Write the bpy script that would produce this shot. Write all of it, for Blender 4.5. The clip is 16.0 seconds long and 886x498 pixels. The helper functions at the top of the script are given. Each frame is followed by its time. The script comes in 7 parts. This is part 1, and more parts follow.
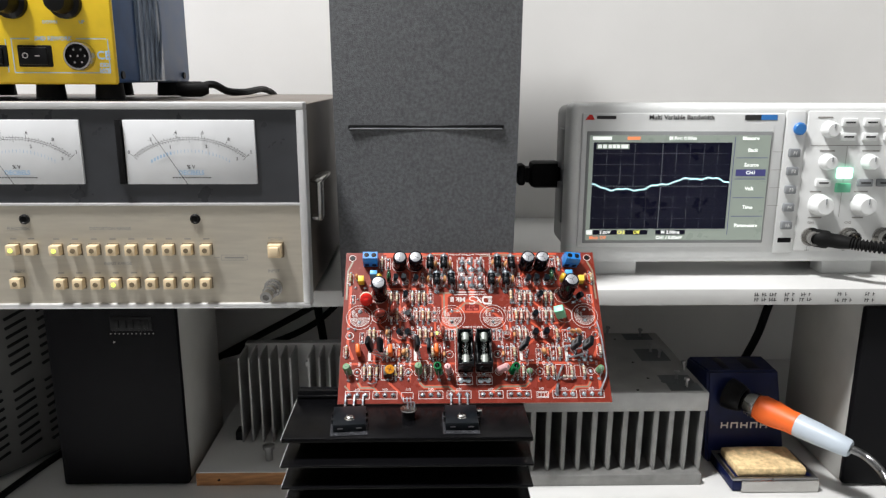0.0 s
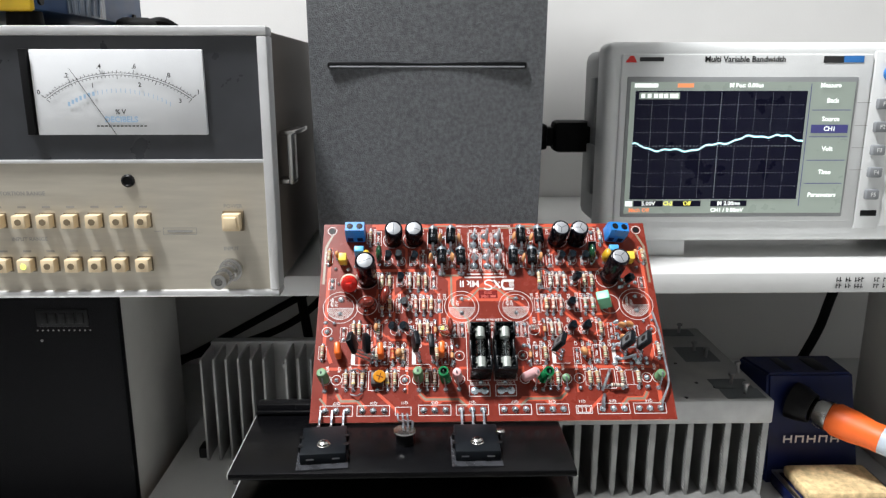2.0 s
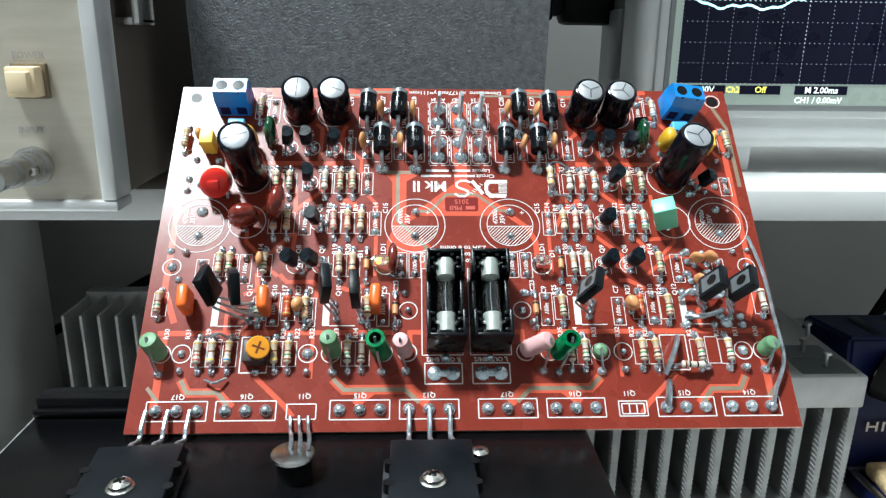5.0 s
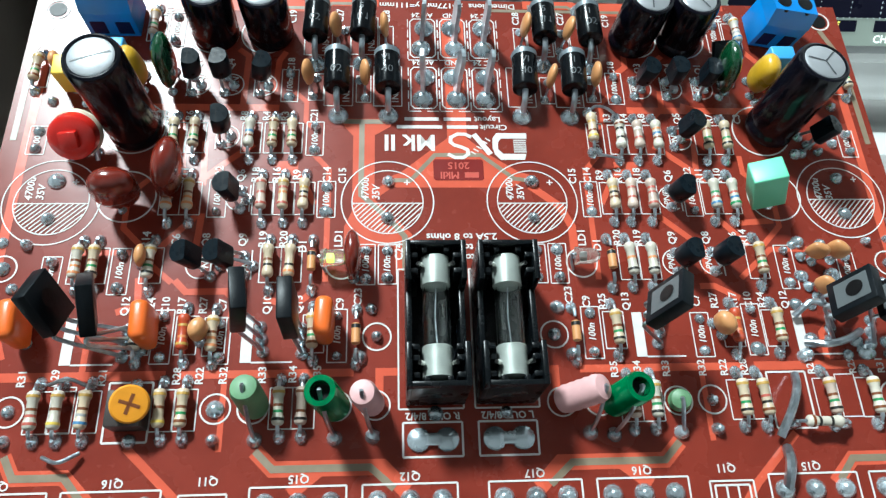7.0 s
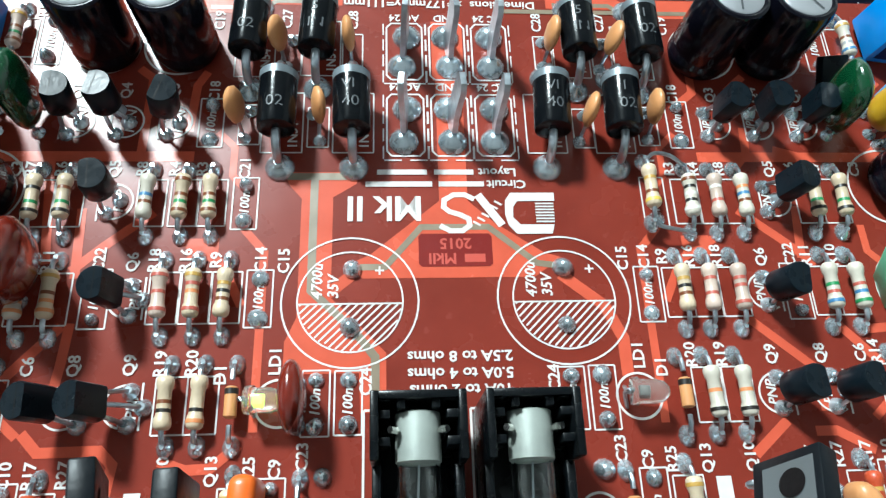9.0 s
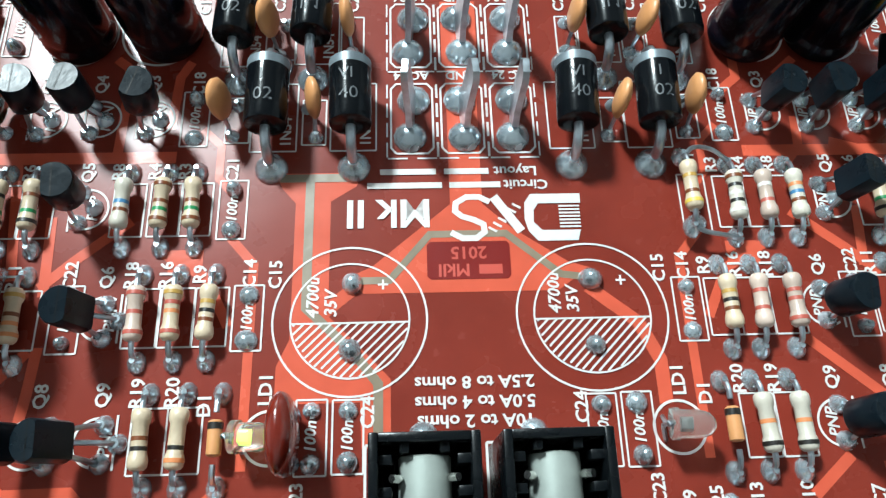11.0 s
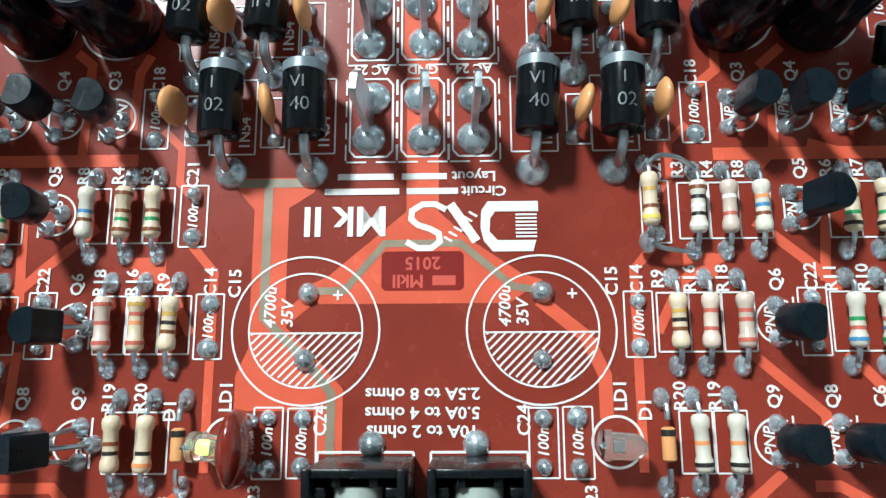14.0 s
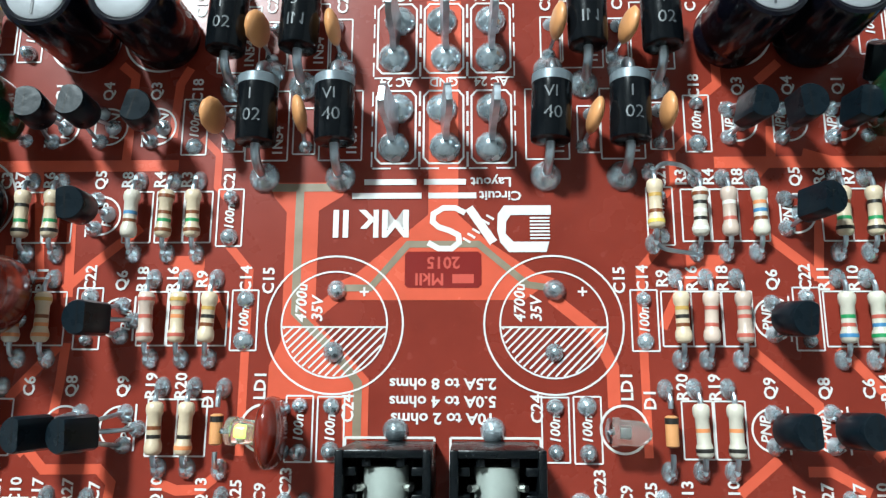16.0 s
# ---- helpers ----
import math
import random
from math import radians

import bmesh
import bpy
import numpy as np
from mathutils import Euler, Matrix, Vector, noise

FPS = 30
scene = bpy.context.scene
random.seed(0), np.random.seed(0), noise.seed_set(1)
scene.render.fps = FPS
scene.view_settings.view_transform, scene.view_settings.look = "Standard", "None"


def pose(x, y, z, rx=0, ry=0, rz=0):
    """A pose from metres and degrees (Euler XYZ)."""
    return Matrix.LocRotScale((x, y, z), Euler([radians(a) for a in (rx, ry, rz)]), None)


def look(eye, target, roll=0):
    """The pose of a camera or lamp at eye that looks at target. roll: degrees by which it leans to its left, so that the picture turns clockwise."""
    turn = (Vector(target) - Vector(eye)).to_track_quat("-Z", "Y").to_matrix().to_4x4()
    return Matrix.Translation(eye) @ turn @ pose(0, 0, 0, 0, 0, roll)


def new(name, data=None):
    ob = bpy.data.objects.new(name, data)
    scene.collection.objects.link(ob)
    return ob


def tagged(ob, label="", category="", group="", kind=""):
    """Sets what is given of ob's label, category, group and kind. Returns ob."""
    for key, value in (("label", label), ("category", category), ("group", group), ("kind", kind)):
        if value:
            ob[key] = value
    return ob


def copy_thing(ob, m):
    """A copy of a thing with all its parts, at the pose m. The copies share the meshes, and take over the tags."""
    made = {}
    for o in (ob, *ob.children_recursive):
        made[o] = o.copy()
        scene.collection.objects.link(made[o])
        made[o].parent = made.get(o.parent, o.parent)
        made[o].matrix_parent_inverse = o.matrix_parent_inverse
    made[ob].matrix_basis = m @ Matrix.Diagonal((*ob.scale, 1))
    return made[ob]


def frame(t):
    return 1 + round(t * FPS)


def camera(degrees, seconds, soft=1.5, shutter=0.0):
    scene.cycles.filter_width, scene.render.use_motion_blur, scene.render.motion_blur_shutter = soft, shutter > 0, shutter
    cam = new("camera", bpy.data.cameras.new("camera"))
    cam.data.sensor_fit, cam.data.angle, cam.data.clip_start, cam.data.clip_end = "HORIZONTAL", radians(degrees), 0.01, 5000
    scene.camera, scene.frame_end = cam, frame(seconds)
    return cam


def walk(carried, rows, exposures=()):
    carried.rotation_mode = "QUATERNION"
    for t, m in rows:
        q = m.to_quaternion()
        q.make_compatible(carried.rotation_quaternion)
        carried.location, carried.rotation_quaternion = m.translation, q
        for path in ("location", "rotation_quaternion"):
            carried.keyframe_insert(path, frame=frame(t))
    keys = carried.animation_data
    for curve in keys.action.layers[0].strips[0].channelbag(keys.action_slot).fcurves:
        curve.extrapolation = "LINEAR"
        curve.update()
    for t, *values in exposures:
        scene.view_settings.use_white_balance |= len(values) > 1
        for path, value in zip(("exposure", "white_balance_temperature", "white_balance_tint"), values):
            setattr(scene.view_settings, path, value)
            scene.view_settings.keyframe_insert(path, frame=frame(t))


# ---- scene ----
cam = camera(62.79, 16.0, soft=1.3)
PATH = [
    (0, -0.0309, -0.4309, 0.3534, 76.74, -0.14, -1.27),
    (0.5, -0.0316, -0.4082, 0.3419, 76.45, -0.10, -1.20),
    (1, -0.0338, -0.3719, 0.3271, 76.29, -0.06, -1.57),
    (1.5, -0.0341, -0.3398, 0.3168, 76.45, -0.14, -1.93),
    (2, -0.0320, -0.3188, 0.3112, 76.57, 0.00, -1.31),
    (2.5, -0.0273, -0.2948, 0.3019, 76.63, 0.00, -1.33),
    (3, -0.0240, -0.2672, 0.2860, 76.07, -0.27, -1.12),
    (3.5, -0.0192, -0.2381, 0.2744, 74.95, -0.46, -0.60),
    (4, -0.0148, -0.2132, 0.2679, 74.02, -0.44, -1.02),
    (6.5, -0.0147, -0.1098, 0.2286, 72.04, -1.07, -3.49),
    (7, -0.0128, -0.0948, 0.2315, 70.99, -0.97, -3.72),
    (7.5, -0.0082, -0.0777, 0.2279, 70.75, -0.87, -4.78),
    (8, -0.0115, -0.0695, 0.2321, 70.41, -0.49, -4.81),
    (8.5, -0.0101, -0.0565, 0.2338, 69.97, -0.81, -4.25),
    (11, -0.0066, -0.0341, 0.2327, 68.41, 0.08, -2.54),
    (11.5, -0.0066, -0.0342, 0.2325, 67.28, 0.48, -1.81),
    (12, -0.0063, -0.0346, 0.2392, 63.84, 0.63, -0.46),
    (12.5, -0.0016, -0.0378, 0.2513, 60.53, 1.12, 0.93),
    (13, -0.0002, -0.0404, 0.2553, 59.97, 0.49, 1.41),
    (13.5, 0.0028, -0.0391, 0.2576, 58.82, 0.89, 1.38),
    (14, 0.0047, -0.0272, 0.2485, 57.92, 1.17, 0.95),
    (14.5, 0.0038, -0.0174, 0.2461, 57.52, 1.04, 0.75),
    (15, 0.0041, -0.0136, 0.2441, 57.59, 0.99, 0.87),
    (15.5, 0.0018, -0.0232, 0.2493, 57.07, 0.75, 1.13),
    (16, 0.0028, -0.0331, 0.2516, 58.28, 1.01, 1.37),
]
walk(cam, [(t, pose(x, y, z, rx, ry, rz)) for t, x, y, z, rx, ry, rz in PATH], exposures=[(0.0, 0.0, 6500, 10), (2.0, 0.16, 6350, 9), (3.5, 0.55, 6050, 4), (4.2, 0.50, 6000, 2), (6.3, 0.10, 5750, -5), (8.5, 0.20, 5750, -6), (11.0, 0.12, 5750, -6), (16.0, 0.13, 5750, -6)])

# ---- light: one ceiling lamp over the bench, and a dim room ----
LAMP_AT, LAMP_W, LAMP_SIZE = (-0.64, -0.23, 1.85), 61.5, 0.26
lamp_data = bpy.data.lights.new("ceiling_lamp", "AREA")
lamp_data.shape, lamp_data.size, lamp_data.energy, lamp_data.color = "DISK", LAMP_SIZE, LAMP_W, (0.99, 0.985, 0.985)
lamp = new("ceiling_lamp_light", lamp_data)
lamp.matrix_world = look(LAMP_AT, (-0.05, 0.05, 0.2))
world = bpy.data.worlds.new("world")
world.use_nodes = True
world.node_tree.nodes["Background"].inputs[0].default_value = (0.9, 0.95, 1.0, 1)
world.node_tree.nodes["Background"].inputs[1].default_value = 0.004
scene.world = world


# ---- materials ----
def surf(name, base, rough=0.5, metal=0.0, var=0.12, scale=60.0, bump=0.05, bscale=900.0, emit=0.0, coat=0.0, spots=0.0, rvar=0.1, isl=0.0, stretch=(1, 1, 1), spec=0.5, depth=0.0006):
    m = bpy.data.materials.new(name)
    m.use_nodes = True
    nt = m.node_tree
    N, L = nt.nodes, nt.links
    b = N["Principled BSDF"]
    b.inputs["Metallic"].default_value = metal
    b.inputs["Coat Weight"].default_value = coat
    b.inputs["Specular IOR Level"].default_value = spec
    b.inputs["Coat Roughness"].default_value = 0.08
    tc = N.new("ShaderNodeTexCoord")
    mp = N.new("ShaderNodeMapping")
    mp.inputs["Scale"].default_value = stretch
    L.new(tc.outputs["Object"], mp.inputs["Vector"])
    n1 = N.new("ShaderNodeTexNoise")
    n1.inputs["Scale"].default_value, n1.inputs["Detail"].default_value = scale, 5.0
    L.new(mp.outputs["Vector"], n1.inputs["Vector"])
    n2 = N.new("ShaderNodeTexNoise")
    n2.inputs["Scale"].default_value, n2.inputs["Detail"].default_value = bscale, 3.0
    L.new(mp.outputs["Vector"], n2.inputs["Vector"])
    lo = [max(0.0, c * (1 - var)) for c in base]
    hi = [min(1.0, c * (1 + var)) for c in base]
    ramp = N.new("ShaderNodeMixRGB")
    ramp.inputs[1].default_value, ramp.inputs[2].default_value = (*lo, 1), (*hi, 1)
    mr = N.new("ShaderNodeMapRange")
    mr.inputs[1].default_value, mr.inputs[2].default_value = 0.3, 0.7
    L.new(n1.outputs["Fac"], mr.inputs[0])
    L.new(mr.outputs[0], ramp.inputs[0])
    last = ramp.outputs[0]
    if isl:
        oi = N.new("ShaderNodeObjectInfo")
        hs = N.new("ShaderNodeHueSaturation")
        m2 = N.new("ShaderNodeMapRange")
        m2.inputs[3].default_value, m2.inputs[4].default_value = 1 - isl, 1 + isl
        L.new(oi.outputs["Random"], m2.inputs[0])
        L.new(m2.outputs[0], hs.inputs["Value"])
        L.new(last, hs.inputs["Color"])
        last = hs.outputs[0]
    if spots:
        n3 = N.new("ShaderNodeTexNoise")
        n3.inputs["Scale"].default_value = scale * 6
        L.new(mp.outputs["Vector"], n3.inputs["Vector"])
        m3 = N.new("ShaderNodeMapRange")
        m3.inputs[1].default_value, m3.inputs[2].default_value = 0.66, 0.74
        L.new(n3.outputs["Fac"], m3.inputs[0])
        mul = N.new("ShaderNodeMath")
        mul.operation = "MULTIPLY"
        mul.inputs[1].default_value = spots
        L.new(m3.outputs[0], mul.inputs[0])
        mx = N.new("ShaderNodeMixRGB")
        mx.inputs[2].default_value = (*[min(1, c * 1.6 + 0.06) for c in base], 1)
        L.new(mul.outputs[0], mx.inputs[0])
        L.new(last, mx.inputs[1])
        last = mx.outputs[0]
    L.new(last, b.inputs["Base Color"])
    r = N.new("ShaderNodeMapRange")
    r.inputs[3].default_value, r.inputs[4].default_value = max(0.02, rough - rvar), min(1, rough + rvar)
    L.new(n1.outputs["Fac"], r.inputs[0])
    L.new(r.outputs[0], b.inputs["Roughness"])
    if bump:
        bp = N.new("ShaderNodeBump")
        bp.inputs["Strength"].default_value = bump
        bp.inputs["Distance"].default_value = depth
        L.new(n2.outputs["Fac"], bp.inputs["Height"])
        L.new(bp.outputs[0], b.inputs["Normal"])
    if emit:
        L.new(last, b.inputs["Emission Color"])
        b.inputs["Emission Strength"].default_value = emit
    return m


def glassy(name, color=(1, 1, 1), rough=0.02):
    m = bpy.data.materials.new(name)
    m.use_nodes = True
    b = m.node_tree.nodes["Principled BSDF"]
    b.inputs["Base Color"].default_value = (*color, 1)
    b.inputs["Transmission Weight"].default_value = 1.0
    b.inputs["Roughness"].default_value = rough
    b.inputs["IOR"].default_value = 1.45
    return m


WALL = surf("wall_paint", (0.70, 0.69, 0.67), 0.8, var=0.05, scale=6, bump=0.12, bscale=500)
# grey of the unseen walls and ceiling, set by how much fill they bounce
ROOM = surf("room_bounce_paint", (0.54, 0.545, 0.55), 0.85, var=0.06, scale=4, bump=0.1)
WHITE_LAM = surf("white_laminate", (0.62, 0.62, 0.605), 0.38, var=0.06, scale=15, bump=0.03)
MDF = surf("mdf_edge", (0.42, 0.20, 0.08), 0.7, var=0.25, scale=60, stretch=(1, 1, 6))
FLOOR = surf("floor_tile", (0.35, 0.33, 0.3), 0.4)
GREY_PAINT = surf("grey_paint", (0.46, 0.455, 0.43), 0.5, var=0.08, scale=30)
# grey case paint with the shadow under shelf and meter put into its colour
CASE_SHADED = surf("shaded_grey_paint", (0.078, 0.078, 0.076), 0.5, var=0.12, scale=30)
ALU_PANEL = surf("alu_panel", (0.52, 0.48, 0.40), 0.38, 0.55, var=0.06, scale=40, bump=0.05, stretch=(1, 1, 8))
ALU_TRIM = surf("alu_trim", (0.72, 0.72, 0.72), 0.35, 0.6, var=0.06)
DARK_PANEL = surf("dark_panel", (0.032, 0.034, 0.038), 0.3, var=0.15)
CASE_STEEL = surf("case_steel", (0.15, 0.125, 0.105), 0.4, 0.4, var=0.15, scale=20)
PAPER = surf("dial_paper", (0.70, 0.71, 0.72), 0.6, var=0.03)
INK = surf("black_ink", (0.02, 0.02, 0.02), 0.6)
INK_BLUE = surf("blue_ink", (0.35, 0.50, 0.66), 0.6)
INK_GREY = surf("grey_ink", (0.30, 0.29, 0.27), 0.6)
BUTTON = surf("cream_button", (0.70, 0.56, 0.36), 0.35, var=0.06)
BUTTON_EDGE = surf("button_well", (0.16, 0.12, 0.07), 0.5)
BLACK_PLASTIC = surf("black_plastic", (0.006, 0.006, 0.0065), 0.38, var=0.3, bump=0.1, spec=0.16)
BLACK_RUBBER = surf("black_rubber", (0.006, 0.006, 0.006), 0.6, var=0.3, spec=0.12)
LEATHERETTE = surf("grained_vinyl", (0.098, 0.102, 0.108), 0.36, var=0.3, scale=420, bump=1.0, bscale=1250, rvar=0.08, depth=0.0006)
YELLOW = surf("yellow_paint", (0.85, 0.58, 0.02), 0.38, var=0.06, bump=0.1)
BLUE_PAINT = surf("blue_paint", (0.035, 0.085, 0.20), 0.42, var=0.15, bump=0.15)
BLUE_DARK = surf("dark_blue_plastic", (0.004, 0.008, 0.045), 0.42, var=0.2, spec=0.2)
SCOPE_CASE = surf("scope_plastic", (0.72, 0.73, 0.72), 0.42, var=0.03, bump=0.08)
SCOPE_DARK = surf("scope_side_plastic", (0.30, 0.31, 0.31), 0.45, var=0.05)
SCREEN = surf("lcd_dark", (0.004, 0.004, 0.012), 0.3, var=0.1, emit=0.5, spec=0.15)
SCREEN_BAR = surf("lcd_grey", (0.20, 0.23, 0.20), 0.3, var=0.02, emit=0.75)
SCREEN_TRACE = surf("lcd_cyan", (0.55, 0.90, 0.96), 0.3, var=0.0, emit=1.3)
SCREEN_DOT = surf("lcd_dots", (0.55, 0.60, 0.62), 0.3, var=0.0, emit=0.6)
SCREEN_TEXT = surf("lcd_text", (0.85, 0.88, 0.85), 0.3, var=0.0, emit=0.9)
SCREEN_ORANGE = surf("lcd_orange", (0.8, 0.25, 0.10), 0.3, var=0.0, emit=0.8)
SCREEN_YELLOW = surf("lcd_yellow", (0.9, 0.85, 0.15), 0.3, var=0.0, emit=0.8)
SCREEN_NAVY = surf("lcd_navy", (0.04, 0.04, 0.13), 0.3, var=0.0, emit=0.8)
GREEN_GLOW = surf("lit_green_key", (0.45, 1.0, 0.72), 0.3, var=0.02, emit=2.6)
LED_GLOW = surf("lit_led", (0.65, 0.95, 0.12), 0.3, var=0.05, emit=1.6)
KNOB = surf("knob_plastic", (0.78, 0.79, 0.78), 0.35, var=0.03)
BLUE_KEY = surf("blue_key", (0.04, 0.20, 0.55), 0.35)
GREY_KEY = surf("grey_key", (0.22, 0.23, 0.24), 0.45)
CHROME = surf("nickel_plate", (0.50, 0.49, 0.47), 0.22, 1.0, var=0.1)
STEEL = surf("steel", (0.34, 0.34, 0.34), 0.3, 1.0, var=0.15)
RAW_ALU = surf("raw_aluminium", (0.35, 0.35, 0.34), 0.45, 0.5, var=0.18, scale=35, bump=0.25, bscale=700)
RAW_ALU_LIGHT = surf("cast_aluminium", (0.27, 0.27, 0.26), 0.5, 0.5, var=0.2, scale=60, bump=0.3)
BLACK_ANOD = surf("black_anodised", (0.0025, 0.0025, 0.003), 0.24, 0.0, var=0.35, scale=30, bump=0.04, spec=0.11, stretch=(0.15, 2, 2))
CUT_ALU = surf("sawn_aluminium", (0.5, 0.5, 0.5), 0.45, 0.8, var=0.3, scale=300, bump=0.6)
MICA = surf("mica_pad", (0.09, 0.10, 0.105), 0.4, var=0.1)
GRILLE = surf("speaker_mesh", (0.005, 0.005, 0.006), 0.5, 0.0, var=0.9, scale=1300, bump=0.8, bscale=1300, spec=0.10)
SPONGE = surf("sponge", (0.66, 0.49, 0.26), 0.95, var=0.3, scale=220, bump=1.0, bscale=500)
ORANGE = surf("orange_rubber", (0.85, 0.14, 0.02), 0.5, var=0.06)
HANDLE = surf("pale_blue_grip", (0.46, 0.52, 0.58), 0.4, var=0.04)
TAPE = surf("clear_tape", (0.22, 0.27, 0.35), 0.18, var=0.45, scale=120, bump=0.5, bscale=120, stretch=(1, 3, 0.3))
PCB_RED = surf("solder_mask_red", (0.172, 0.0245, 0.0150), 0.27, var=0.16, scale=90, bump=0.03, bscale=250, spots=0.14, rvar=0.06, spec=0.24)
TRACE_RED = surf("masked_copper", (0.49, 0.082, 0.044), 0.26, var=0.10, scale=200, bump=0.05, bscale=400, rvar=0.05, spec=0.28)
TRACE_GREY = surf("bare_gap", (0.20, 0.155, 0.105), 0.35, var=0.15, scale=300)
PCB_EDGE = surf("pcb_edge", (0.62, 0.42, 0.34), 0.7, var=0.15, scale=200)
SILK = surf("silkscreen_white", (0.60, 0.56, 0.54), 0.55, var=0.08, scale=500, bump=0.1)
SILK_DIM = surf("mask_text", (0.42, 0.05, 0.03), 0.4)
BOX_DARK = surf("mask_dark", (0.16, 0.010, 0.008), 0.25)
SOLDER = surf("solder", (0.50, 0.56, 0.60), 0.25, 0.78, var=0.15, scale=300, bump=0.09, bscale=420, isl=0.25)
LEAD = surf("tinned_lead", (0.42, 0.46, 0.50), 0.32, 0.95, var=0.25, scale=600, bump=0.2, isl=0.2)
BEIGE = surf("resistor_beige", (0.54, 0.43, 0.30), 0.38, var=0.12, scale=500, bump=0.15, isl=0.12)
PINKISH = surf("resistor_pink_beige", (0.52, 0.40, 0.33), 0.38, var=0.1, scale=500, isl=0.12)
PALE = surf("resistor_pale", (0.54, 0.49, 0.41), 0.38, var=0.1, scale=500, isl=0.1)
RED_RES = surf("resistor_red", (0.42, 0.06, 0.02), 0.38, var=0.15, scale=500)
BAND = {k: surf("band_" + k, c, 0.4, var=0.08) for k, c in dict(black=(0.015, 0.012, 0.01), brown=(0.16, 0.045, 0.012), red=(0.40, 0.085, 0.06), orange=(0.60, 0.22, 0.08), yellow=(0.66, 0.48, 0.08), green=(0.03, 0.22, 0.07), blue=(0.06, 0.18, 0.34), white=(0.7, 0.68, 0.62), gold=(0.45, 0.27, 0.06), grey=(0.3, 0.3, 0.3)).items()}
EPOXY = surf("black_epoxy", (0.003, 0.0038, 0.005), 0.17, var=0.2, scale=300, bump=0.03, spec=0.20)
EPOXY_T92 = surf("blue_black_epoxy", (0.0045, 0.0085, 0.0125), 0.30, var=0.2, scale=300, bump=0.05, spec=0.15)
EPOXY_MATT = surf("grey_black_epoxy", (0.0045, 0.006, 0.008), 0.36, var=0.2, scale=300, bump=0.06, spec=0.14)
SLEEVE = surf("black_sleeve", (0.003, 0.003, 0.006), 0.16, var=0.3, scale=200, coat=0.03, spec=0.22)
ALU_TOP = surf("capacitor_can", (0.38, 0.39, 0.41), 0.38, 0.45, var=0.06, scale=300)
SILVER_BAND = surf("silver_band", (0.15, 0.175, 0.195), 0.4, 0.3, var=0.2, scale=300)
MARK = surf("grey_marking", (0.055, 0.06, 0.066), 0.5)
DISC_ORANGE = surf("ceramic_orange", (0.56, 0.26, 0.10), 0.4, var=0.12, scale=300)
FILM_ORANGE = surf("film_orange", (0.72, 0.13, 0.015), 0.35, var=0.08, scale=200, coat=0.2)
FILM_BROWN = surf("film_red_brown", (0.14, 0.013, 0.006), 0.2, var=0.2, scale=150, coat=0.5)
FILM_GREEN = surf("film_dark_green", (0.006, 0.045, 0.016), 0.15, var=0.2, scale=200, coat=0.5)
FILM_YELLOW = surf("film_yellow", (0.62, 0.36, 0.02), 0.3, var=0.2, scale=200, coat=0.3)
FILM_LBLUE = surf("film_light_blue", (0.07, 0.33, 0.65), 0.4, var=0.06)
BOX_GREEN = surf("box_film_mint", (0.17, 0.58, 0.36), 0.4, var=0.05)
BOX_YELLOW = surf("box_film_yellow", (0.80, 0.55, 0.06), 0.4, var=0.05)
TERMINAL = surf("terminal_blue", (0.015, 0.19, 0.55), 0.35, var=0.08, scale=200)
RED_KNOB = surf("red_plastic", (0.60, 0.016, 0.010), 0.25, var=0.08, coat=0.2)
CREAM = surf("cream_plastic", (0.68, 0.58, 0.44), 0.5)
TRIM_ORANGE = surf("trimmer_orange", (0.64, 0.25, 0.01), 0.4, var=0.1, scale=300)
TRIM_BLACK = surf("trimmer_body", (0.03, 0.022, 0.02), 0.5)
GREEN_RES = surf("resistor_green", (0.12, 0.24, 0.12), 0.5, var=0.15, scale=300)
PINK_RES = surf("resistor_pink", (0.62, 0.36, 0.36), 0.55, var=0.1, scale=300)
COIL_GREEN = surf("enamel_green", (0.005, 0.16, 0.05), 0.18, 0.4, var=0.2, scale=400, coat=0.4)
HOLDER = surf("fuse_holder_black", (0.003, 0.004, 0.005), 0.28, var=0.2, scale=200, bump=0.06, spec=0.20)
FUSE_CAP = surf("fuse_cap", (0.34, 0.37, 0.34), 0.42, 0.35, var=0.12, scale=300)
GLASS = glassy("clear_glass")
FUSE_GLASS = glassy("thin_fuse_glass", (0.93, 0.97, 0.95))
FUSE_GLASS.node_tree.nodes["Principled BSDF"].inputs["IOR"].default_value = 1.08
FUSE_GLASS.node_tree.nodes["Principled BSDF"].inputs["Coat Weight"].default_value = 1.0
SHEET = surf("mica_sheet", (0.035, 0.036, 0.04), 0.2, var=0.3, scale=150, bump=0.3, bscale=120)
LED_CLEAR = glassy("led_epoxy", (0.95, 0.97, 0.92), 0.05)
LED_CLEAR.node_tree.nodes["Principled BSDF"].inputs["Transmission Weight"].default_value = 0.92


# ---- mesh helpers ----
def V(*a):
    return Vector(a)


def mesh_of(bm, mats, name="mesh", smooth=None):
    me = bpy.data.meshes.new(name)
    if smooth is not None:
        for f in bm.faces:
            f.smooth = smooth
    bm.to_mesh(me)
    bm.free()
    me.set_sharp_from_angle(angle=radians(42))
    for m in mats if isinstance(mats, (list, tuple)) else [mats]:
        me.materials.append(m)
    return me


def put(name, me, parent=None, at=None, label=""):
    ob = new(name, me)
    if parent is not None:
        ob.parent = parent
    if at is not None:
        ob.matrix_basis = at
    if label:
        ob["label"] = label
    return ob


def part(name, bm, mats, parent, label="", at=None):
    return put(name, mesh_of(bm, mats, name), parent, at, label)


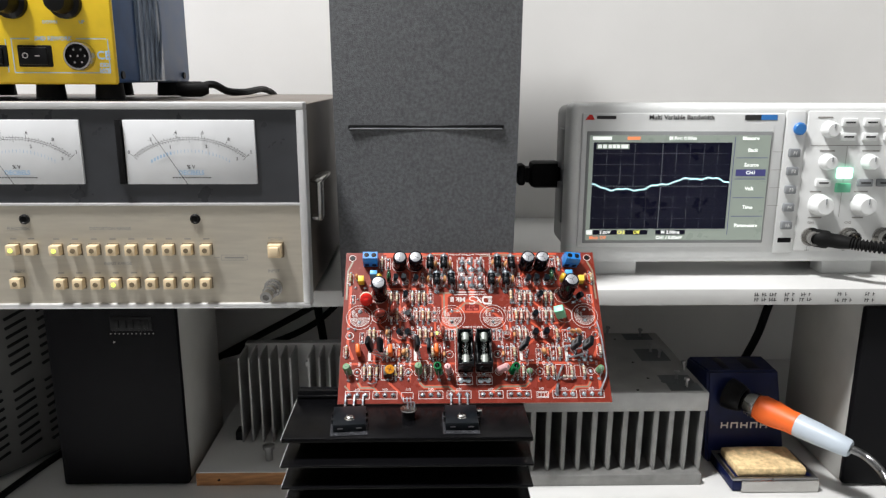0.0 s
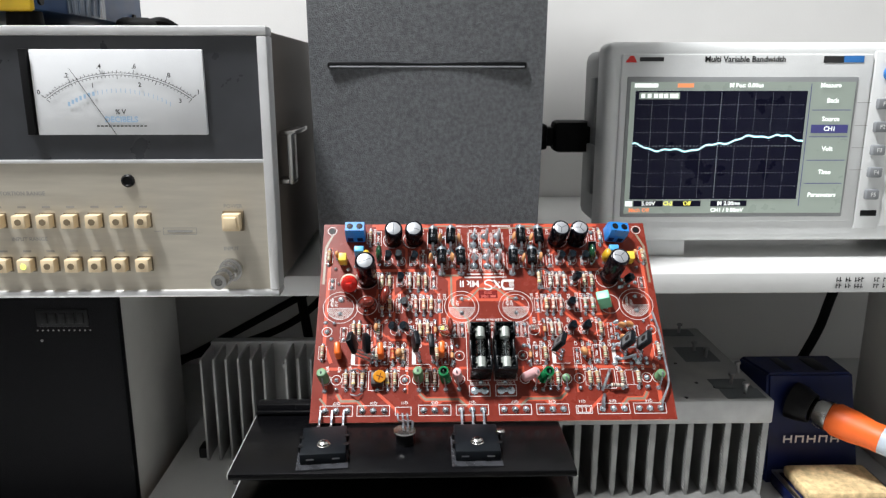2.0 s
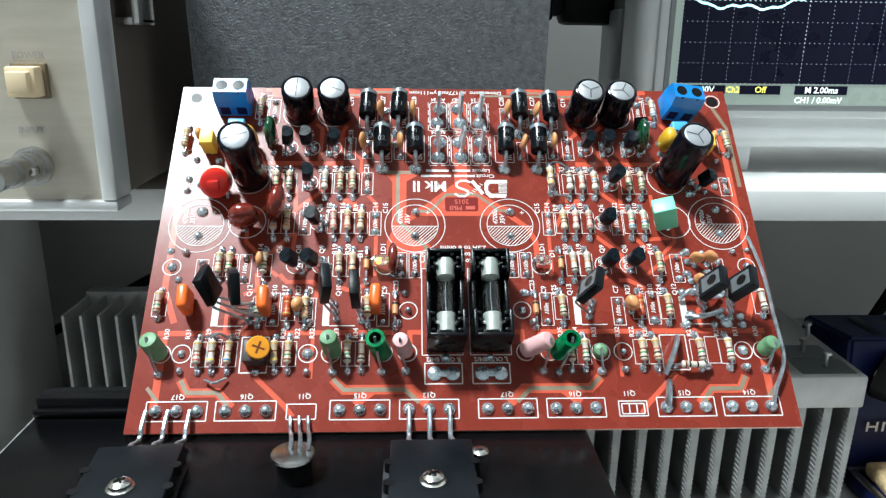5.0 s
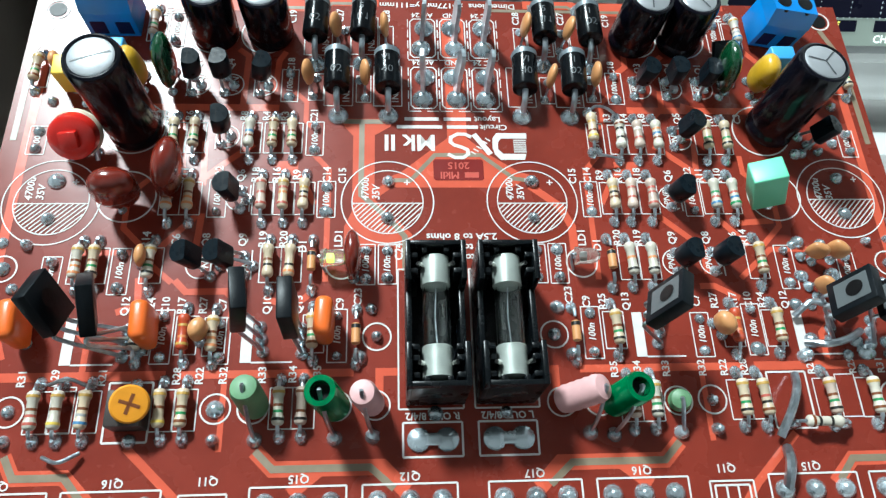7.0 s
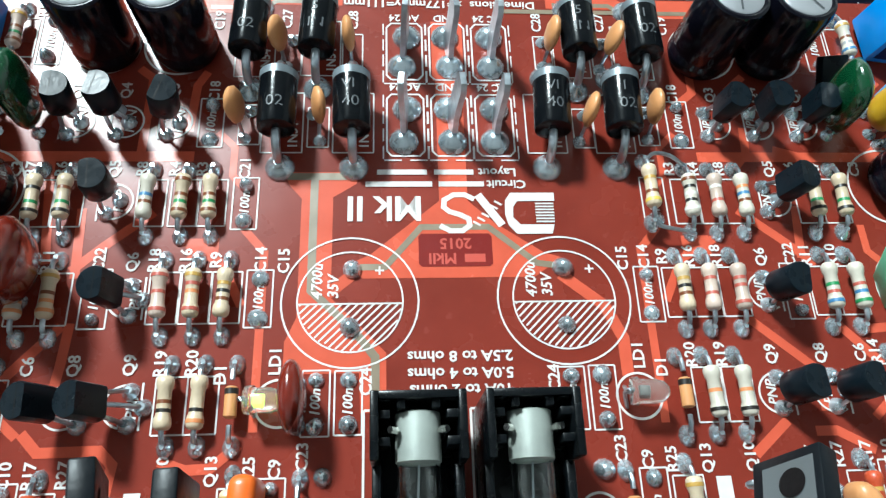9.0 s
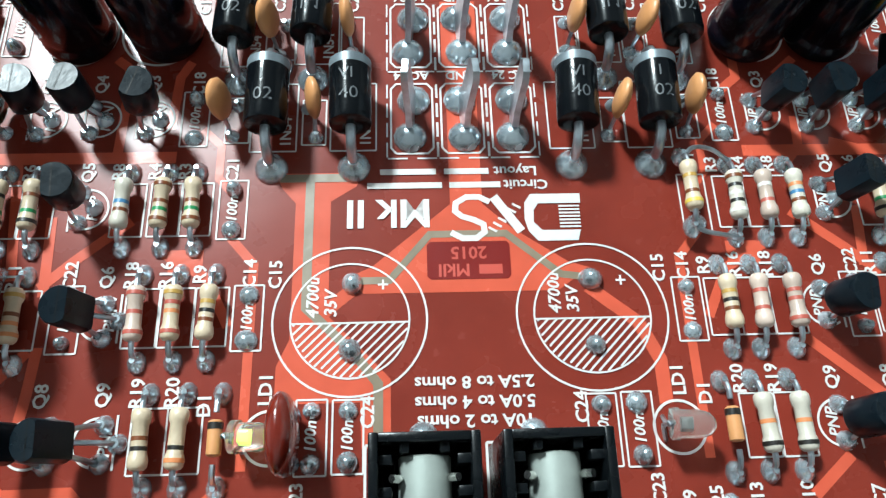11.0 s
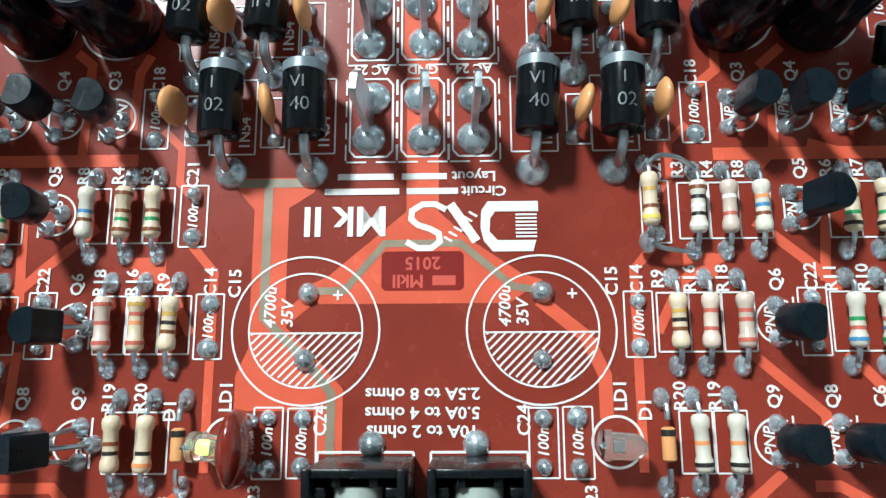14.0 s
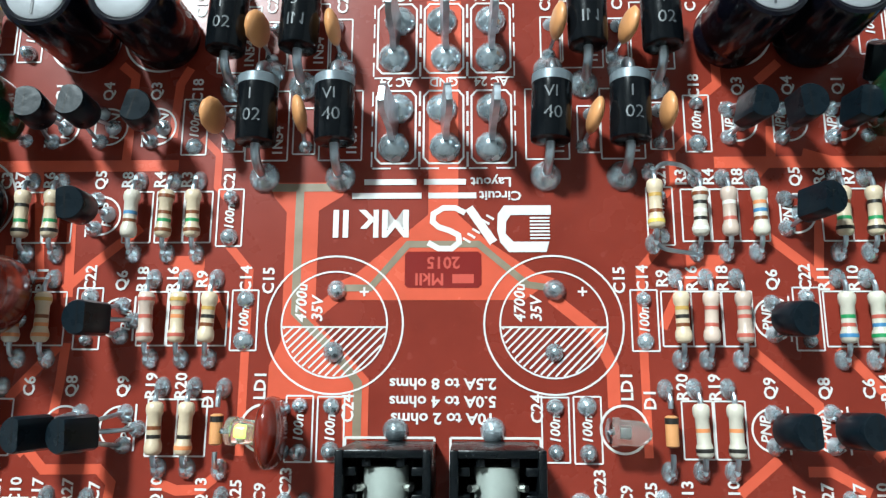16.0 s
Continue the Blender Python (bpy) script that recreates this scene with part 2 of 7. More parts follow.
def thing(name, label, category, at=None, group="", kind=""):
    ob = new(name)
    ob.empty_display_size = 0.02
    if at is not None:
        ob.matrix_basis = at
    return tagged(ob, label, category, group, kind)


def box(bm, x0, x1, y0, y1, z0, z1, bev=0.0, mi=0, seg=2, m=None):
    r = bmesh.ops.create_cube(bm, size=1.0)
    vs = r["verts"]
    for v in vs:
        v.co = V(x0 + (v.co.x + 0.5) * (x1 - x0), y0 + (v.co.y + 0.5) * (y1 - y0), z0 + (v.co.z + 0.5) * (z1 - z0))
    faces = list({f for v in vs for f in v.link_faces})
    for f in faces:
        f.material_index = mi
    if bev > 0:
        es = list({e for v in vs for e in v.link_edges})
        out = bmesh.ops.bevel(bm, geom=es, offset=bev, segments=seg, profile=0.5, affect="EDGES", clamp_overlap=True)
        faces = list({f for v in out["verts"] for f in v.link_faces} | {f for f in faces if f.is_valid})
        for f in faces:
            f.material_index = mi
            f.smooth = len(f.verts) == 4 and f.calc_area() < bev * max(x1 - x0, y1 - y0, z1 - z0) * 1.2
    if m is not None:
        for v in {v for f in faces for v in f.verts}:
            v.co = m @ v.co
    return faces


def quad(bm, pts, mi=0):
    f = bm.faces.new([bm.verts.new(p) for p in pts])
    f.material_index = mi
    return f


def lathe(bm, prof, seg=16, mi=0, m=None, smooth=True, arc=None):
    """prof: (radius, z) pairs from bottom to top; arc(angle, r) may flatten the outline."""
    rings = []
    for r, z in prof:
        ring = []
        for i in range(seg):
            a = 2 * math.pi * i / seg
            p = V(r * math.cos(a), r * math.sin(a), z)
            if arc:
                p = arc(p)
            ring.append(bm.verts.new(m @ p if m is not None else p))
        rings.append(ring)
    for a, b in zip(rings, rings[1:]):
        for i in range(seg):
            f = bm.faces.new((a[i], a[(i + 1) % seg], b[(i + 1) % seg], b[i]))
            f.smooth, f.material_index = smooth, mi
    for ring, rev in ((rings[0], True), (rings[-1], False)):
        f = bm.faces.new(ring[::-1] if rev else ring)
        f.material_index = mi
    return rings


def tube(bm, pts, r, seg=8, mi=0, cap=True):
    pts = [Vector(p) for p in pts]
    rs = r if isinstance(r, (list, tuple)) else [r] * len(pts)
    ref = V(0.31, 0.17, 0.94)
    prev, first = None, None
    for k, p in enumerate(pts):
        d = (pts[min(k + 1, len(pts) - 1)] - pts[max(k - 1, 0)]).normalized()
        if abs(d.dot(ref)) > 0.97:
            ref = V(0.9, 0.3, 0.1)
        a = d.cross(ref).normalized()
        b = d.cross(a)
        ring = [bm.verts.new(p + rs[k] * (math.cos(2 * math.pi * i / seg) * a + math.sin(2 * math.pi * i / seg) * b)) for i in range(seg)]
        if prev:
            for i in range(seg):
                f = bm.faces.new((prev[i], prev[(i + 1) % seg], ring[(i + 1) % seg], ring[i]))
                f.smooth, f.material_index = True, mi
        else:
            first = ring
        prev = ring
    if cap:
        for ring in (first[::-1], prev):
            bm.faces.new(ring).material_index = mi


def curve_pts(pts, n=6):
    """A smooth line through the points."""
    P = [Vector(p) for p in pts]
    P = [2 * P[0] - P[1]] + P + [2 * P[-1] - P[-2]]
    out = []
    for i in range(1, len(P) - 2):
        for k in range(n):
            t = k / n
            a, b, c, d = P[i - 1 : i + 3]
            out.append(0.5 * (2 * b + (c - a) * t + (2 * a - 5 * b + 4 * c - d) * t * t + (3 * b - 3 * c + d - a) * t**3))
    return out + [P[-2]]


def text_into(bm, s, size, m, align="CENTER", mi=0, shear=0.0, wide=1.0, bold=0.022):
    """Adds the letters of s, lying in the plane z = 0 of m."""
    cu = bpy.data.curves.new("letters", "FONT")
    cu.body, cu.size, cu.align_x, cu.align_y, cu.shear, cu.resolution_u, cu.offset = s, size, align, "CENTER", shear, 2, size * bold
    ob = bpy.data.objects.new("letters", cu)
    me = bpy.data.meshes.new_from_object(ob)
    n = len(bm.verts)
    k = len(bm.faces)
    bm.from_mesh(me)
    bm.verts.ensure_lookup_table()
    bm.faces.ensure_lookup_table()
    for v in bm.verts[n:]:
        v.co = m @ V(v.co.x * wide, v.co.y, 0)
    for f in bm.faces[k:]:
        f.material_index = mi
    bpy.data.objects.remove(ob)
    bpy.data.curves.remove(cu)
    bpy.data.meshes.remove(me)


def wall_text(x, y, z):
    """A plane that stands upright and faces the viewer."""
    return pose(x, y, z, 90, 0, 0)


def bar(bm, x, y, z, w, h, mi=0):
    """A flat upright bar centred at x, z, facing the viewer."""
    quad(bm, [(x - w / 2, y, z - h / 2), (x + w / 2, y, z - h / 2), (x + w / 2, y, z + h / 2), (x - w / 2, y, z + h / 2)], mi)


def tilt_to(p0, p1):
    """A pose at p0 whose z axis points to p1."""
    d = Vector(p1) - Vector(p0)
    return Matrix.Translation(p0) @ d.to_track_quat("Z", "Y").to_matrix().to_4x4()


def cyl(bm, p0, p1, r, seg=16, mi=0, bev=0.0):
    h = (Vector(p1) - Vector(p0)).length
    prof = [(r, 0), (r, h)] if not bev else [(r - bev, 0), (r, bev), (r, h - bev), (r - bev, h)]
    lathe(bm, prof, seg, mi, tilt_to(p0, p1))


def ring_flat(bm, cx, cy, z, r0, r1, seg=48, mi=0, a0=0.0, a1=360.0):
    prev = None
    for i in range(seg + 1):
        a = radians(a0 + (a1 - a0) * i / seg)
        c, s = math.cos(a), math.sin(a)
        pair = (bm.verts.new((cx + r0 * c, cy + r0 * s, z)), bm.verts.new((cx + r1 * c, cy + r1 * s, z)))
        if prev:
            bm.faces.new((prev[0], prev[1], pair[1], pair[0])).material_index = mi
        prev = pair


# ---- the room and the bench ----
def slab(name, mats, x0, x1, y0, y1, z0, z1, label, category, bev=0.0):
    bm = bmesh.new()
    box(bm, x0, x1, y0, y1, z0, z1, bev)
    return tagged(part(name, bm, mats, None), label, category, kind="structure")


slab("wall_north", WALL, -1.8, 1.8, 0.46, 0.56, -0.75, 2.0, "off-white painted wall behind the bench", "wall")
# the other walls and the ceiling are unseen, added to bounce the lamp's light
slab("wall_south", ROOM, -1.8, 1.8, -2.3, -2.2, -0.75, 2.0, "unseen plain wall added to bounce lamp light", "wall")
slab("wall_west", ROOM, -1.9, -1.8, -2.3, 0.56, -0.75, 2.0, "unseen plain side wall added to bounce lamp light", "wall")
slab("wall_east", ROOM, 1.8, 1.9, -2.3, 0.56, -0.75, 2.0, "unseen plain side wall added to bounce lamp light", "wall")
slab("ceiling", ROOM, -1.9, 1.9, -2.3, 0.56, 2.0, 2.1, "unseen plain ceiling added to bounce lamp light", "ceiling")
slab("floor", FLOOR, -1.9, 1.9, -2.3, 0.56, -0.85, -0.75, "plain grey floor", "floor")
DOWN = pose(0, 0, -0.006)  # things that stand on the bench
bm = bmesh.new()
box(bm, -0.95, 0.95, -0.18, 0.458, -0.036, -0.006, 0.002)
tagged(part("workbench", bm, WHITE_LAM, None), "white laminate bench top against the wall", "workbench", kind="structure")
bm = bmesh.new()
box(bm, -0.95, 0.95, 0.142, 0.458, 0.1695, 0.1836, 0.001)
shelf = tagged(part("shelf", bm, WHITE_LAM, None), "white laminate shelf board along the wall over the bench", "shelf", kind="structure")
for x in (-0.93, 0.91):
    bm = bmesh.new()
    box(bm, x, x + 0.02, 0.15, 0.455, -0.006, 0.1695, 0.001)
    tagged(part("shelf_support", bm, WHITE_LAM, None), "white upright board carrying the shelf", "shelf support", kind="structure")
for x0 in (-0.95, 0.90):
    bm = bmesh.new()
    box(bm, x0, x0 + 0.05, -0.1, 0.44, -0.75, -0.036, 0.001)
    tagged(part("bench_leg", bm, WHITE_LAM, None), "white panel leg of the bench", "bench leg", kind="structure")
# handwriting on the shelf's front edge: short unreadable strokes
bm = bmesh.new()
rnd = random.Random(4)
for cx, z, n in ((0.2510, 0.1788, 9), (0.2510, 0.1744, 9), (0.2712, 0.1788, 4), (0.2712, 0.1744, 4), (0.2850, 0.1788, 4), (0.2850, 0.1744, 5), (0.3156, 0.1790, 4), (0.3170, 0.1736, 7), (0.3390, 0.1790, 4), (0.3390, 0.1736, 4)):
    for k in range(n):
        x = cx + (k - n / 2) * 0.0021
        if k in (2, 5):
            continue
        bar(bm, x, 0.1415, z, 0.0007, 0.0031, 0)
        bar(bm, x + 0.0007, 0.1415, z + rnd.uniform(-0.001, 0.001), 0.0014, 0.0007, 0)
part("handwriting", bm, INK, shelf, "small black handwritten notes")


# ---- distortion meter with two dials ----
def distortion_meter():
    t = thing("distortion_meter", "silver and black bench meter with two analogue dials on the shelf", "meter")
    X0, X1, Y, Z0, Z1 = -0.56, -0.116, 0.081, 0.1882, 0.3368
    bm = bmesh.new()
    box(bm, X0 + 0.003, X1 - 0.002, Y + 0.006, 0.40, Z0 + 0.003, Z1 - 0.0015, 0.002)
    part("case", bm, CASE_STEEL, t, "brownish grey steel case")
    bm = bmesh.new()
    box(bm, X0, X1, Y, Y + 0.014, Z1 - 0.005, Z1, 0.0012)
    box(bm, X0, X1, Y, Y + 0.014, Z0, Z0 + 0.004, 0.0012)
    box(bm, X1 - 0.0055, X1, Y, Y + 0.014, Z0 + 0.004, Z1 - 0.005, 0.001)
    box(bm, X0, X0 + 0.0055, Y, Y + 0.014, Z0 + 0.004, Z1 - 0.005, 0.001)
    part("front_frame", bm, ALU_TRIM, t, "light aluminium frame")
    bm = bmesh.new()
    box(bm, X0 + 0.0055, X1 - 0.0055, Y + 0.0025, Y + 0.008, 0.2665, Z1 - 0.005, 0)
    part("dial_panel", bm, DARK_PANEL, t, "dark smoked upper panel")
    bm = bmesh.new()
    box(bm, X0 + 0.0055, X1 - 0.0055, Y + 0.0025, Y + 0.008, Z0 + 0.004, 0.2645, 0)
    front = part("control_panel", bm, ALU_PANEL, t, "champagne brushed aluminium control panel")
    bm = bmesh.new()
    box(bm, X0 + 0.0055, X1 - 0.0055, Y + 0.001, Y + 0.008, 0.2645, 0.2665, 0.0005)
    part("trim_strip", bm, ALU_TRIM, t)
    for cx in (-0.1958, -0.3165):
        bm = bmesh.new()
        box(bm, cx - 0.0454, cx + 0.0454, Y + 0.0005, Y + 0.004, 0.2800, 0.3247, 0.0006)
        dial = part("dial", bm, PAPER, t, "white dial with black and blue scales")
        bm = bmesh.new()
        box(bm, cx - 0.0500, cx - 0.0462, Y - 0.0015, Y + 0.004, 0.2800, 0.3250, 0.0005)
        part("dial_edge", bm, BLACK_PLASTIC, dial, "black edge beside the dial")
        y = Y - 0.0002
        bm = bmesh.new()
        cz, R = 0.2622, 0.0585
        for k in range(41):
            a = radians(90 + 42 - 84 * k / 40)
            r1 = R + (0.0026 if k % 8 == 0 else 0.0018 if k % 4 == 0 else 0.0012)
            c, s = math.cos(a), math.sin(a)
            w = 0.00016
            quad(bm, [(cx + R * c - w * s, y, cz + R * s * 0.86 + w * c), (cx + r1 * c - w * s, y, cz + r1 * s * 0.86 + w * c), (cx + r1 * c + w * s, y, cz + r1 * s * 0.86 - w * c), (cx + R * c + w * s, y, cz + R * s * 0.86 - w * c)])
            r2 = R - 0.0012
            r3 = r2 - (0.0024 if k % 10 == 0 else 0.0012)
            quad(bm, [(cx + r2 * c - w * s, y, cz + r2 * s * 0.86 + w * c), (cx + r3 * c - w * s, y, cz + r3 * s * 0.86 + w * c), (cx + r3 * c + w * s, y, cz + r3 * s * 0.86 - w * c), (cx + r2 * c + w * s, y, cz + r2 * s * 0.86 - w * c)])
        for r in (R, R - 0.0012):
            for k in range(40):
                a, b = radians(132 - 2.1 * k), radians(132 - 2.1 * (k + 1))
                quad(bm, [(cx + r * math.cos(a), y, cz + r * math.sin(a) * 0.86), (cx + r * math.cos(b), y, cz + r * math.sin(b) * 0.86), (cx + (r + 0.0003) * math.cos(b), y, cz + (r + 0.0003) * math.sin(b) * 0.86), (cx + (r + 0.0003) * math.cos(a), y, cz + (r + 0.0003) * math.sin(a) * 0.86)])
        for s, k in (("0", 0), (".2", 8), (".4", 16), (".6", 24), (".8", 32), ("1", 40)):
            a = radians(132 - 2.1 * k)
            text_into(bm, s, 0.0034, wall_text(cx + (R + 0.0046) * math.cos(a), y, cz + (R + 0.0046) * math.sin(a) * 0.86))
        for s, k in (("1", 13), ("2", 26), ("3", 38)):
            a = radians(132 - 2.1 * k)
            text_into(bm, s, 0.0032, wall_text(cx + (R - 0.0058) * math.cos(a), y, cz + (R - 0.0058) * math.sin(a) * 0.86))
        text_into(bm, "% V", 0.0036, wall_text(cx, y, 0.2922))
        for k in range(13):
            bar(bm, cx - 0.0126 + 0.0021 * k, y, 0.2848, 0.0015, 0.0007)
        part("dial_scale", bm, INK, dial)
        bm = bmesh.new()
        for k in range(24):
            a = radians(124 - 68 * k / 23)
            r = R - 0.0105
            bar(bm, cx + r * math.cos(a), y, cz + r * math.sin(a) * 0.86, 0.0003 if k > 6 else 0.0012, 0.0022)
        text_into(bm, "DECIBELS", 0.0042, wall_text(cx, y, 0.2882), bold=0.03)
        part("decibel_scale", bm, INK_BLUE, dial, "faded blue decibel scale")
        bm = bmesh.new()
        quad(bm, [(cx - 0.0034, y - 0.0004, 0.2802), (cx - 0.0029, y - 0.0004, 0.2802), (cx - 0.0246, y - 0.0004, 0.3150), (cx - 0.0249, y - 0.0004, 0.3150)])
        part("needle", bm, INK, dial, "thin needle")
    for x in (-0.3171, -0.1965):
        bm = bmesh.new()
        lathe(bm, [(0.0036, 0), (0.0036, 0.0012), (0.0026, 0.002), (0.002, 0.0012)], 20, 0, pose(x, Y + 0.0025, 0.2548, 90))
        part("screw", bm, BLACK_PLASTIC, t)
    led_on = {(-0.327, 0.2331), (-0.2966, 0.2327), (-0.2559, 0.2077)}
    spots = [(-0.327, 0.2331), (-0.3144, 0.2331), (-0.3271, 0.2083)] + [(-0.2966 + 0.01334 * k, 0.2327) for k in range(9)] + [(-0.296 + 0.01306 * k, 0.2076) for k in range(9)]
    spots += [(-0.352 - 0.0133 * k, z) for k in range(6) for z in (0.2331, 0.2083)]
    bm = bmesh.new()
    box(bm, -0.0044, 0.0044, -0.0003, 0.002, -0.0044, 0.0044, 0.0004)
    me_well = mesh_of(bm, BUTTON_EDGE)
    bm = bmesh.new()
    box(bm, -0.0037, 0.0037, -0.006, 0.0, -0.0037, 0.0037, 0.0006)
    me_btn = mesh_of(bm, BUTTON)
    bm = bmesh.new()
    cyl(bm, (0, -0.0064, 0), (0, -0.0055, 0), 0.0018, 12)
    me_off = mesh_of(bm, BUTTON_EDGE)
    bm = bmesh.new()
    cyl(bm, (0, -0.0064, 0), (0, -0.0055, 0), 0.0015, 10)
    me_on = mesh_of(bm, LED_GLOW)
    for x, z in spots:
        b = put("push_button", me_btn, t, pose(x, Y + 0.0025, z))
        put("button_well", me_well, b)
        lit = any(abs(x - a) < 0.001 and abs(z - c) < 0.001 for a, c in led_on)
        put("indicator", me_on if lit else me_off, b, None, "lit yellow-green lamp" if lit else "")
    b = put("power_button", me_btn, t, pose(-0.1401, Y + 0.001, 0.2322) @ Matrix.Diagonal((1.3, 1.0, 1.3, 1)), "larger cream power button")
    put("button_well", me_well, b)
    bm = bmesh.new()
    box(bm, -0.0026, 0.0026, -0.0085, -0.004, -0.0026, 0.0026, 0.0005)
    part("button_cap", bm, BUTTON, b)
    bm = bmesh.new()
    m = pose(-0.1432, Y + 0.0025, 0.2040, 90) @ Matrix.Diagonal((0.78, 0.78, 0.85, 1))
    lathe(bm, [(0.0085, 0), (0.0085, 0.003), (0.0068, 0.003), (0.0068, 0.009), (0.0055, 0.009), (0.0055, 0.016), (0.0062, 0.016), (0.0062, 0.019), (0.0048, 0.019), (0.0048, 0.027), (0.0053, 0.027), (0.0053, 0.032), (0.0028, 0.032), (0.0028, 0.026)], 24, 0, m)
    box(bm, -0.0075, 0.0075, -0.0015, 0.0015, 0.011, 0.014, 0.0005, m=m)
    part("bnc_socket", bm, CHROME, t, "nickel-plated coaxial socket")
    bm = bmesh.new()
    y = Y + 0.0023
    text_into(bm, "POWER", 0.0030, wall_text(-0.1401, y, 0.2403))
    text_into(bm, "INPUT", 0.0030, wall_text(-0.1425, y, 0.2160))
    text_into(bm, "DISTORTION RANGE", 0.0031, wall_text(-0.2575, y, 0.2478))
    text_into(bm, "INPUT RANGE", 0.0031, wall_text(-0.2545, y, 0.2220))
    text_into(bm, "FUNCTION", 0.0031, wall_text(-0.3225, y, 0.2478))
    text_into(bm, "REMOTE", 0.0029, wall_text(-0.3271, y, 0.2165))
    for x, z in spots:
        bar(bm, x, y, z + 0.0075, 0.0045, 0.0011)
    for z in (0.2243, 0.2281):
        bar(bm, -0.1705, y, z, 0.0185, 0.0003)
    for x in (-0.1798, -0.1613):
        bar(bm, x, y, 0.2262, 0.0003, 0.0038)
    bar(bm, -0.1705, y, 0.2262, 0.014, 0.0012)
    bar(bm, -0.183, y, 0.2262, 0.004, 0.0003)
    part("panel_lettering", bm, INK_GREY, front, "worn grey lettering")["kind"] = "stuff"
    bm = bmesh.new()
    box(bm, X1 - 0.002, X1 + 0.0075, Y + 0.030, Y + 0.075, 0.2770, 0.2800, 0.001)
    box(bm, X1 - 0.002, X1 + 0.0075, Y + 0.020, Y + 0.034, 0.2500, 0.2530, 0.001)
    box(bm, X1 + 0.0045, X1 + 0.0075, Y + 0.018, Y + 0.034, 0.2500, 0.2790, 0.0012)
    part("handle_bracket", bm, CHROME, t, "chromed handle bracket on the side")
    for x in (X0 + 0.04, X1 - 0.04):
        for yy in (0.15, 0.36):
            bm = bmesh.new()
            box(bm, x - 0.012, x + 0.012, yy - 0.012, yy + 0.012, 0.1836, Z0 + 0.012, 0.001)
            part("foot", bm, BLACK_RUBBER, t)


distortion_meter()


# ---- yellow and blue rework station on the meter ----
def rework_station():
    t = thing("rework_station", "yellow-fronted blue soldering rework station standing on the meter", "soldering station")
    X0, X1, Y0, Y1, Z0, Z1 = -0.46, -0.2622, 0.13, 0.305, 0.3490, 0.47
    bm = bmesh.new()
    box(bm, X0, X1, Y0 + 0.004, Y1, Z0, Z1, 0.003)
    part("case", bm, BLUE_PAINT, t, "blue painted steel case")
    bm = bmesh.new()
    box(bm, X0 - 0.001, X1 + 0.0006, Y0, Y0 + 0.006, Z0 - 0.001, Z1, 0.002)
    front = part("front_panel", bm, YELLOW, t, "yellow front panel")
    bm = bmesh.new()
    for k in range(5):
        tube(bm, curve_pts([(X1 + 0.0012, 0.180 + 0.010 * k, Z0 + 0.002), (X1 + 0.0025, 0.178 + 0.012 * k, Z0 + 0.05), (X1 + 0.0015, 0.185 + 0.009 * k, Z0 + 0.12)]), 0.0011, 6)
    box(bm, X1 + 0.0001, X1 + 0.0012, 0.176, 0.232, Z0 + 0.001, Z1 - 0.002, 0.0003)
    part("clear_tape", bm, TAPE, t, "wrinkled clear tape on the side")
    for x, z in ((-0.3195, 0.3684), (-0.352, 0.3684)):
        bm = bmesh.new()
        box(bm, x - 0.0125, x + 0.0125, Y0 - 0.001, Y0 + 0.003, z - 0.0078, z + 0.0078, 0.001)
        sw = part("rocker_switch", bm, BLACK_PLASTIC, t, "black rocker switch")
        bm = bmesh.new()
        box(bm, x - 0.0105, x + 0.0095, Y0 - 0.0035, Y0 + 0.002, z - 0.0062, z + 0.0062, 0.001, m=Matrix.Translation((x, Y0, z)) @ pose(0, 0, 0, 0, 0, 6) @ Matrix.Translation((-x, -Y0, -z)))
        part("rocker", bm, BLACK_PLASTIC, sw)
        bm = bmesh.new()
        text_into(bm, "O", 0.006, wall_text(x - 0.005, Y0 - 0.0048, z))
        bar(bm, x + 0.0035, Y0 - 0.0043, z, 0.0035, 0.0006)
        part("switch_marks", bm, SILK, sw)
    bm = bmesh.new()
    m = pose(-0.2860, Y0, 0.3684, 90)
    lathe(bm, [(0.0105, -0.002), (0.0105, 0.006), (0.0098, 0.007), (0.0086, 0.007), (0.0086, 0.003)], 28, 0, m)
    sock = part("round_socket", bm, CHROME, t, "chromed round connector")
    bm = bmesh.new()
    lathe(bm, [(0.0085, 0.0), (0.0085, 0.0042)], 24, 0, m)
    ins = part("insert", bm, BLACK_PLASTIC, sock)
    for k in range(7):
        a = 2 * math.pi * k / 6
        r = 0.0 if k == 6 else 0.0052
        bm = bmesh.new()
        cyl(bm, m @ V(r * math.cos(a), r * math.sin(a), 0.004), m @ V(r * math.cos(a), r * math.sin(a), 0.0058), 0.0008, 8)
        part("pin", bm, CHROME, sock)
    for x in (-0.332, -0.293):
        bm = bmesh.new()
        lathe(bm, [(0.0115, 0), (0.0115, 0.004), (0.0085, 0.006), (0.0075, 0.018), (0.006, 0.019)], 24, 0, pose(x, Y0, 0.406, 90))
        part("knob", bm, BLACK_PLASTIC, t, "black rotary knob")
    bm = bmesh.new()
    y = Y0 - 0.0004
    text_into(bm, "SMD REWORK", 0.0042, wall_text(-0.305, y, 0.3808))
    text_into(bm, "UP", 0.0032, wall_text(-0.283, y, 0.3925))
    text_into(bm, "DOWN", 0.0032, wall_text(-0.306, y, 0.3925))
    text_into(bm, "CE", 0.0085, wall_text(-0.2695, y, 0.3688))
    text_into(bm, "ESD", 0.0038, wall_text(-0.2695, y, 0.3620))
    text_into(bm, "SAFE", 0.0038, wall_text(-0.2695, y, 0.3583))
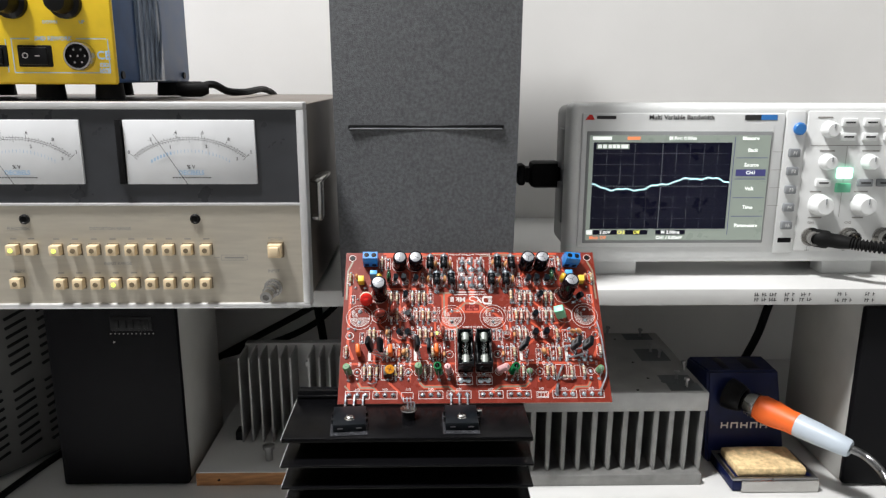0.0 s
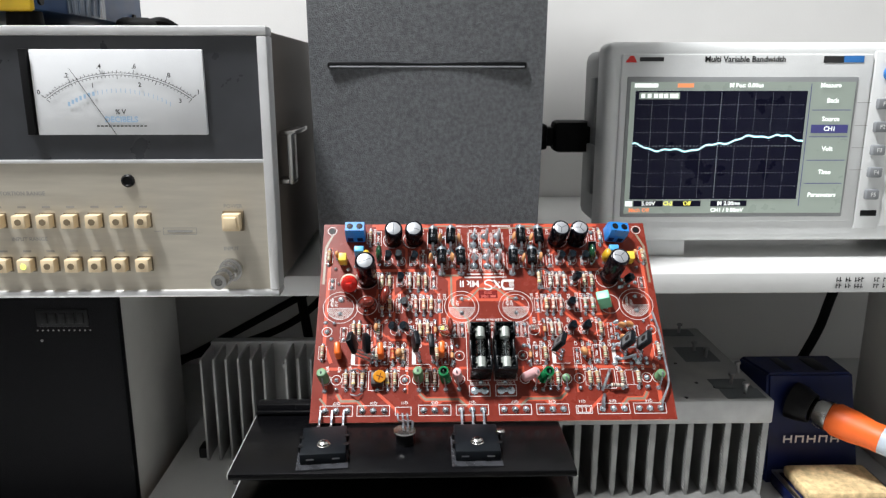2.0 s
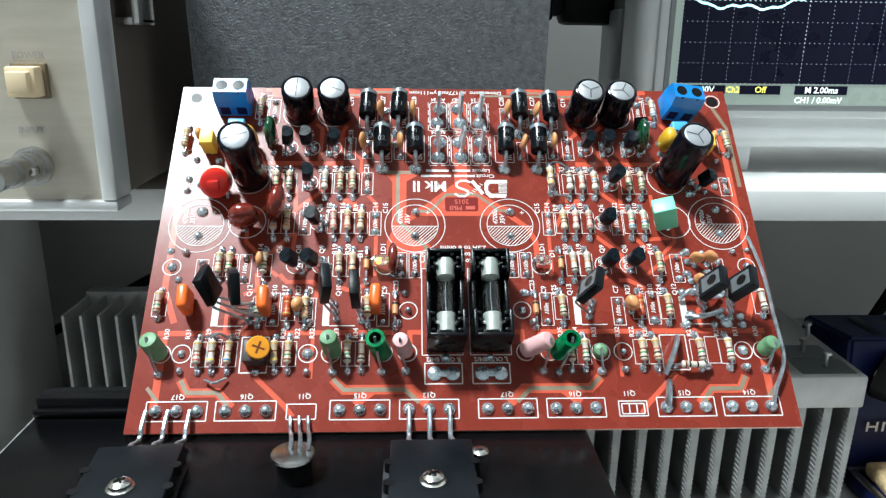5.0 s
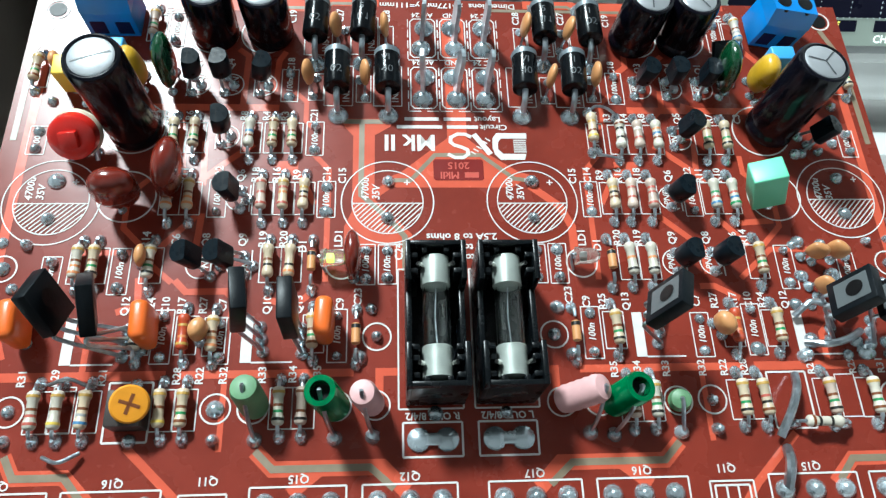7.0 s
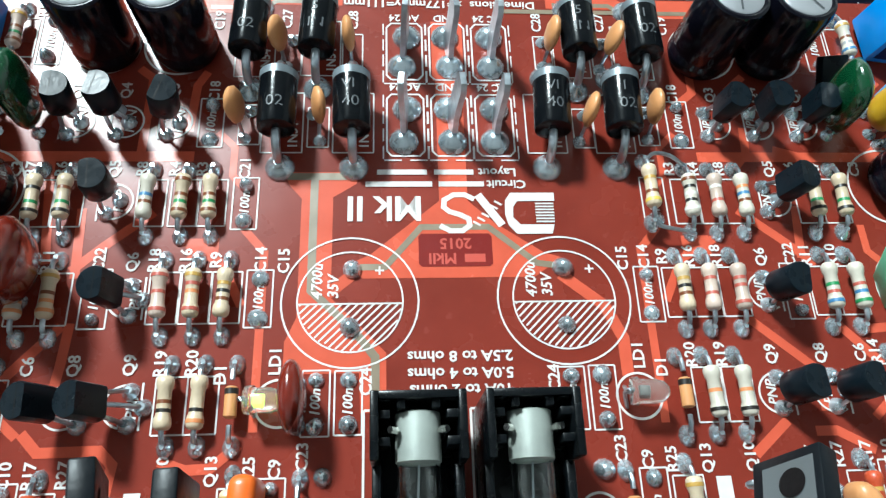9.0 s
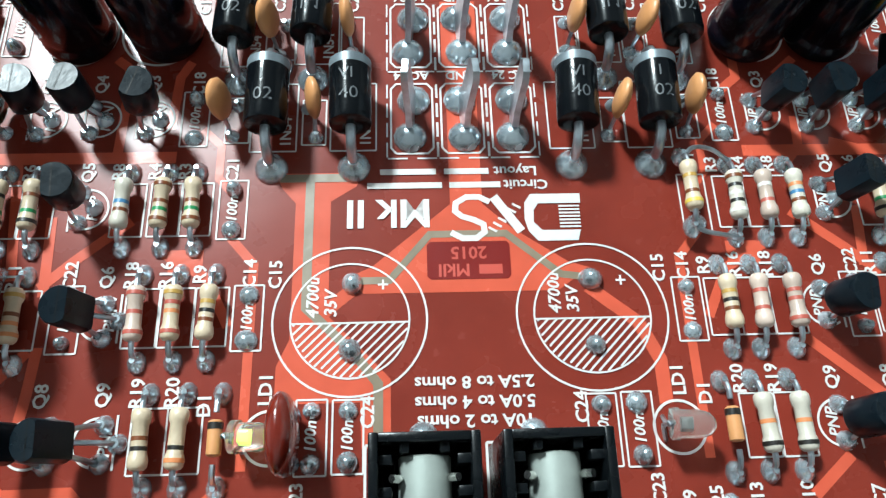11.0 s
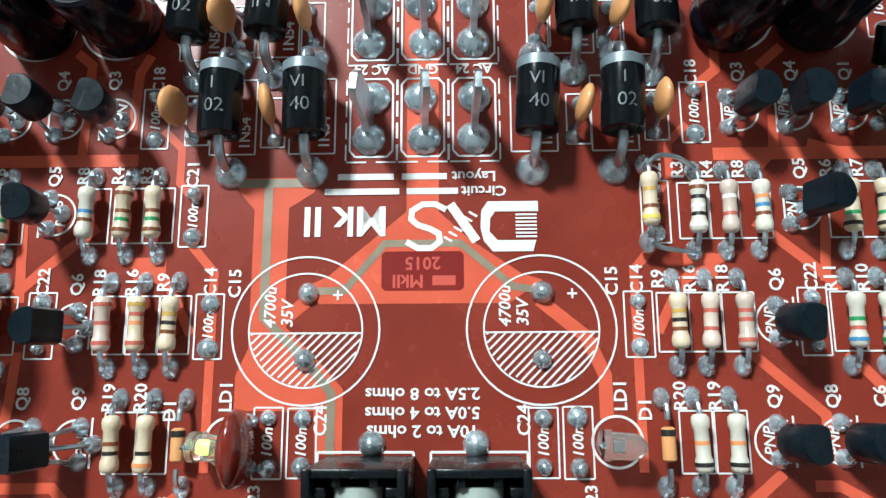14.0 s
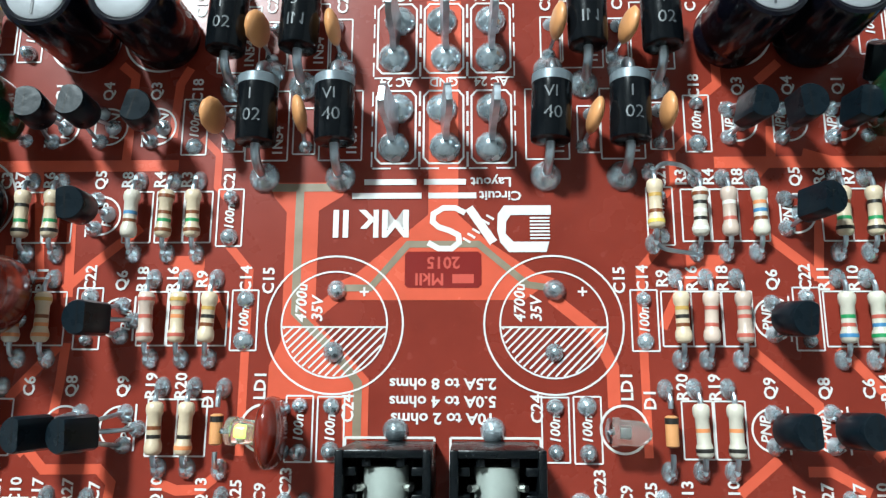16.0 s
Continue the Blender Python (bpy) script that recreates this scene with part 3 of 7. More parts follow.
    for z in (0.3565, 0.3808):
        if z < 0.36:
            bar(bm, -0.3005, y, z, 0.07, 0.0006)
        else:
            bar(bm, -0.3290, y, z, 0.014, 0.0006)
            bar(bm, -0.2775, y, z, 0.022, 0.0006)
    for x in (-0.3355, -0.2655):
        bar(bm, x, y, 0.3686, 0.0006, 0.0240)
    for x in (-0.340,):
        bar(bm, x, y, 0.3686, 0.0006, 0.0240)
    part("panel_lettering", bm, INK_BLUE, front, "pale blue printed legend")
    for yy in (0.142, 0.285):
        bm = bmesh.new()
        cyl(bm, (X1 + 0.0, yy, Z0 + 0.006), (X1 + 0.0015, yy, Z0 + 0.006), 0.003, 12)
        part("screw", bm, BLACK_PLASTIC, t)
    for x in (-0.43, -0.320, -0.275):
        for yy in (0.148, 0.28):
            bm = bmesh.new()
            lathe(bm, [(0.011, 0.3366), (0.0098, 0.349)], 20, 0, pose(x, yy, 0))
            part("foot", bm, BLACK_RUBBER, t, "black rubber foot")


rework_station()
bm = bmesh.new()
lathe(bm, [(0.0045, 0), (0.0065, 0.004), (0.0065, 0.02), (0.004, 0.026)], 16, 0, pose(-0.243, 0.205, 0.3436, 0, 90, 10))
tube(bm, curve_pts([(-0.226, 0.208, 0.3450), (-0.214, 0.212, 0.3475), (-0.205, 0.225, 0.3415), (-0.196, 0.25, 0.3405), (-0.20, 0.36, 0.3405), (-0.20, 0.42, 0.32), (-0.19, 0.44, 0.22)]), 0.0032, 8)
tagged(part("mains_plug_cable", bm, BLACK_RUBBER, None), "black mains cable with strain relief lying on the meter", "cable")


# ---- tall dark cabinet with a slot ----
def tall_speaker():
    t = thing("tall_speaker_cabinet", "tall dark grey cabinet covered in grained vinyl, with a narrow slot", "speaker cabinet")
    bm = bmesh.new()
    prof = []
    for x in [-0.0706 + 0.1412 * k / 16 for k in range(17)]:
        prof.append((x, -0.0035 * (1 - (x / 0.0706) ** 2) + 0.0035))
    rows = []
    for z, w in ((0.1836, 0.953), (0.25, 0.972), (0.33, 0.99), (0.41, 1.0), (0.585, 1.01)):
        rows.append([bm.verts.new((-0.0309 + x * w, 0.1205 + y, z)) for x, y in prof] + [bm.verts.new((-0.0309 + 0.0706 * w, 0.34, z)), bm.verts.new((-0.0309 - 0.0706 * w, 0.34, z))])
    for a, b in zip(rows, rows[1:]):
        n = len(a)
        for i in range(n):
            f = bm.faces.new((a[i], a[(i + 1) % n], b[(i + 1) % n], b[i]))
            f.smooth = i < 16
    bm.faces.new(rows[0][::-1])
    bm.faces.new(rows[-1])
    part("cabinet", bm, LEATHERETTE, t)
    bm = bmesh.new()
    box(bm, -0.0885, 0.0262, 0.1200, 0.125, 0.3157, 0.3168, 0.0004)
    part("slot_lip", bm, GREY_KEY, t, "grey lower lip of the slot")
    bm = bmesh.new()
    box(bm, -0.0900, 0.0277, 0.1203, 0.125, 0.3154, 0.3192, 0.0015)
    part("slot", bm, BLACK_PLASTIC, t, "dark slot")


tall_speaker()


# ---- oscilloscope ----
def oscilloscope():
    t = thing("oscilloscope", "light grey digital oscilloscope with a lit screen standing on the shelf", "oscilloscope", Matrix(((0.982, 0, 0, 0.0018), (0, 1, 0, 0), (0, 0, 0.972, 0.0066), (0, 0, 0, 1))))
    X0, X1, Y, Z0, Z1 = 0.0891, 0.424, 0.180, 0.1965, 0.3360
    bm = bmesh.new()
    box(bm, X0 + 0.004, X1 - 0.004, Y + 0.012, 0.270, Z0 + 0.003, Z1 - 0.004, 0.008, seg=3)
    part("rear_case", bm, SCOPE_DARK, t, "grey rear housing")
    bm = bmesh.new()
    box(bm, X0, X1, Y, Y + 0.03, Z0 - 0.0015, Z1, 0.0065, seg=4)
    body = part("front_bezel", bm, SCOPE_CASE, t, "pale grey front frame")
    bm = bmesh.new()
    box(bm, X0 + 0.0095, 0.2725, Y - 0.0018, Y + 0.01, Z0 + 0.014, Z1 - 0.008, 0.0016)
    part("screen_frame", bm, SCOPE_CASE, t)
    bm = bmesh.new()
    box(bm, 0.1030, 0.2630, Y - 0.0026, Y + 0.01, 0.2140, 0.3128, 0.001)
    part("screen_step", bm, SCOPE_DARK, t)
    bm = bmesh.new()
    box(bm, 0.2735, 0.2905, Y - 0.0012, Y + 0.01, Z0 + 0.008, Z1 - 0.006, 0.001)
    part("key_column", bm, SCOPE_CASE, t)
    bm = bmesh.new()
    box(bm, 0.2925, X1 - 0.006, Y - 0.001, Y + 0.01, Z0 + 0.010, Z1 - 0.006, 0.001)
    panel = part("control_panel", bm, SCOPE_CASE, t)
    # screen
    y = Y - 0.0030
    bm = bmesh.new()
    box(bm, 0.1055, 0.2612, y, Y + 0.005, 0.2170, 0.3092, 0)
    scr = part("screen", bm, SCREEN_BAR, t, "lit screen showing a cyan trace")
    y -= 0.0003
    sx0, sx1, sz0, sz1 = 0.1088, 0.2282, 0.2272, 0.3032
    bm = bmesh.new()
    bar(bm, (sx0 + sx1) / 2, y, (sz0 + sz1) / 2, sx1 - sx0, sz1 - sz0)
    part("graticule", bm, SCREEN, scr, "dark screen field")
    for x, w, z in ((0.1225, 0.021, 0.2242), (0.1500, 0.020, 0.2242), (0.1800, 0.026, 0.2242)):
        bm = bmesh.new()
        bar(bm, x, y, z, w, 0.0042)
        part("readout_box", bm, SCREEN, scr)
    y -= 0.0002
    bm = bmesh.new()
    for i in range(11):
        for k in range(41):
            x, z = sx0 + (sx1 - sx0) * i / 10, sz0 + (sz1 - sz0) * k / 40
            bar(bm, x, y, z, 0.00035, 0.00035 if i != 5 else 0.0008)
    for j in range(9):
        for k in range(51):
            bar(bm, sx0 + (sx1 - sx0) * k / 50, y, sz0 + (sz1 - sz0) * j / 8, 0.00035 if j != 4 else 0.0008, 0.00035)
    part("grid_dots", bm, SCREEN_DOT, scr)
    y -= 0.0002
    bm = bmesh.new()
    prev = None
    zc = (sz0 + sz1) / 2 + 0.0009
    jit = random.Random(5)
    for k in range(161):
        f = k / 160
        zz = zc - 0.0046 * math.sin(2 * math.pi * (f * 0.96)) + 0.0010 * math.sin(29 * f + 1) + 0.0005 * math.sin(77 * f) + 0.002 * f + jit.uniform(-0.0002, 0.0002)
        x = sx0 + (sx1 - sx0) * f
        p = (bm.verts.new((x, y, zz - 0.00055)), bm.verts.new((x, y, zz + 0.00055)))
        if prev:
            bm.faces.new((prev[0], p[0], p[1], prev[1]))
        prev = p
    part("trace", bm, SCREEN_TRACE, scr, "cyan signal trace")
    for s, size, x, z in (("Measure", 0.0042, 0.2435, 0.3068), ("Back", 0.0044, 0.2460, 0.2965), ("Source", 0.0044, 0.2460, 0.2838), ("CH1", 0.0044, 0.2460, 0.2770), ("Volt", 0.0044, 0.2460, 0.2630), ("Time", 0.0044, 0.2460, 0.2465), ("Parameters", 0.0044, 0.2460, 0.2302),
                          ("M Pos: 0.00us", 0.0042, 0.1850, 0.3068), ("5.00V", 0.0042, 0.1225, 0.2242), ("M 2.00ms", 0.0042, 0.1800, 0.2242), ("CH1 / 0.00mV", 0.0040, 0.1790, 0.2194)):
        bm = bmesh.new()
        text_into(bm, s, size, wall_text(x, y, z))
        part("screen_text", bm, SCREEN_TEXT, scr)
    for x, z, w, h in ((0.1085, 0.2242, 0.005, 0.0036), (0.1160, 0.3068, 0.016, 0.0026)):
        bm = bmesh.new()
        bar(bm, x, y, z, w, h)
        part("screen_mark", bm, SCREEN_TEXT, scr)
    bm = bmesh.new()
    bar(bm, 0.1255, y, 0.2998, 0.028, 0.0046)
    box_ = part("frequency_readout", bm, SCREEN_BAR, scr)
    for k, x in enumerate((0.1142, 0.1185, 0.1230, 0.1265, 0.1300, 0.1340, 0.1370)):
        bm = bmesh.new()
        bar(bm, x, y - 0.0001, 0.2998, 0.0026, 0.0028)
        part("readout_digit", bm, SCREEN_TEXT, scr)
    bm = bmesh.new()
    bar(bm, 0.1430, y, 0.3068, 0.011, 0.0026)
    text_into(bm, "Math Off", 0.0040, wall_text(0.1160, y, 0.2194))
    part("screen_warning_text", bm, SCREEN_ORANGE, scr)
    bm = bmesh.new()
    text_into(bm, "Ch2", 0.0040, wall_text(0.1365, y, 0.2242))
    text_into(bm, "Off", 0.0042, wall_text(0.1500, y, 0.2242))
    part("screen_channel_text", bm, SCREEN_YELLOW, scr)
    bm = bmesh.new()
    bar(bm, 0.2460, y + 0.0002, 0.2770, 0.026, 0.0058)
    for z in (0.2900, 0.2715, 0.2550, 0.2385):
        bar(bm, 0.2460, y + 0.0002, z, 0.027, 0.0005)
    bar(bm, 0.2302, y + 0.0002, 0.2650, 0.0005, 0.086)
    part("menu_bars", bm, SCREEN_NAVY, scr)
    # printing above the screen
    yb = Y - 0.0021
    bm = bmesh.new()
    text_into(bm, "Multi Variable Bandwidth", 0.0055, wall_text(0.1832, yb, 0.3243))
    part("front_lettering", bm, INK, body, "black printed lettering")
    for x, w, h in ((0.1190, 0.0165, 0.0028), (0.2442, 0.0140, 0.0045)):
        bm = bmesh.new()
        bar(bm, x, yb, 0.3243, w, h)
        part("printed_mark", bm, INK, body, "black printed mark")
    bm = bmesh.new()
    bar(bm, 0.2582, yb, 0.3245, 0.0140, 0.0045)
    part("series_badge", bm, BLUE_KEY, body, "blue badge")
    bm = bmesh.new()
    quad(bm, [(0.1010, yb, 0.3222), (0.1090, yb, 0.3222), (0.1068, yb, 0.3266), (0.1042, yb, 0.3266)])
    part("maker_mark", bm, RED_KNOB, body, "small dark red mark")
    bm = bmesh.new()
    cyl(bm, (0.2850, Y - 0.0012, 0.3149), (0.2850, Y - 0.005, 0.3149), 0.0054, 24, 0, 0.001)
    part("print_key", bm, BLUE_KEY, t, "round blue key")
    for k, z in enumerate((0.2942, 0.2783, 0.2620, 0.2462, 0.2302)):
        bm = bmesh.new()
        box(bm, 0.2780, 0.2875, Y - 0.0045, Y + 0.002, z - 0.0037, z + 0.0037, 0.0012)
        key = part("menu_key", bm, GREY_KEY, t, "dark grey menu key")
        bm = bmesh.new()
        text_into(bm, "F%d" % (k + 1), 0.004, wall_text(0.2828, Y - 0.0047, z))
        part("key_lettering", bm, SCOPE_CASE, key)
    bm = bmesh.new()
    for k in range(4):
        bar(bm, 0.2690, Y - 0.0020, 0.2950 - 0.0157 * k, 0.009, 0.0003)
    part("menu_line", bm, INK_GREY, body)
    bm = bmesh.new()
    box(bm, 0.2770, 0.2890, Y - 0.0016, Y + 0.003, 0.2140, 0.2185, 0.0006)
    usb = part("usb_socket", bm, BLACK_PLASTIC, t, "black memory stick socket")
    for x, z, r, h in ((0.3112, 0.3145, 0.0068, 0.009), (0.3125, 0.2862, 0.0067, 0.009), (0.3495, 0.2862, 0.0067, 0.009), (0.3865, 0.2862, 0.0067, 0.009), (0.3100, 0.2486, 0.0092, 0.012), (0.3475, 0.2486, 0.0092, 0.012), (0.3850, 0.2486, 0.0092, 0.012)):
        bm = bmesh.new()
        lathe(bm, [(r * 1.05, 0), (r * 1.05, 0.002), (r * 0.95, 0.003), (r * 0.9, h - 0.002), (r * 0.75, h)], 24, 0, pose(x, Y - 0.001, z, 90))
        kn = part("knob", bm, KNOB, t, "pale rotary knob")
        bm = bmesh.new()
        box(bm, x - 0.0003, x + 0.0003, Y - 0.0018 - h, Y - h, z + r * 0.2, z + r * 0.75)
        part("pointer", bm, GREY_KEY, kn)
    for x, z, mt in ((0.3280, 0.3204, KNOB), (0.3469, 0.3205, KNOB), (0.3656, 0.3205, KNOB), (0.3280, 0.3081, KNOB), (0.3469, 0.3081, KNOB), (0.3656, 0.3081, KNOB), (0.3110, 0.2680, KNOB), (0.3480, 0.2680, GREY_KEY), (0.3650, 0.2680, GREY_KEY)):
        bm = bmesh.new()
        box(bm, x - 0.0066, x + 0.0066, Y - 0.0035, Y + 0.002, z - 0.0034, z + 0.0034, 0.0009)
        k = part("key", bm, mt, t)
        bm = bmesh.new()
        bar(bm, x, Y - 0.0037, z, 0.0085, 0.0014)
        part("key_lettering", bm, INK, k)
    for z, hh in ((0.2765, 0.0046), (0.2635, 0.0040)):
        bm = bmesh.new()
        box(bm, 0.3225, 0.3355, Y - 0.0040, Y + 0.002, z - hh, z + hh, 0.001)
        part("lit_key", bm, GREEN_GLOW if z > 0.27 else BOX_GREEN, t, "glowing green channel key")
    bm = bmesh.new()
    yb = Y - 0.0013
    for x, z, w in ((0.3070, 0.3245, 0.013), (0.3120, 0.2958, 0.013), (0.3500, 0.2958, 0.015), (0.3060, 0.2600, 0.010), (0.3460, 0.2600, 0.012), (0.3080, 0.2368, 0.012), (0.3460, 0.2368, 0.010)):
        bar(bm, x, yb, z, w, 0.0013)
    text_into(bm, "CH1", 0.0032, wall_text(0.3050, yb, 0.2322))
    text_into(bm, "CH2", 0.0032, wall_text(0.3380, yb, 0.2322))
    for x in (0.3040, 0.3370):
        bar(bm, x, yb, 0.2070, 0.0042, 0.0004)
        bar(bm, x, yb, 0.2085, 0.0004, 0.004)
    bar(bm, 0.3280, yb, 0.3005, 0.062, 0.0006)
    bar(bm, 0.3290, yb, 0.2685, 0.0004, 0.062)
    part("panel_lettering", bm, INK_GREY, panel)["kind"] = "stuff"
    for x in (0.3060, 0.3395, 0.3700):
        bm = bmesh.new()
        lathe(bm, [(0.0085, 0), (0.0085, 0.002), (0.0063, 0.002), (0.0063, 0.011), (0.0050, 0.011), (0.0050, 0.003)], 22, 0, pose(x, Y - 0.001, 0.2195, 90))
        b = part("bnc_socket", bm, CHROME, t, "nickel-plated input socket")
        bm = bmesh.new()
        cyl(bm, (x, Y - 0.001, 0.2195), (x, Y - 0.009, 0.2195), 0.0016, 8)
        part("centre_pin", bm, BLACK_PLASTIC, b)
    for x0 in (0.1200, 0.3360):
        bm = bmesh.new()
        box(bm, x0 - 0.010, x0 + 0.036, Y + 0.010, Y + 0.03, 0.1821, Z0 + 0.0030, 0.0012)
        part("foot", bm, SCOPE_CASE, t)
        bm = bmesh.new()
        box(bm, x0 - 0.006, x0 + 0.034, Y + 0.066, Y + 0.086, 0.1821, Z0 + 0.0060, 0.0012)
        part("foot", bm, SCOPE_CASE, t)
    bm = bmesh.new()
    for k in range(2):
        box(bm, X0 + 0.0005, X0 + 0.004, Y + 0.035, Y + 0.055, 0.225 + 0.05 * k, 0.262 + 0.05 * k, 0.001)
    part("side_grip", bm, SCOPE_DARK, t)


oscilloscope()
bm = bmesh.new()
lathe(bm, [(0.0068, 0), (0.0078, 0.003), (0.0078, 0.012), (0.0062, 0.014), (0.0062, 0.022), (0.0050, 0.030)], 20, 0, tilt_to((0.3025, 0.176, 0.2199), (0.330, 0.153, 0.2185)))
lead_line = curve_pts([(0.322, 0.160, 0.2190), (0.335, 0.150, 0.2182), (0.36, 0.142, 0.2170), (0.40, 0.142, 0.2160), (0.45, 0.16, 0.21)], 14)
tube(bm, lead_line, 0.0036, 10)
for p, q in zip(lead_line[2:40:2], lead_line[3:41:2]):
    lathe(bm, [(0.0038, -0.0010), (0.0052, -0.0004), (0.0052, 0.0004), (0.0038, 0.0010)], 14, 0, tilt_to(p, q))
tagged(part("probe_lead", bm, BLACK_RUBBER, None), "black coiled probe lead plugged into the oscilloscope", "probe lead")
bm = bmesh.new()
box(bm, 0.0660, 0.0950, 0.238, 0.262, 0.2535, 0.2775, 0.004)
box(bm, 0.0605, 0.0665, 0.243, 0.257, 0.2580, 0.2725, 0.002)
box(bm, 0.0545, 0.0610, 0.241, 0.259, 0.2555, 0.2750, 0.002)
tube(bm, curve_pts([(0.056, 0.25, 0.265), (0.040, 0.252, 0.264), (0.02, 0.36, 0.25), (0.02, 0.42, 0.21)]), 0.0030, 8)
tagged(part("mains_connector", bm, BLACK_RUBBER, None), "black mains connector plugged into the oscilloscope's side", "connector")


# ---- small computer speakers ----
def small_speaker(name, x0, x1, y, label):
    t = thing(name, label, "speaker", pose(0, y, -0.006), "small speakers under the shelf")
    bm = bmesh.new()
    box(bm, x0 + 0.001, x1 - 0.001, 0.008, 0.118, 0.0005, 0.170, 0.003)
    part("cabinet", bm, GREY_PAINT, t, "off-white plastic cabinet")
    bm = bmesh.new()
    box(bm, x0, x1, 0.0, 0.0085, 0.002, 0.170, 0.003)
    grille = part("grille", bm, GRILLE, t, "black perforated front")
    bm = bmesh.new()
    cx = (x0 + x1) / 2 + 0.018
    box(bm, cx - 0.018, cx + 0.018, -0.0012, 0.001, 0.1485, 0.1615, 0.0012)
    for k in range(5):
        box(bm, cx - 0.0145 + 0.0062 * k, cx - 0.0098 + 0.0062 * k, -0.0020, -0.0008, 0.1510, 0.1590, 0.0006)
    part("badge", bm, BLACK_PLASTIC, t, "raised black badge")
    for k in range(11):
        bm = bmesh.new()
        lathe(bm, [(0.0006, 0), (0.0006, 0.0006)], 8, 0, pose(cx - 0.018 + 0.0036 * k, 0.0002, 0.1460, 90))
        part("badge_dot", bm, INK_GREY, grille)
    bm = bmesh.new()
    lathe(bm, [(0.0010, 0), (0.0010, 0.0006)], 10, 0, pose(cx - 0.016, 0.0002, 0.1385, 90))
    part("indicator", bm, INK_GREY, grille)


small_speaker("small_speaker", -0.3570, -0.2450, 0.1622, "black-fronted off-white desktop speaker on the bench under the meter")
small_speaker("small_speaker", 0.3440, 0.4530, 0.1510, "black-fronted off-white desktop speaker on the bench beside the iron stand")


# ---- vented grey cabinet, its paint darkened for the shade it stands in ----
def vented_case():
    t = thing("vented_case", "grey steel case, its colour darkened for shade, with rows of slanted vents beside the speaker", "equipment case", pose(-0.405, 0.197, -0.006, 0, 0, -30))
    bm = bmesh.new()
    box(bm, -0.243, 0.0, -0.20, 0.085, 0.004, 0.166, 0.002)
    part("case", bm, CASE_SHADED, t)
    bm = bmesh.new()
    box(bm, -0.0012, 0.0008, -0.0105, 0.0105, -0.0016, 0.0016, 0.0006, seg=1)
    slot = mesh_of(bm, BLACK_PLASTIC)
    for col in range(8):
        for row in range(16):
            if row != 8:
                put("vent", slot, t, pose(0, -0.176 + 0.030 * col, 0.022 + 0.0086 * row, 14))
    for x in (-0.22, -0.02):
        for y in (-0.18, 0.06):
            bm = bmesh.new()
            lathe(bm, [(0.008, 0), (0.008, 0.005)], 12, 0, pose(x, y, 0))
            part("foot", bm, BLACK_RUBBER, t)


vented_case()


# ---- left heatsink on its board ----
bm = bmesh.new()
box(bm, -0.2395, -0.02, 0.163, 0.40, 0.0, 0.0125, 0.0008)
base = thing("base_board", "white-topped board with a raw brown edge lying on the bench", "board", DOWN)
part("board", bm, MDF, base)
bm = bmesh.new()
box(bm, -0.2390, -0.0205, 0.1636, 0.3995, 0.0122, 0.0134, 0)
part("white_face", bm, WHITE_LAM, base, "white laminate face")
bm = bmesh.new()
cyl(bm, (-0.219, 0.1632, 0.006), (-0.219, 0.1624, 0.006), 0.0012, 10)
part("drill_hole", bm, BLACK_PLASTIC, base)


def left_heatsink():
    t = thing("heatsink", "grey aluminium heatsink with upright fins standing on the base board", "heatsink", DOWN)
    y0, z0, z1 = 0.218, 0.0134, 0.1010
    bm = bmesh.new()
    box(bm, -0.2115, -0.035, 0.252, 0.262, z0, z1 + 0.002, 0.0008)
    part("base_plate", bm, RAW_ALU, t)
    xs = [-0.2100 + 0.0098 * k for k in range(6)] + [-0.1435 + 0.0098 * k for k in range(11)]
    for x in xs:
        bm = bmesh.new()
        box(bm, x - 0.0010, x + 0.0010, y0, 0.2525, z0, z1, 0.0007)
        part("fin", bm, RAW_ALU, t)
    bm = bmesh.new()
    cyl(bm, (-0.1500, 0.2525, 0.082), (-0.1500, 0.2495, 0.082), 0.0028, 12, 0, 0.0006)
    part("screw", bm, STEEL, t)
    bm = bmesh.new()
    box(bm, -0.2185, -0.2095, 0.222, 0.236, z0, z0 + 0.009, 0.001)
    part("black_clip", bm, BLACK_PLASTIC, t)


left_heatsink()
bm = bmesh.new()
lathe(bm, [(0.0035, 0), (0.0035, 0.011), (0.0055, 0.0115), (0.0055, 0.0145), (0.003, 0.016)], 16, 0, pose(-0.178, 0.185, 0.0134))
tagged(part("standoff", bm, STEEL, None, at=DOWN), "steel screw standing on the base board", "screw")


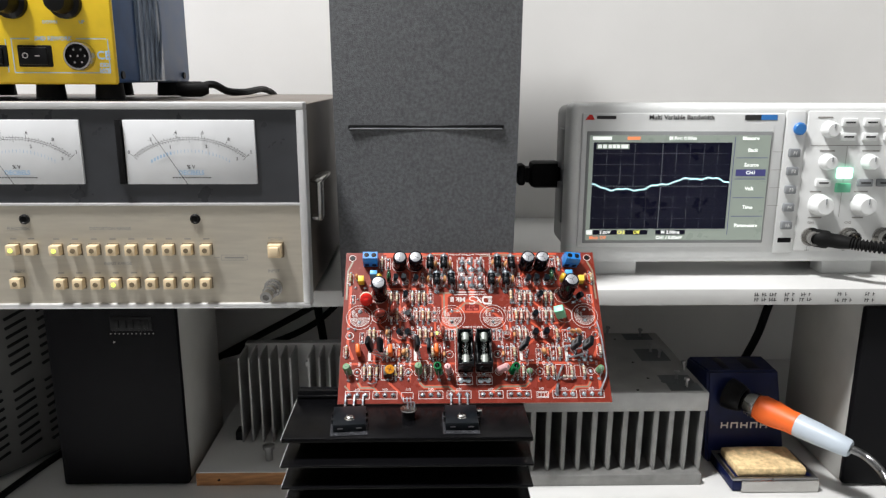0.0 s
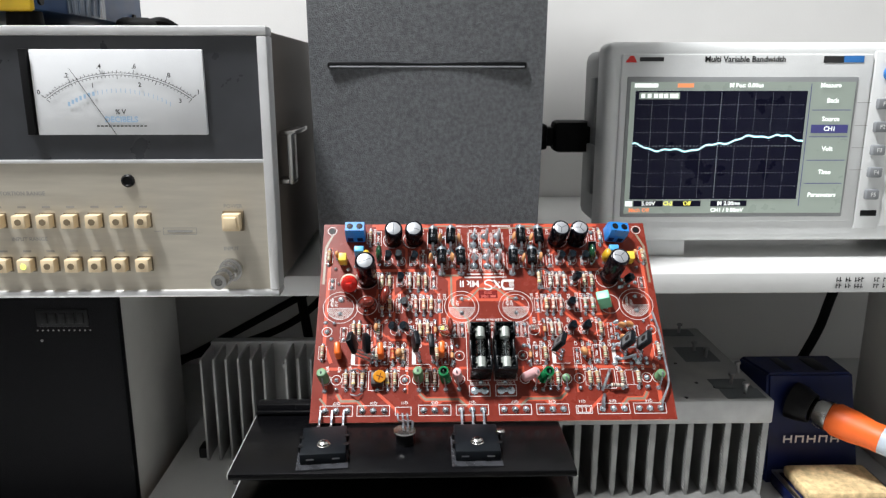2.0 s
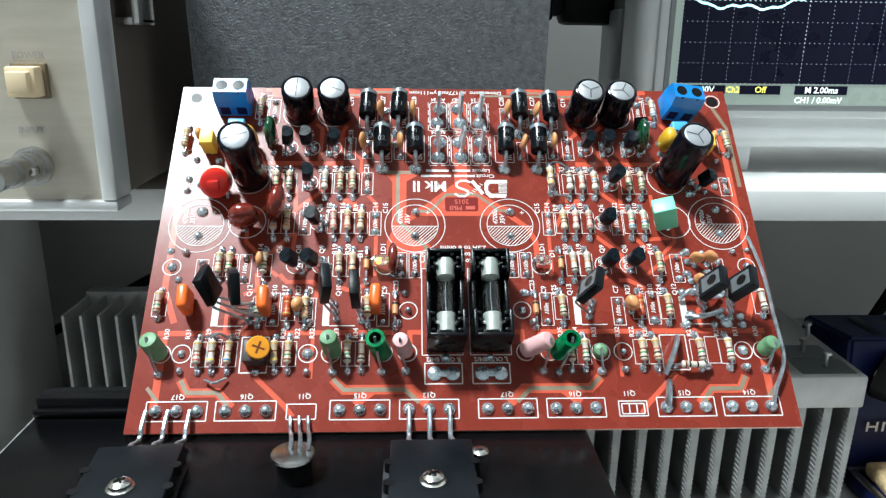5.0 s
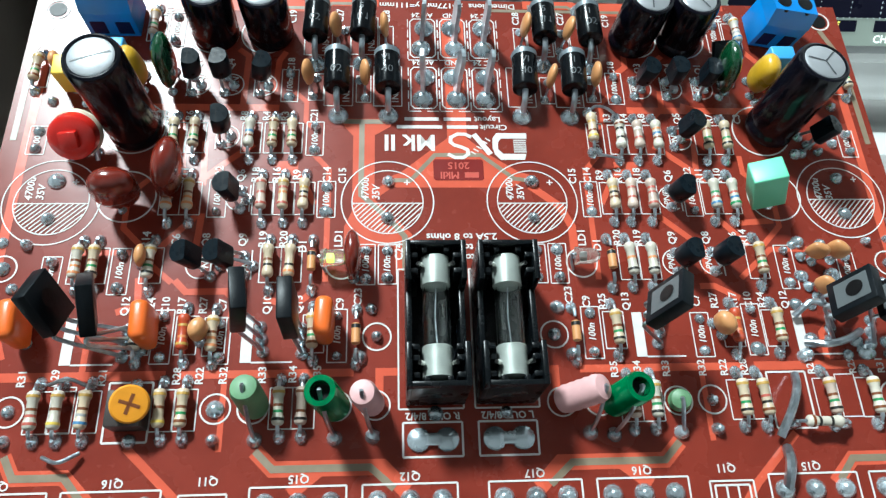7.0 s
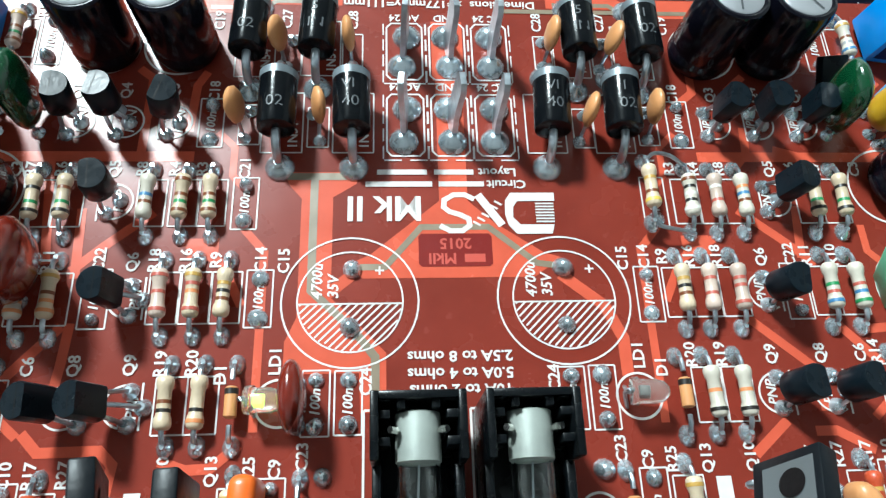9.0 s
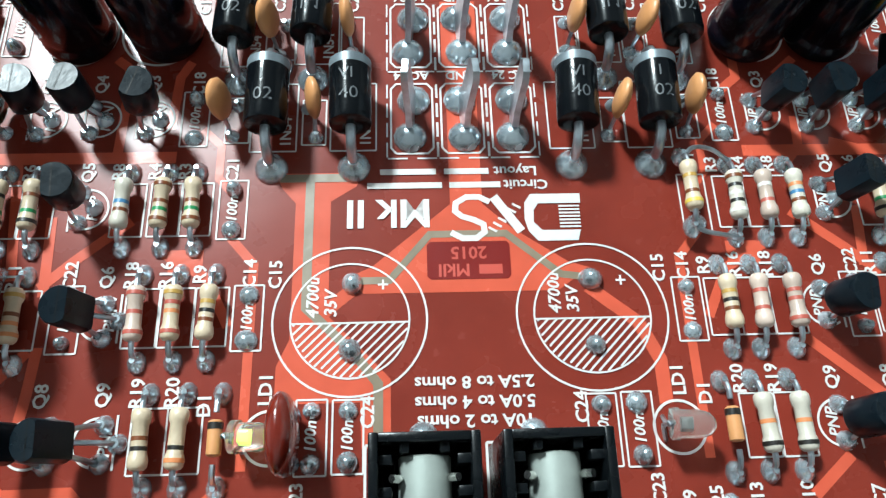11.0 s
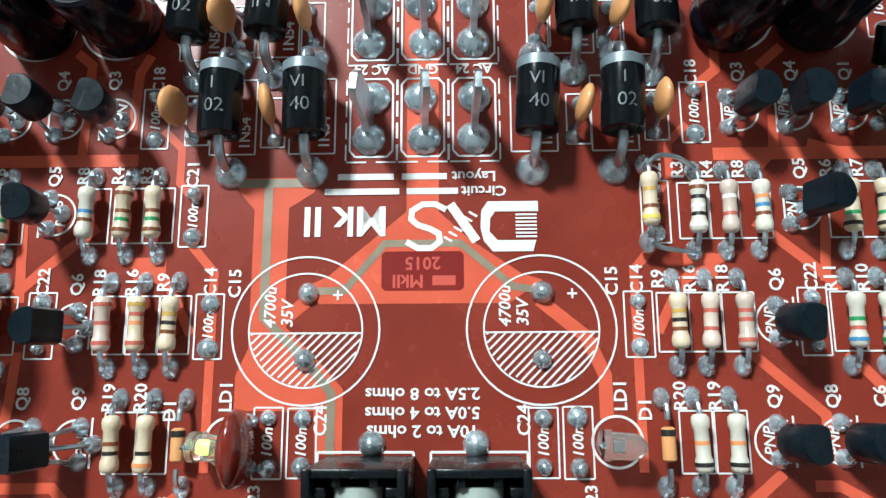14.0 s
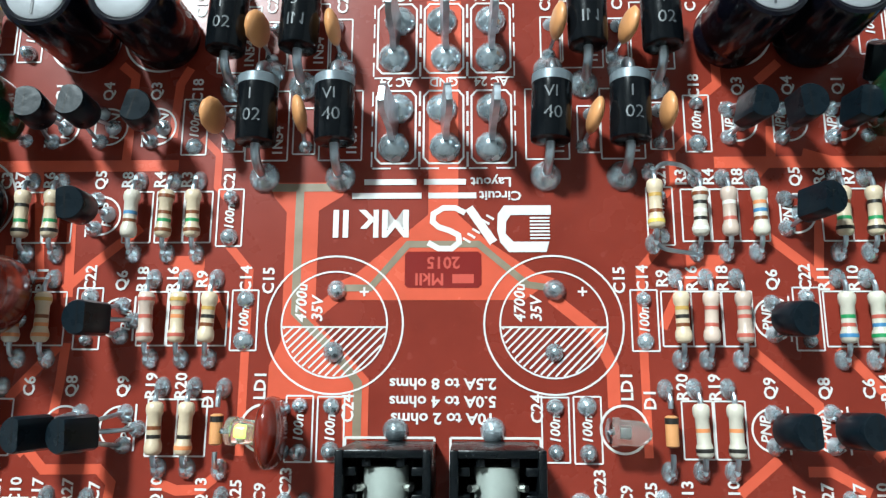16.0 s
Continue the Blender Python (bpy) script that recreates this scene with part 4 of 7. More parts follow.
# ---- big raw heatsink ----
def raw_heatsink():
    t = thing("large_heatsink", "large raw aluminium heatsink lying fins down on the bench", "heatsink", DOWN)
    x0, x1, y0, y1 = 0.030, 0.2208, 0.1636, 0.3205
    bm = bmesh.new()
    box(bm, x0, x1, y0, y1, 0.0690, 0.0872, 0.0015)
    part("plate", bm, RAW_ALU, t)
    for k in range(14):
        x = 0.2165 - 0.01385 * k
        bm = bmesh.new()
        vs = [bm.verts.new(p) for p in ((x - 0.0022, y0 + 0.001, 0.0692), (x + 0.0022, y0 + 0.001, 0.0692), (x + 0.0011, y0 + 0.001, 0.0105), (x - 0.0011, y0 + 0.001, 0.0105), (x - 0.0022, y1 - 0.001, 0.0692), (x + 0.0022, y1 - 0.001, 0.0692), (x + 0.0011, y1 - 0.001, 0.0105), (x - 0.0011, y1 - 0.001, 0.0105))]
        for a in ((0, 3, 2, 1), (4, 5, 6, 7), (0, 1, 5, 4), (1, 2, 6, 5), (2, 3, 7, 6), (3, 0, 4, 7)):
            bm.faces.new([vs[i] for i in a])
        part("fin", bm, RAW_ALU_LIGHT, t)
        bm = bmesh.new()
        for j in range(18):
            z = 0.0150 + 0.0029 * j
            w = 0.0024 + 0.0012 * (z - 0.0105) / 0.058
            box(bm, x - w * 0.5 - 0.0006, x + w * 0.5 + 0.0006, y0 + 0.0012, y0 + 0.006, z, z + 0.0013)
        part("fin_ribbing", bm, RAW_ALU, t)["kind"] = "stuff"
    bm = bmesh.new()
    box(bm, x0, x1 - 0.0035, y0 - 0.007, y1, 0.0, 0.0108, 0.001)
    part("bottom_plate", bm, RAW_ALU_LIGHT, t, "dusty bottom plate")
    for (x, y) in ((0.196, 0.307), (0.196, 0.262), (0.196, 0.247), (0.200, 0.194), (0.202, 0.176)):
        bm = bmesh.new()
        box(bm, x - 0.0145, x + 0.0145, y - 0.0085, y + 0.0085, 0.0872, 0.0876, 0)
        part("mica_pad", bm, MICA, t, "dark insulating pad")
    for (x, y) in ((0.199, 0.307), (0.197, 0.262), (0.201, 0.247), (0.2155, 0.215), (0.201, 0.194), (0.204, 0.176), (0.165, 0.315)):
        bm = bmesh.new()
        lathe(bm, [(0.0013, 0), (0.0013, 0.0068), (0.0025, 0.0072), (0.0025, 0.0088), (0.0012, 0.0095)], 12, 0, pose(x, y, 0.0872, rnd.uniform(-8, 8), rnd.uniform(-8, 8), 0))
        part("screw", bm, STEEL, t, "upright screw")
    for (x, y) in ((0.1716, 0.2349), (0.1748, 0.196), (0.158, 0.170), (0.186, 0.188), (0.150, 0.30), (0.170, 0.30)):
        bm = bmesh.new()
        lathe(bm, [(0.0014, 0), (0.0014, 0.0003)], 10, 0, pose(x, y, 0.0872))
        part("drill_hole", bm, BLACK_PLASTIC, t)


raw_heatsink()


# ---- soldering iron stand, sponge and iron ----
def iron_stand():
    t = thing("iron_stand", "dark blue soldering iron stand with a sponge tray on the bench", "iron stand", DOWN)
    bm = bmesh.new()
    vs = [bm.verts.new(p) for p in ((0.2365, 0.196, 0.0), (0.3130, 0.196, 0.0), (0.3130, 0.280, 0.0), (0.2365, 0.280, 0.0), (0.2335, 0.203, 0.0915), (0.3005, 0.203, 0.0913), (0.3050, 0.246, 0.0890), (0.2290, 0.246, 0.0890))]
    for a in ((0, 3, 2, 1), (4, 5, 6, 7), (0, 1, 5, 4), (1, 2, 6, 5), (2, 3, 7, 6), (3, 0, 4, 7)):
        bm.faces.new([vs[i] for i in a])
    bmesh.ops.bevel(bm, geom=list(bm.edges), offset=0.002, segments=2, affect="EDGES")
    part("body", bm, BLUE_DARK, t)
    bm = bmesh.new()
    box(bm, 0.2500, 0.2570, 0.209, 0.236, 0.0840, 0.0911, 0.0005)
    part("top_slot", bm, BLACK_PLASTIC, t)
    bm = bmesh.new()
    box(bm, 0.2740, 0.2860, 0.209, 0.236, 0.0840, 0.0911, 0.0005)
    part("top_slot", bm, BLACK_PLASTIC, t)
    bm = bmesh.new()
    for k in range(5):
        x = 0.2515 + 0.0094 * k
        bar(bm, x - 0.0028, 0.1966, 0.0385, 0.0014, 0.0062)
        bar(bm, x + 0.0028, 0.1966, 0.0385, 0.0014, 0.0062)
        bar(bm, x, 0.1966, 0.0408 if k % 2 else 0.0385, 0.0044, 0.0013)
    part("maker_mark", bm, SILK, t, "white printed mark")
    bm = bmesh.new()
    box(bm, 0.2405, 0.3170, 0.1445, 0.195, 0.0005, 0.0115, 0.002)
    tray = part("sponge_tray", bm, BLUE_DARK, t, "blue sponge tray with a metal front")
    bm = bmesh.new()
    box(bm, 0.2480, 0.3177, 0.1423, 0.1449, 0.0005, 0.0118, 0.0008)
    part("tray_front", bm, CHROME, tray, "bright metal front lip")
    bm = bmesh.new()
    for a in ((0.2405, 0.317, 0.1440, 0.1475), (0.2405, 0.317, 0.1925, 0.195), (0.2405, 0.244, 0.1475, 0.1925), (0.3140, 0.317, 0.1475, 0.1925)):
        box(bm, *a, 0.0112, 0.0136, 0.0006)
    part("tray_rim", bm, STEEL, tray)
    bm = bmesh.new()
    lathe(bm, [(0.0150, 0), (0.0140, 0.008), (0.0115, 0.016), (0.0098, 0.016), (0.0098, 0.0)], 24, 0, tilt_to((0.2545, 0.2025, 0.0695), (0.2697, 0.185, 0.0659)))
    part("holder_ring", bm, BLACK_PLASTIC, t, "black holder funnel")


iron_stand()
bm = bmesh.new()
box(bm, 0.2465, 0.3095, 0.1490, 0.1905, 0.0114, 0.0205, 0.003, seg=2)
bmesh.ops.subdivide_edges(bm, edges=list(bm.edges), cuts=3)
for v in bm.verts:
    v.co += 0.0008 * noise.noise_vector(v.co * 180)
tagged(part("sponge", bm, SPONGE, None, at=DOWN), "yellow-brown used cleaning sponge in the tray", "sponge")


def soldering_iron():
    t = thing("soldering_iron", "soldering iron with orange grip and pale handle resting in its stand", "soldering iron")
    a, d = V(0.2697, 0.185, 0.0599), V(0.0570, -0.0650, -0.0111).normalized()
    m = tilt_to(a, a + d) @ Matrix.Scale(1.027, 4)
    bm = bmesh.new()
    lathe(bm, [(0.0042, -0.03), (0.0042, -0.006), (0.0088, -0.006), (0.0112, -0.002), (0.0116, 0.0055), (0.0100, 0.0056)], 20, 0, m)
    part("collar", bm, CHROME, t, "metal collar")
    bm = bmesh.new()
    lathe(bm, [(0.0104, 0.0055), (0.0124, 0.010), (0.0120, 0.022), (0.0102, 0.034), (0.0104, 0.041)], 24, 0, m)
    part("grip", bm, ORANGE, t, "orange rubber grip")
    bm = bmesh.new()
    lathe(bm, [(0.0102, 0.041), (0.0098, 0.056), (0.0086, 0.074), (0.0078, 0.083), (0.0066, 0.085)], 24, 0, m)
    part("handle", bm, HANDLE, t, "pale blue-grey plastic handle")
    e = a + d * 0.0863
    line = curve_pts([e, e + d * 0.012, e + V(0.022, -0.010, -0.014), e + V(0.032, -0.014, -0.030), e + V(0.038, -0.016, -0.046), e + V(0.06, -0.02, -0.0515), e + V(0.12, -0.01, -0.0515)], 14)
    bm = bmesh.new()
    tube(bm, line, 0.0026, 10)
    part("cord", bm, BLACK_RUBBER, t, "black cord")
    bm = bmesh.new()
    for k in range(2, 44):
        p, q = line[k], line[k + 1]
        lathe(bm, [(0.0030, -0.0006), (0.0036, 0.0), (0.0030, 0.0006)], 12, 0, tilt_to((p + q) / 2, q + (q - p)))
    part("strain_spring", bm, STEEL, t, "steel spring round the cord")


soldering_iron()


def cable(pts, r, label, mat_=None):
    bm = bmesh.new()
    tube(bm, curve_pts(pts, 10), r, 8)
    tagged(part("cable", bm, mat_ or BLACK_RUBBER, None, at=DOWN), label, "cable", group="cables behind the bench")


cable([(0.356, 0.31, 0.1750), (0.3335, 0.30, 0.127), (0.3245, 0.30, 0.0926), (0.312, 0.305, 0.055), (0.30, 0.32, 0.004)], 0.0042, "black cable hanging from the shelf to the bench")
cable([(-0.31, 0.40, 0.015), (-0.274, 0.40, 0.035), (-0.172, 0.40, 0.091), (-0.10, 0.41, 0.130), (-0.05, 0.42, 0.1733)], 0.0040, "black cable running up behind the heatsink")
cable([(-0.180, 0.40, 0.1733), (-0.166, 0.40, 0.12), (-0.157, 0.40, 0.06), (-0.152, 0.402, 0.0134)], 0.0050, "black cable hanging behind the heatsink")
cable([(-0.09, 0.39, 0.1733), (-0.14, 0.40, 0.095), (-0.20, 0.41, 0.052), (-0.30, 0.42, 0.02)], 0.0040, "black cable running down behind the heatsink")
cable([(-0.412, 0.09, 0.0035), (-0.4065, 0.1241, 0.0035), (-0.3965, 0.1767, 0.0035), (-0.3867, 0.2155, 0.0035), (-0.372, 0.26, 0.0035)], 0.0032, "thin black cable lying on the bench")


# ---- black finned heatsink under the circuit board ----
def black_heatsink():
    t = thing("black_heatsink", "black anodised finned heatsink carrying the circuit board", "heatsink")
    x0, x1 = -0.1160, 0.0312
    zt = 0.1490
    for k in range(7):
        bm = bmesh.new()
        z = zt - 0.0138 * k
        box(bm, x0, x1, -0.0435 if k == 0 else -0.0500, 0.012, z - (0.0030 if k == 0 else 0.0016), z, 0.0005)
        part("fin", bm, BLACK_ANOD, t)
        bm = bmesh.new()
        box(bm, x0 - 0.0004, x0 + 0.0006, -0.043 if k == 0 else -0.0495, 0.011, z - 0.0026 if k == 0 else z - 0.0013, z - 0.0004)
        part("cut_end", bm, CUT_ALU, t, "bare sawn end")
    bm = bmesh.new()
    box(bm, x0, x1, 0.012, 0.019, 0.058, 0.1540, 0.0008)
    part("spine", bm, BLACK_ANOD, t)
    bm = bmesh.new()
    box(bm, x0, x1, 0.0095, 0.012, 0.1490, 0.1515, 0.0008)
    part("step", bm, BLACK_ANOD, t)
    bm = bmesh.new()
    box(bm, x0, x1, -0.050, 0.019, -0.006, 0.058, 0.001)
    part("foot_block", bm, BLACK_ANOD, t)


black_heatsink()


# ---- the circuit board: u across, v up the board, in millimetres ----
BOARD = pose(0, 0, 0.150, 47)
pcb = thing("circuit_board", "red amplifier circuit board crowded with components, leaning on the black heatsink", "circuit board", BOARD)
K = 0.001
HALF, TALL = 88.5, 111.0
rng = random.Random(11)


def at(u, v, z=0.0, turn=0.0):
    return pose(u * K, v * K, z * K, 0, 0, turn)


bm = bmesh.new()
box(bm, -HALF * K, HALF * K, 0, TALL * K, -0.0016, 0, 0)
for f in bm.faces:
    f.material_index = 0 if abs(f.normal.z) > 0.5 else 1
part("panel", bm, [PCB_RED, PCB_EDGE], pcb, "glossy red solder mask")

ZT, ZG, ZS = 0.00004, 0.00008, 0.00012


def strip(bm, pts, w, z, mi=0):
    """A flat ribbon along the points, in millimetres."""
    P = [V(*p) for p in pts]
    left, right = [], []
    for i, p in enumerate(P):
        a = (P[i] - P[i - 1]).normalized() if i else None
        b = (P[i + 1] - P[i]).normalized() if i < len(P) - 1 else None
        d = ((a or b) + (b or a)).normalized()
        n = V(-d.y, d.x)
        k = w / 2 / max(0.5, abs(n.dot(V(-(a or b).y, (a or b).x))))
        left.append(bm.verts.new(((p.x + n.x * k) * K, (p.y + n.y * k) * K, z)))
        right.append(bm.verts.new(((p.x - n.x * k) * K, (p.y - n.y * k) * K, z)))
    for i in range(len(P) - 1):
        bm.faces.new((right[i], right[i + 1], left[i + 1], left[i])).material_index = mi


def poly(bm, pts, z, mi=0):
    vs = [bm.verts.new((u * K, v * K, z)) for u, v in pts]
    f = bm.faces.new(vs)
    f.normal_update()
    if f.normal.z < 0:
        f.normal_flip()
    f.material_index = mi


# copper under the mask
bm = bmesh.new()
poly(bm, [(-23.5, 79.5), (-12.8, 79.5), (-13.5, 77.6), (-16.6, 75.6), (-16.6, 61), (-11.5, 55.8), (-9.4, 53.5), (-9.4, 46), (-12.6, 46), (-12.8, 51.0), (-20.9, 51.0), (-20.9, 75.4), (-22.6, 77.4)], ZT)
poly(bm, [(-14.5, 65.6), (-12.5, 63.6), (10.5, 63.6), (14.5, 66.4), (12, 67.2), (5.6, 71.6), (2.0, 75.0), (2.0, 95.0), (-2.0, 95.0), (-2.0, 75.0), (-5.8, 71.8), (-11.5, 67.0)], ZT + 0.000004)
poly(bm, [(-2.4, 95), (2.4, 95), (2.4, 106), (-2.4, 106)], ZT + 0.000008)
SIDES = (-1, 1)
z = ZT + 0.000002
lines = []
for s in SIDES:
    lines += [([(s * 14, 64), (s * 19.5, 59.5), (s * 21.5, 55), (s * 21.5, 50)], 1.6), ([(s * 33, 86), (s * 30.5, 83.5), (s * 30.5, 79), (s * 28.8, 77)], 1.0),
              ([(s * 28.5, 71), (s * 25.5, 67.5), (s * 25.5, 44)], 1.1), ([(s * 33.5, 69.5), (s * 33.5, 66.5)], 4.0), ([(s * 37, 69.5), (s * 31, 66), (s * 28, 60)], 1.2),
              ([(s * 40.4, 73.4), (s * 46.4, 68.4), (s * 50, 65)], 1.3), ([(s * 50.0, 57.6), (s * 55.9, 50.9)], 1.3),
              ([(s * 16, 110), (s * 27, 110), (s * 29, 108.3), (s * 60, 108.3)], 2.2), ([(s * 28, 108), (s * 34, 110), (s * 62, 110)], 1.6),
              ([(s * 58, 71), (s * 58, 67), (s * 62, 63)], 1.1), ([(s * 70, 88), (s * 62, 82), (s * 36, 82)], 1.6), ([(s * 84, 96), (s * 84, 40), (s * 80, 30)], 1.8),
              ([(s * 20, 27), (s * 50, 27)], 1.4), ([(s * 52, 27), (s * 84, 27)], 1.6), ([(s * 76, 14), (s * 74, 10.5), (s * 66, 10.5), (s * 62, 6.5)], 2.4), ([(s * 57, 15), (s * 48.5, 7), (s * 46, 4)], 1.4),
              ([(s * 36, 14), (s * 33, 11), (s * 15, 11), (s * 11, 7)], 2.6), ([(s * 42, 14), (s * 42, 26)], 1.0), ([(s * 25, 11), (s * 30, 7)], 2.2), ([(s * 82, 26), (s * 82, 6)], 2.0),
              ([(s * 12, 27), (s * 15.5, 27), (s * 15.5, 21)], 1.4), ([(s * 53, 44), (s * 60, 50), (s * 70, 50)], 1.1), ([(s * 63, 66), (s * 63, 55), (s * 58, 50)], 1.1), ([(s * 66, 27), (s * 66, 33), (s * 70, 37)], 1.1)]
right_runs = (((38.5, 57.7), (46.7, 50.4), (46.7, 45)), ((36.3, 39.8), (41.3, 43.9)), ((44.7, 42.5), (47.5, 42.5), (52, 40)), ((53.5, 55.6), (62, 56.2)), ((47.7, 83.3), (51.3, 82.2)),
              ((43.8, 87), (43.5, 82.6), (40.5, 79.2)), ((49, 74), (48.2, 66)), ((33.4, 90.1), (37.1, 93.2), (37.1, 99)), ((42.5, 93.5), (45.6, 96.2)), ((62, 100.6), (67, 94.6)))
left_runs = (((-45.1, 96.7), (-43, 95), (-43.3, 82)), ((-35.3, 96.2), (-36.6, 93.8), (-37.1, 86)), ((-49.9, 74), (-49.4, 64)), ((-55.2, 81.4), (-53.4, 66)), ((-49, 58), (-49.3, 52.7), (-49.7, 49.1)),
             ((-52.5, 44.5), (-50.3, 42.2), (-43.2, 42.3), (-41.5, 40.6), (-41.9, 37)), ((-36.2, 40.9), (-33.2, 39.8), (-30.2, 39.9), (-27, 42.6)), ((-58.9, 45), (-58.4, 39.9), (-62, 38.4)))
lines += [(run, 1.25) for run in right_runs + left_runs]
part("copper_track", bm, TRACE_RED, pcb, "broad bright red track under the mask")
for pts, w in lines:
    z += 0.0000002
    bm = bmesh.new()
    strip(bm, pts, w, z)
    part("copper_track", bm, TRACE_RED, pcb)
greys = [([(-19.2, 78.8), (-19.2, 62), (-13.6, 56.6), (-10.8, 53), (-10.8, 46)], 1.1, 0), ([(-23, 78.8), (-14, 78.8)], 1.1, 1), ([(-14, 65.2), (-9.5, 65.2), (-4.6, 71.0), (4.6, 71.0), (11, 65.6), (14, 65.2)], 0.9, 0), ([(7.5, 108.2), (60, 108.2)], 0.8, 2)]
for s in SIDES:
    greys += [([(s * 17, 109.6), (s * 26, 109.6), (s * 28, 108.2), (s * 36, 108.2)], 0.8, 0), ([(s * 36, 14), (s * 33, 11), (s * 17, 11), (s * 13, 7.5)], 1.2, 1), ([(s * 76, 14), (s * 74, 10.5), (s * 66, 10.5), (s * 63, 7)], 1.2, 1), ([(s * 83.4, 104), (s * 86.6, 96), (s * 86.6, 74)], 1.2, 0), ([(s * 84.5, 12), (s * 81, 8)], 1.0, 0)]
for pts, w, k in greys:
    bm = bmesh.new()
    strip(bm, pts, w, ZG + 0.00001 * k)
    part("bare_track_line", bm, TRACE_GREY, pcb, "grey line along a track")

# white legend: outlines
bm = bmesh.new()
LW = 0.21


def outline(u0, u1, v0, v1, w=LW):
    strip(bm, [(u0, v0), (u1, v0)], w, ZS)
    strip(bm, [(u0, v1), (u1, v1)], w, ZS)
    strip(bm, [(u0, v0), (u0, v1)], w, ZS)
    strip(bm, [(u1, v0), (u1, v1)], w, ZS)


def ring(u, v, r, w=0.3, a0=0, a1=360):
    ring_flat(bm, u * K, v * K, ZS, (r - w / 2) * K, (r + w / 2) * K, 48, 0, a0, a1)


BIG = [(-14.05, 60.1), (14.2, 60.1), (-76.9, 60.1), (77.2, 60.9)]
for u, v in BIG:
    ring(u, v + 0.4, 8.9, 0.24)
    ring(u, v + 0.4, 6.85, 0.22)
    strip(bm, [(u - 6.85, v), (u + 6.85, v)], 0.22, ZS)
    for k in range(-9, 12):
        c = k * 1.05
        # slanted hatch line u = u0 + c + (v0 - v), cut to the lower half disc
        pts = [(u + c - q * 0.25, v - q * 0.25) for q in range(0, 28)]
        ins = [p for p in pts if (p[0] - u) ** 2 + (p[1] - v - 0.4) ** 2 < 6.75**2]
        if len(ins) > 1:
            strip(bm, [ins[0], ins[-1]], 0.24, ZS)
    strip(bm, [(u + 3.2, v + 4.6), (u + 4.4, v + 4.6)], 0.25, ZS)
    strip(bm, [(u + 3.8, v + 4.0), (u + 3.8, v + 5.2)], 0.25, ZS + 0.00001)
ROW_A = {-1: (-32.9, -36.6, -41.0, -51.8, -55.8), 1: (33.2, 36.8, 40.6, 51.3, 55.1)}
ROW_B = {-1: (-30.0, -33.9, -37.9, -51.4, -55.2), 1: (29.9, 33.7, 37.6, 50.4, 54.2)}
ROW_C = {-1: (-31.8, -35.6, -56.9), 1: (31.7, 35.7, 56.8)}
RES = []
for s in SIDES:
    RES += [(u, 69.8, 79.8) for u in ROW_A[s]]
    RES += [(u, 56.0, 66.4) for u in ROW_B[s]]
    RES += [(u, 42.4, 52.4) for u in ROW_C[s]]
    RES += [(s * u, 29.2, 39.0) for u in (27.2, 49.3, 57.3)]
    RES += [(s * u, 16.2, 25.8) for u in (28.4, 32.2, 48.1, 51.8, 64.0, 72.0)]
    RES += [(s * 62.6, 97.0, 107.0), (s * 84.5, 85.5, 94.5), (s * 84.6, 31.5, 39.5)]
RES += [(-68.3, 16.2, 25.8), (-44.4, 28.8, 38.8), (-66.6, 42.6, 52.2), (-69.6, 42.6, 52.2)]
for u, a, b in RES:
    c = (a + b) / 2
    outline(u - 1.9, u + 1.9, c - 3.5, c + 3.5)
CAPS = []  # empty capacitor places with two solder drops
for s in SIDES:
    CAPS += [(s * 25.8, 58.3, 63.7), (s * 14.1, 44.6, 50.1), (s * 18.1, 44.5, 50.2), (s * 34.1, 84.7, 90.3), (s * 28.5, 72.0, 77.4), (s * 46.4, 58.4, 64.0), (s * 62.4, 43.0, 49.6), (s * 23.0, 30.0, 37.4), (s * 53.4, 30.2, 37.6), (s * 43.4, 30.0, 36.0), (s * 82.0, 72.0, 76.0), (s * 58.5, 98.5, 105.0), (s * 74.5, 42.5, 48.0)]
for u, a, b in CAPS:
    outline(u - 1.7, u + 1.7, a - 1.2, b + 1.2)
DIODES = [(s * u, v) for s in SIDES for u, v in ((24.1, 87.8), (14.0, 87.8), (28.7, 100.6), (19.0, 100.9))]
for u, v in DIODES:
    outline(u - 2.9, u + 2.9, v - 5.2, v + 4.8)
DISCS = [(s * u, v) for s in SIDES for u, v in ((29.0, 87.1), (19.3, 86.7), (23.6, 99.6), (14.6, 99.9))]
for u, v in DISCS:
    outline(u - 1.2, u + 1.8, v - 3.2, v + 3.4)
for u in (-6.5, 0, 6.5):
    for v0 in (82.1, 95.1):
        strip(bm, [(u - 2.0, v0), (u + 2.0, v0), (u + 2.7, v0 + 0.8), (u + 2.7, v0 + 9.6), (u + 2.0, v0 + 10.4), (u - 2.0, v0 + 10.4), (u - 2.7, v0 + 9.6), (u - 2.7, v0 + 0.8), (u - 2.0, v0)], 0.26, ZS)
        strip(bm, [(u - 3.1, v0 - 0.7), (u - 0.6, v0 - 0.7)], 0.22, ZS)
        strip(bm, [(u + 0.6, v0 - 0.7), (u + 3.1, v0 - 0.7)], 0.22, ZS)
        for q in range(4):
            for e in (-3.2, 3.2):
                strip(bm, [(u + e, v0 - 0.5 + 2.9 * q), (u + e, v0 + 1.6 + 2.9 * q)], 0.2, ZS)
Q92 = [(s * u, v) for s in SIDES for u, v in ((39.4, 87.6), (46.1, 87.6), (52.9, 87.6), (46.0, 75.0), (42.2, 61.2), (40.9, 47.4), (48.2, 47.4))]
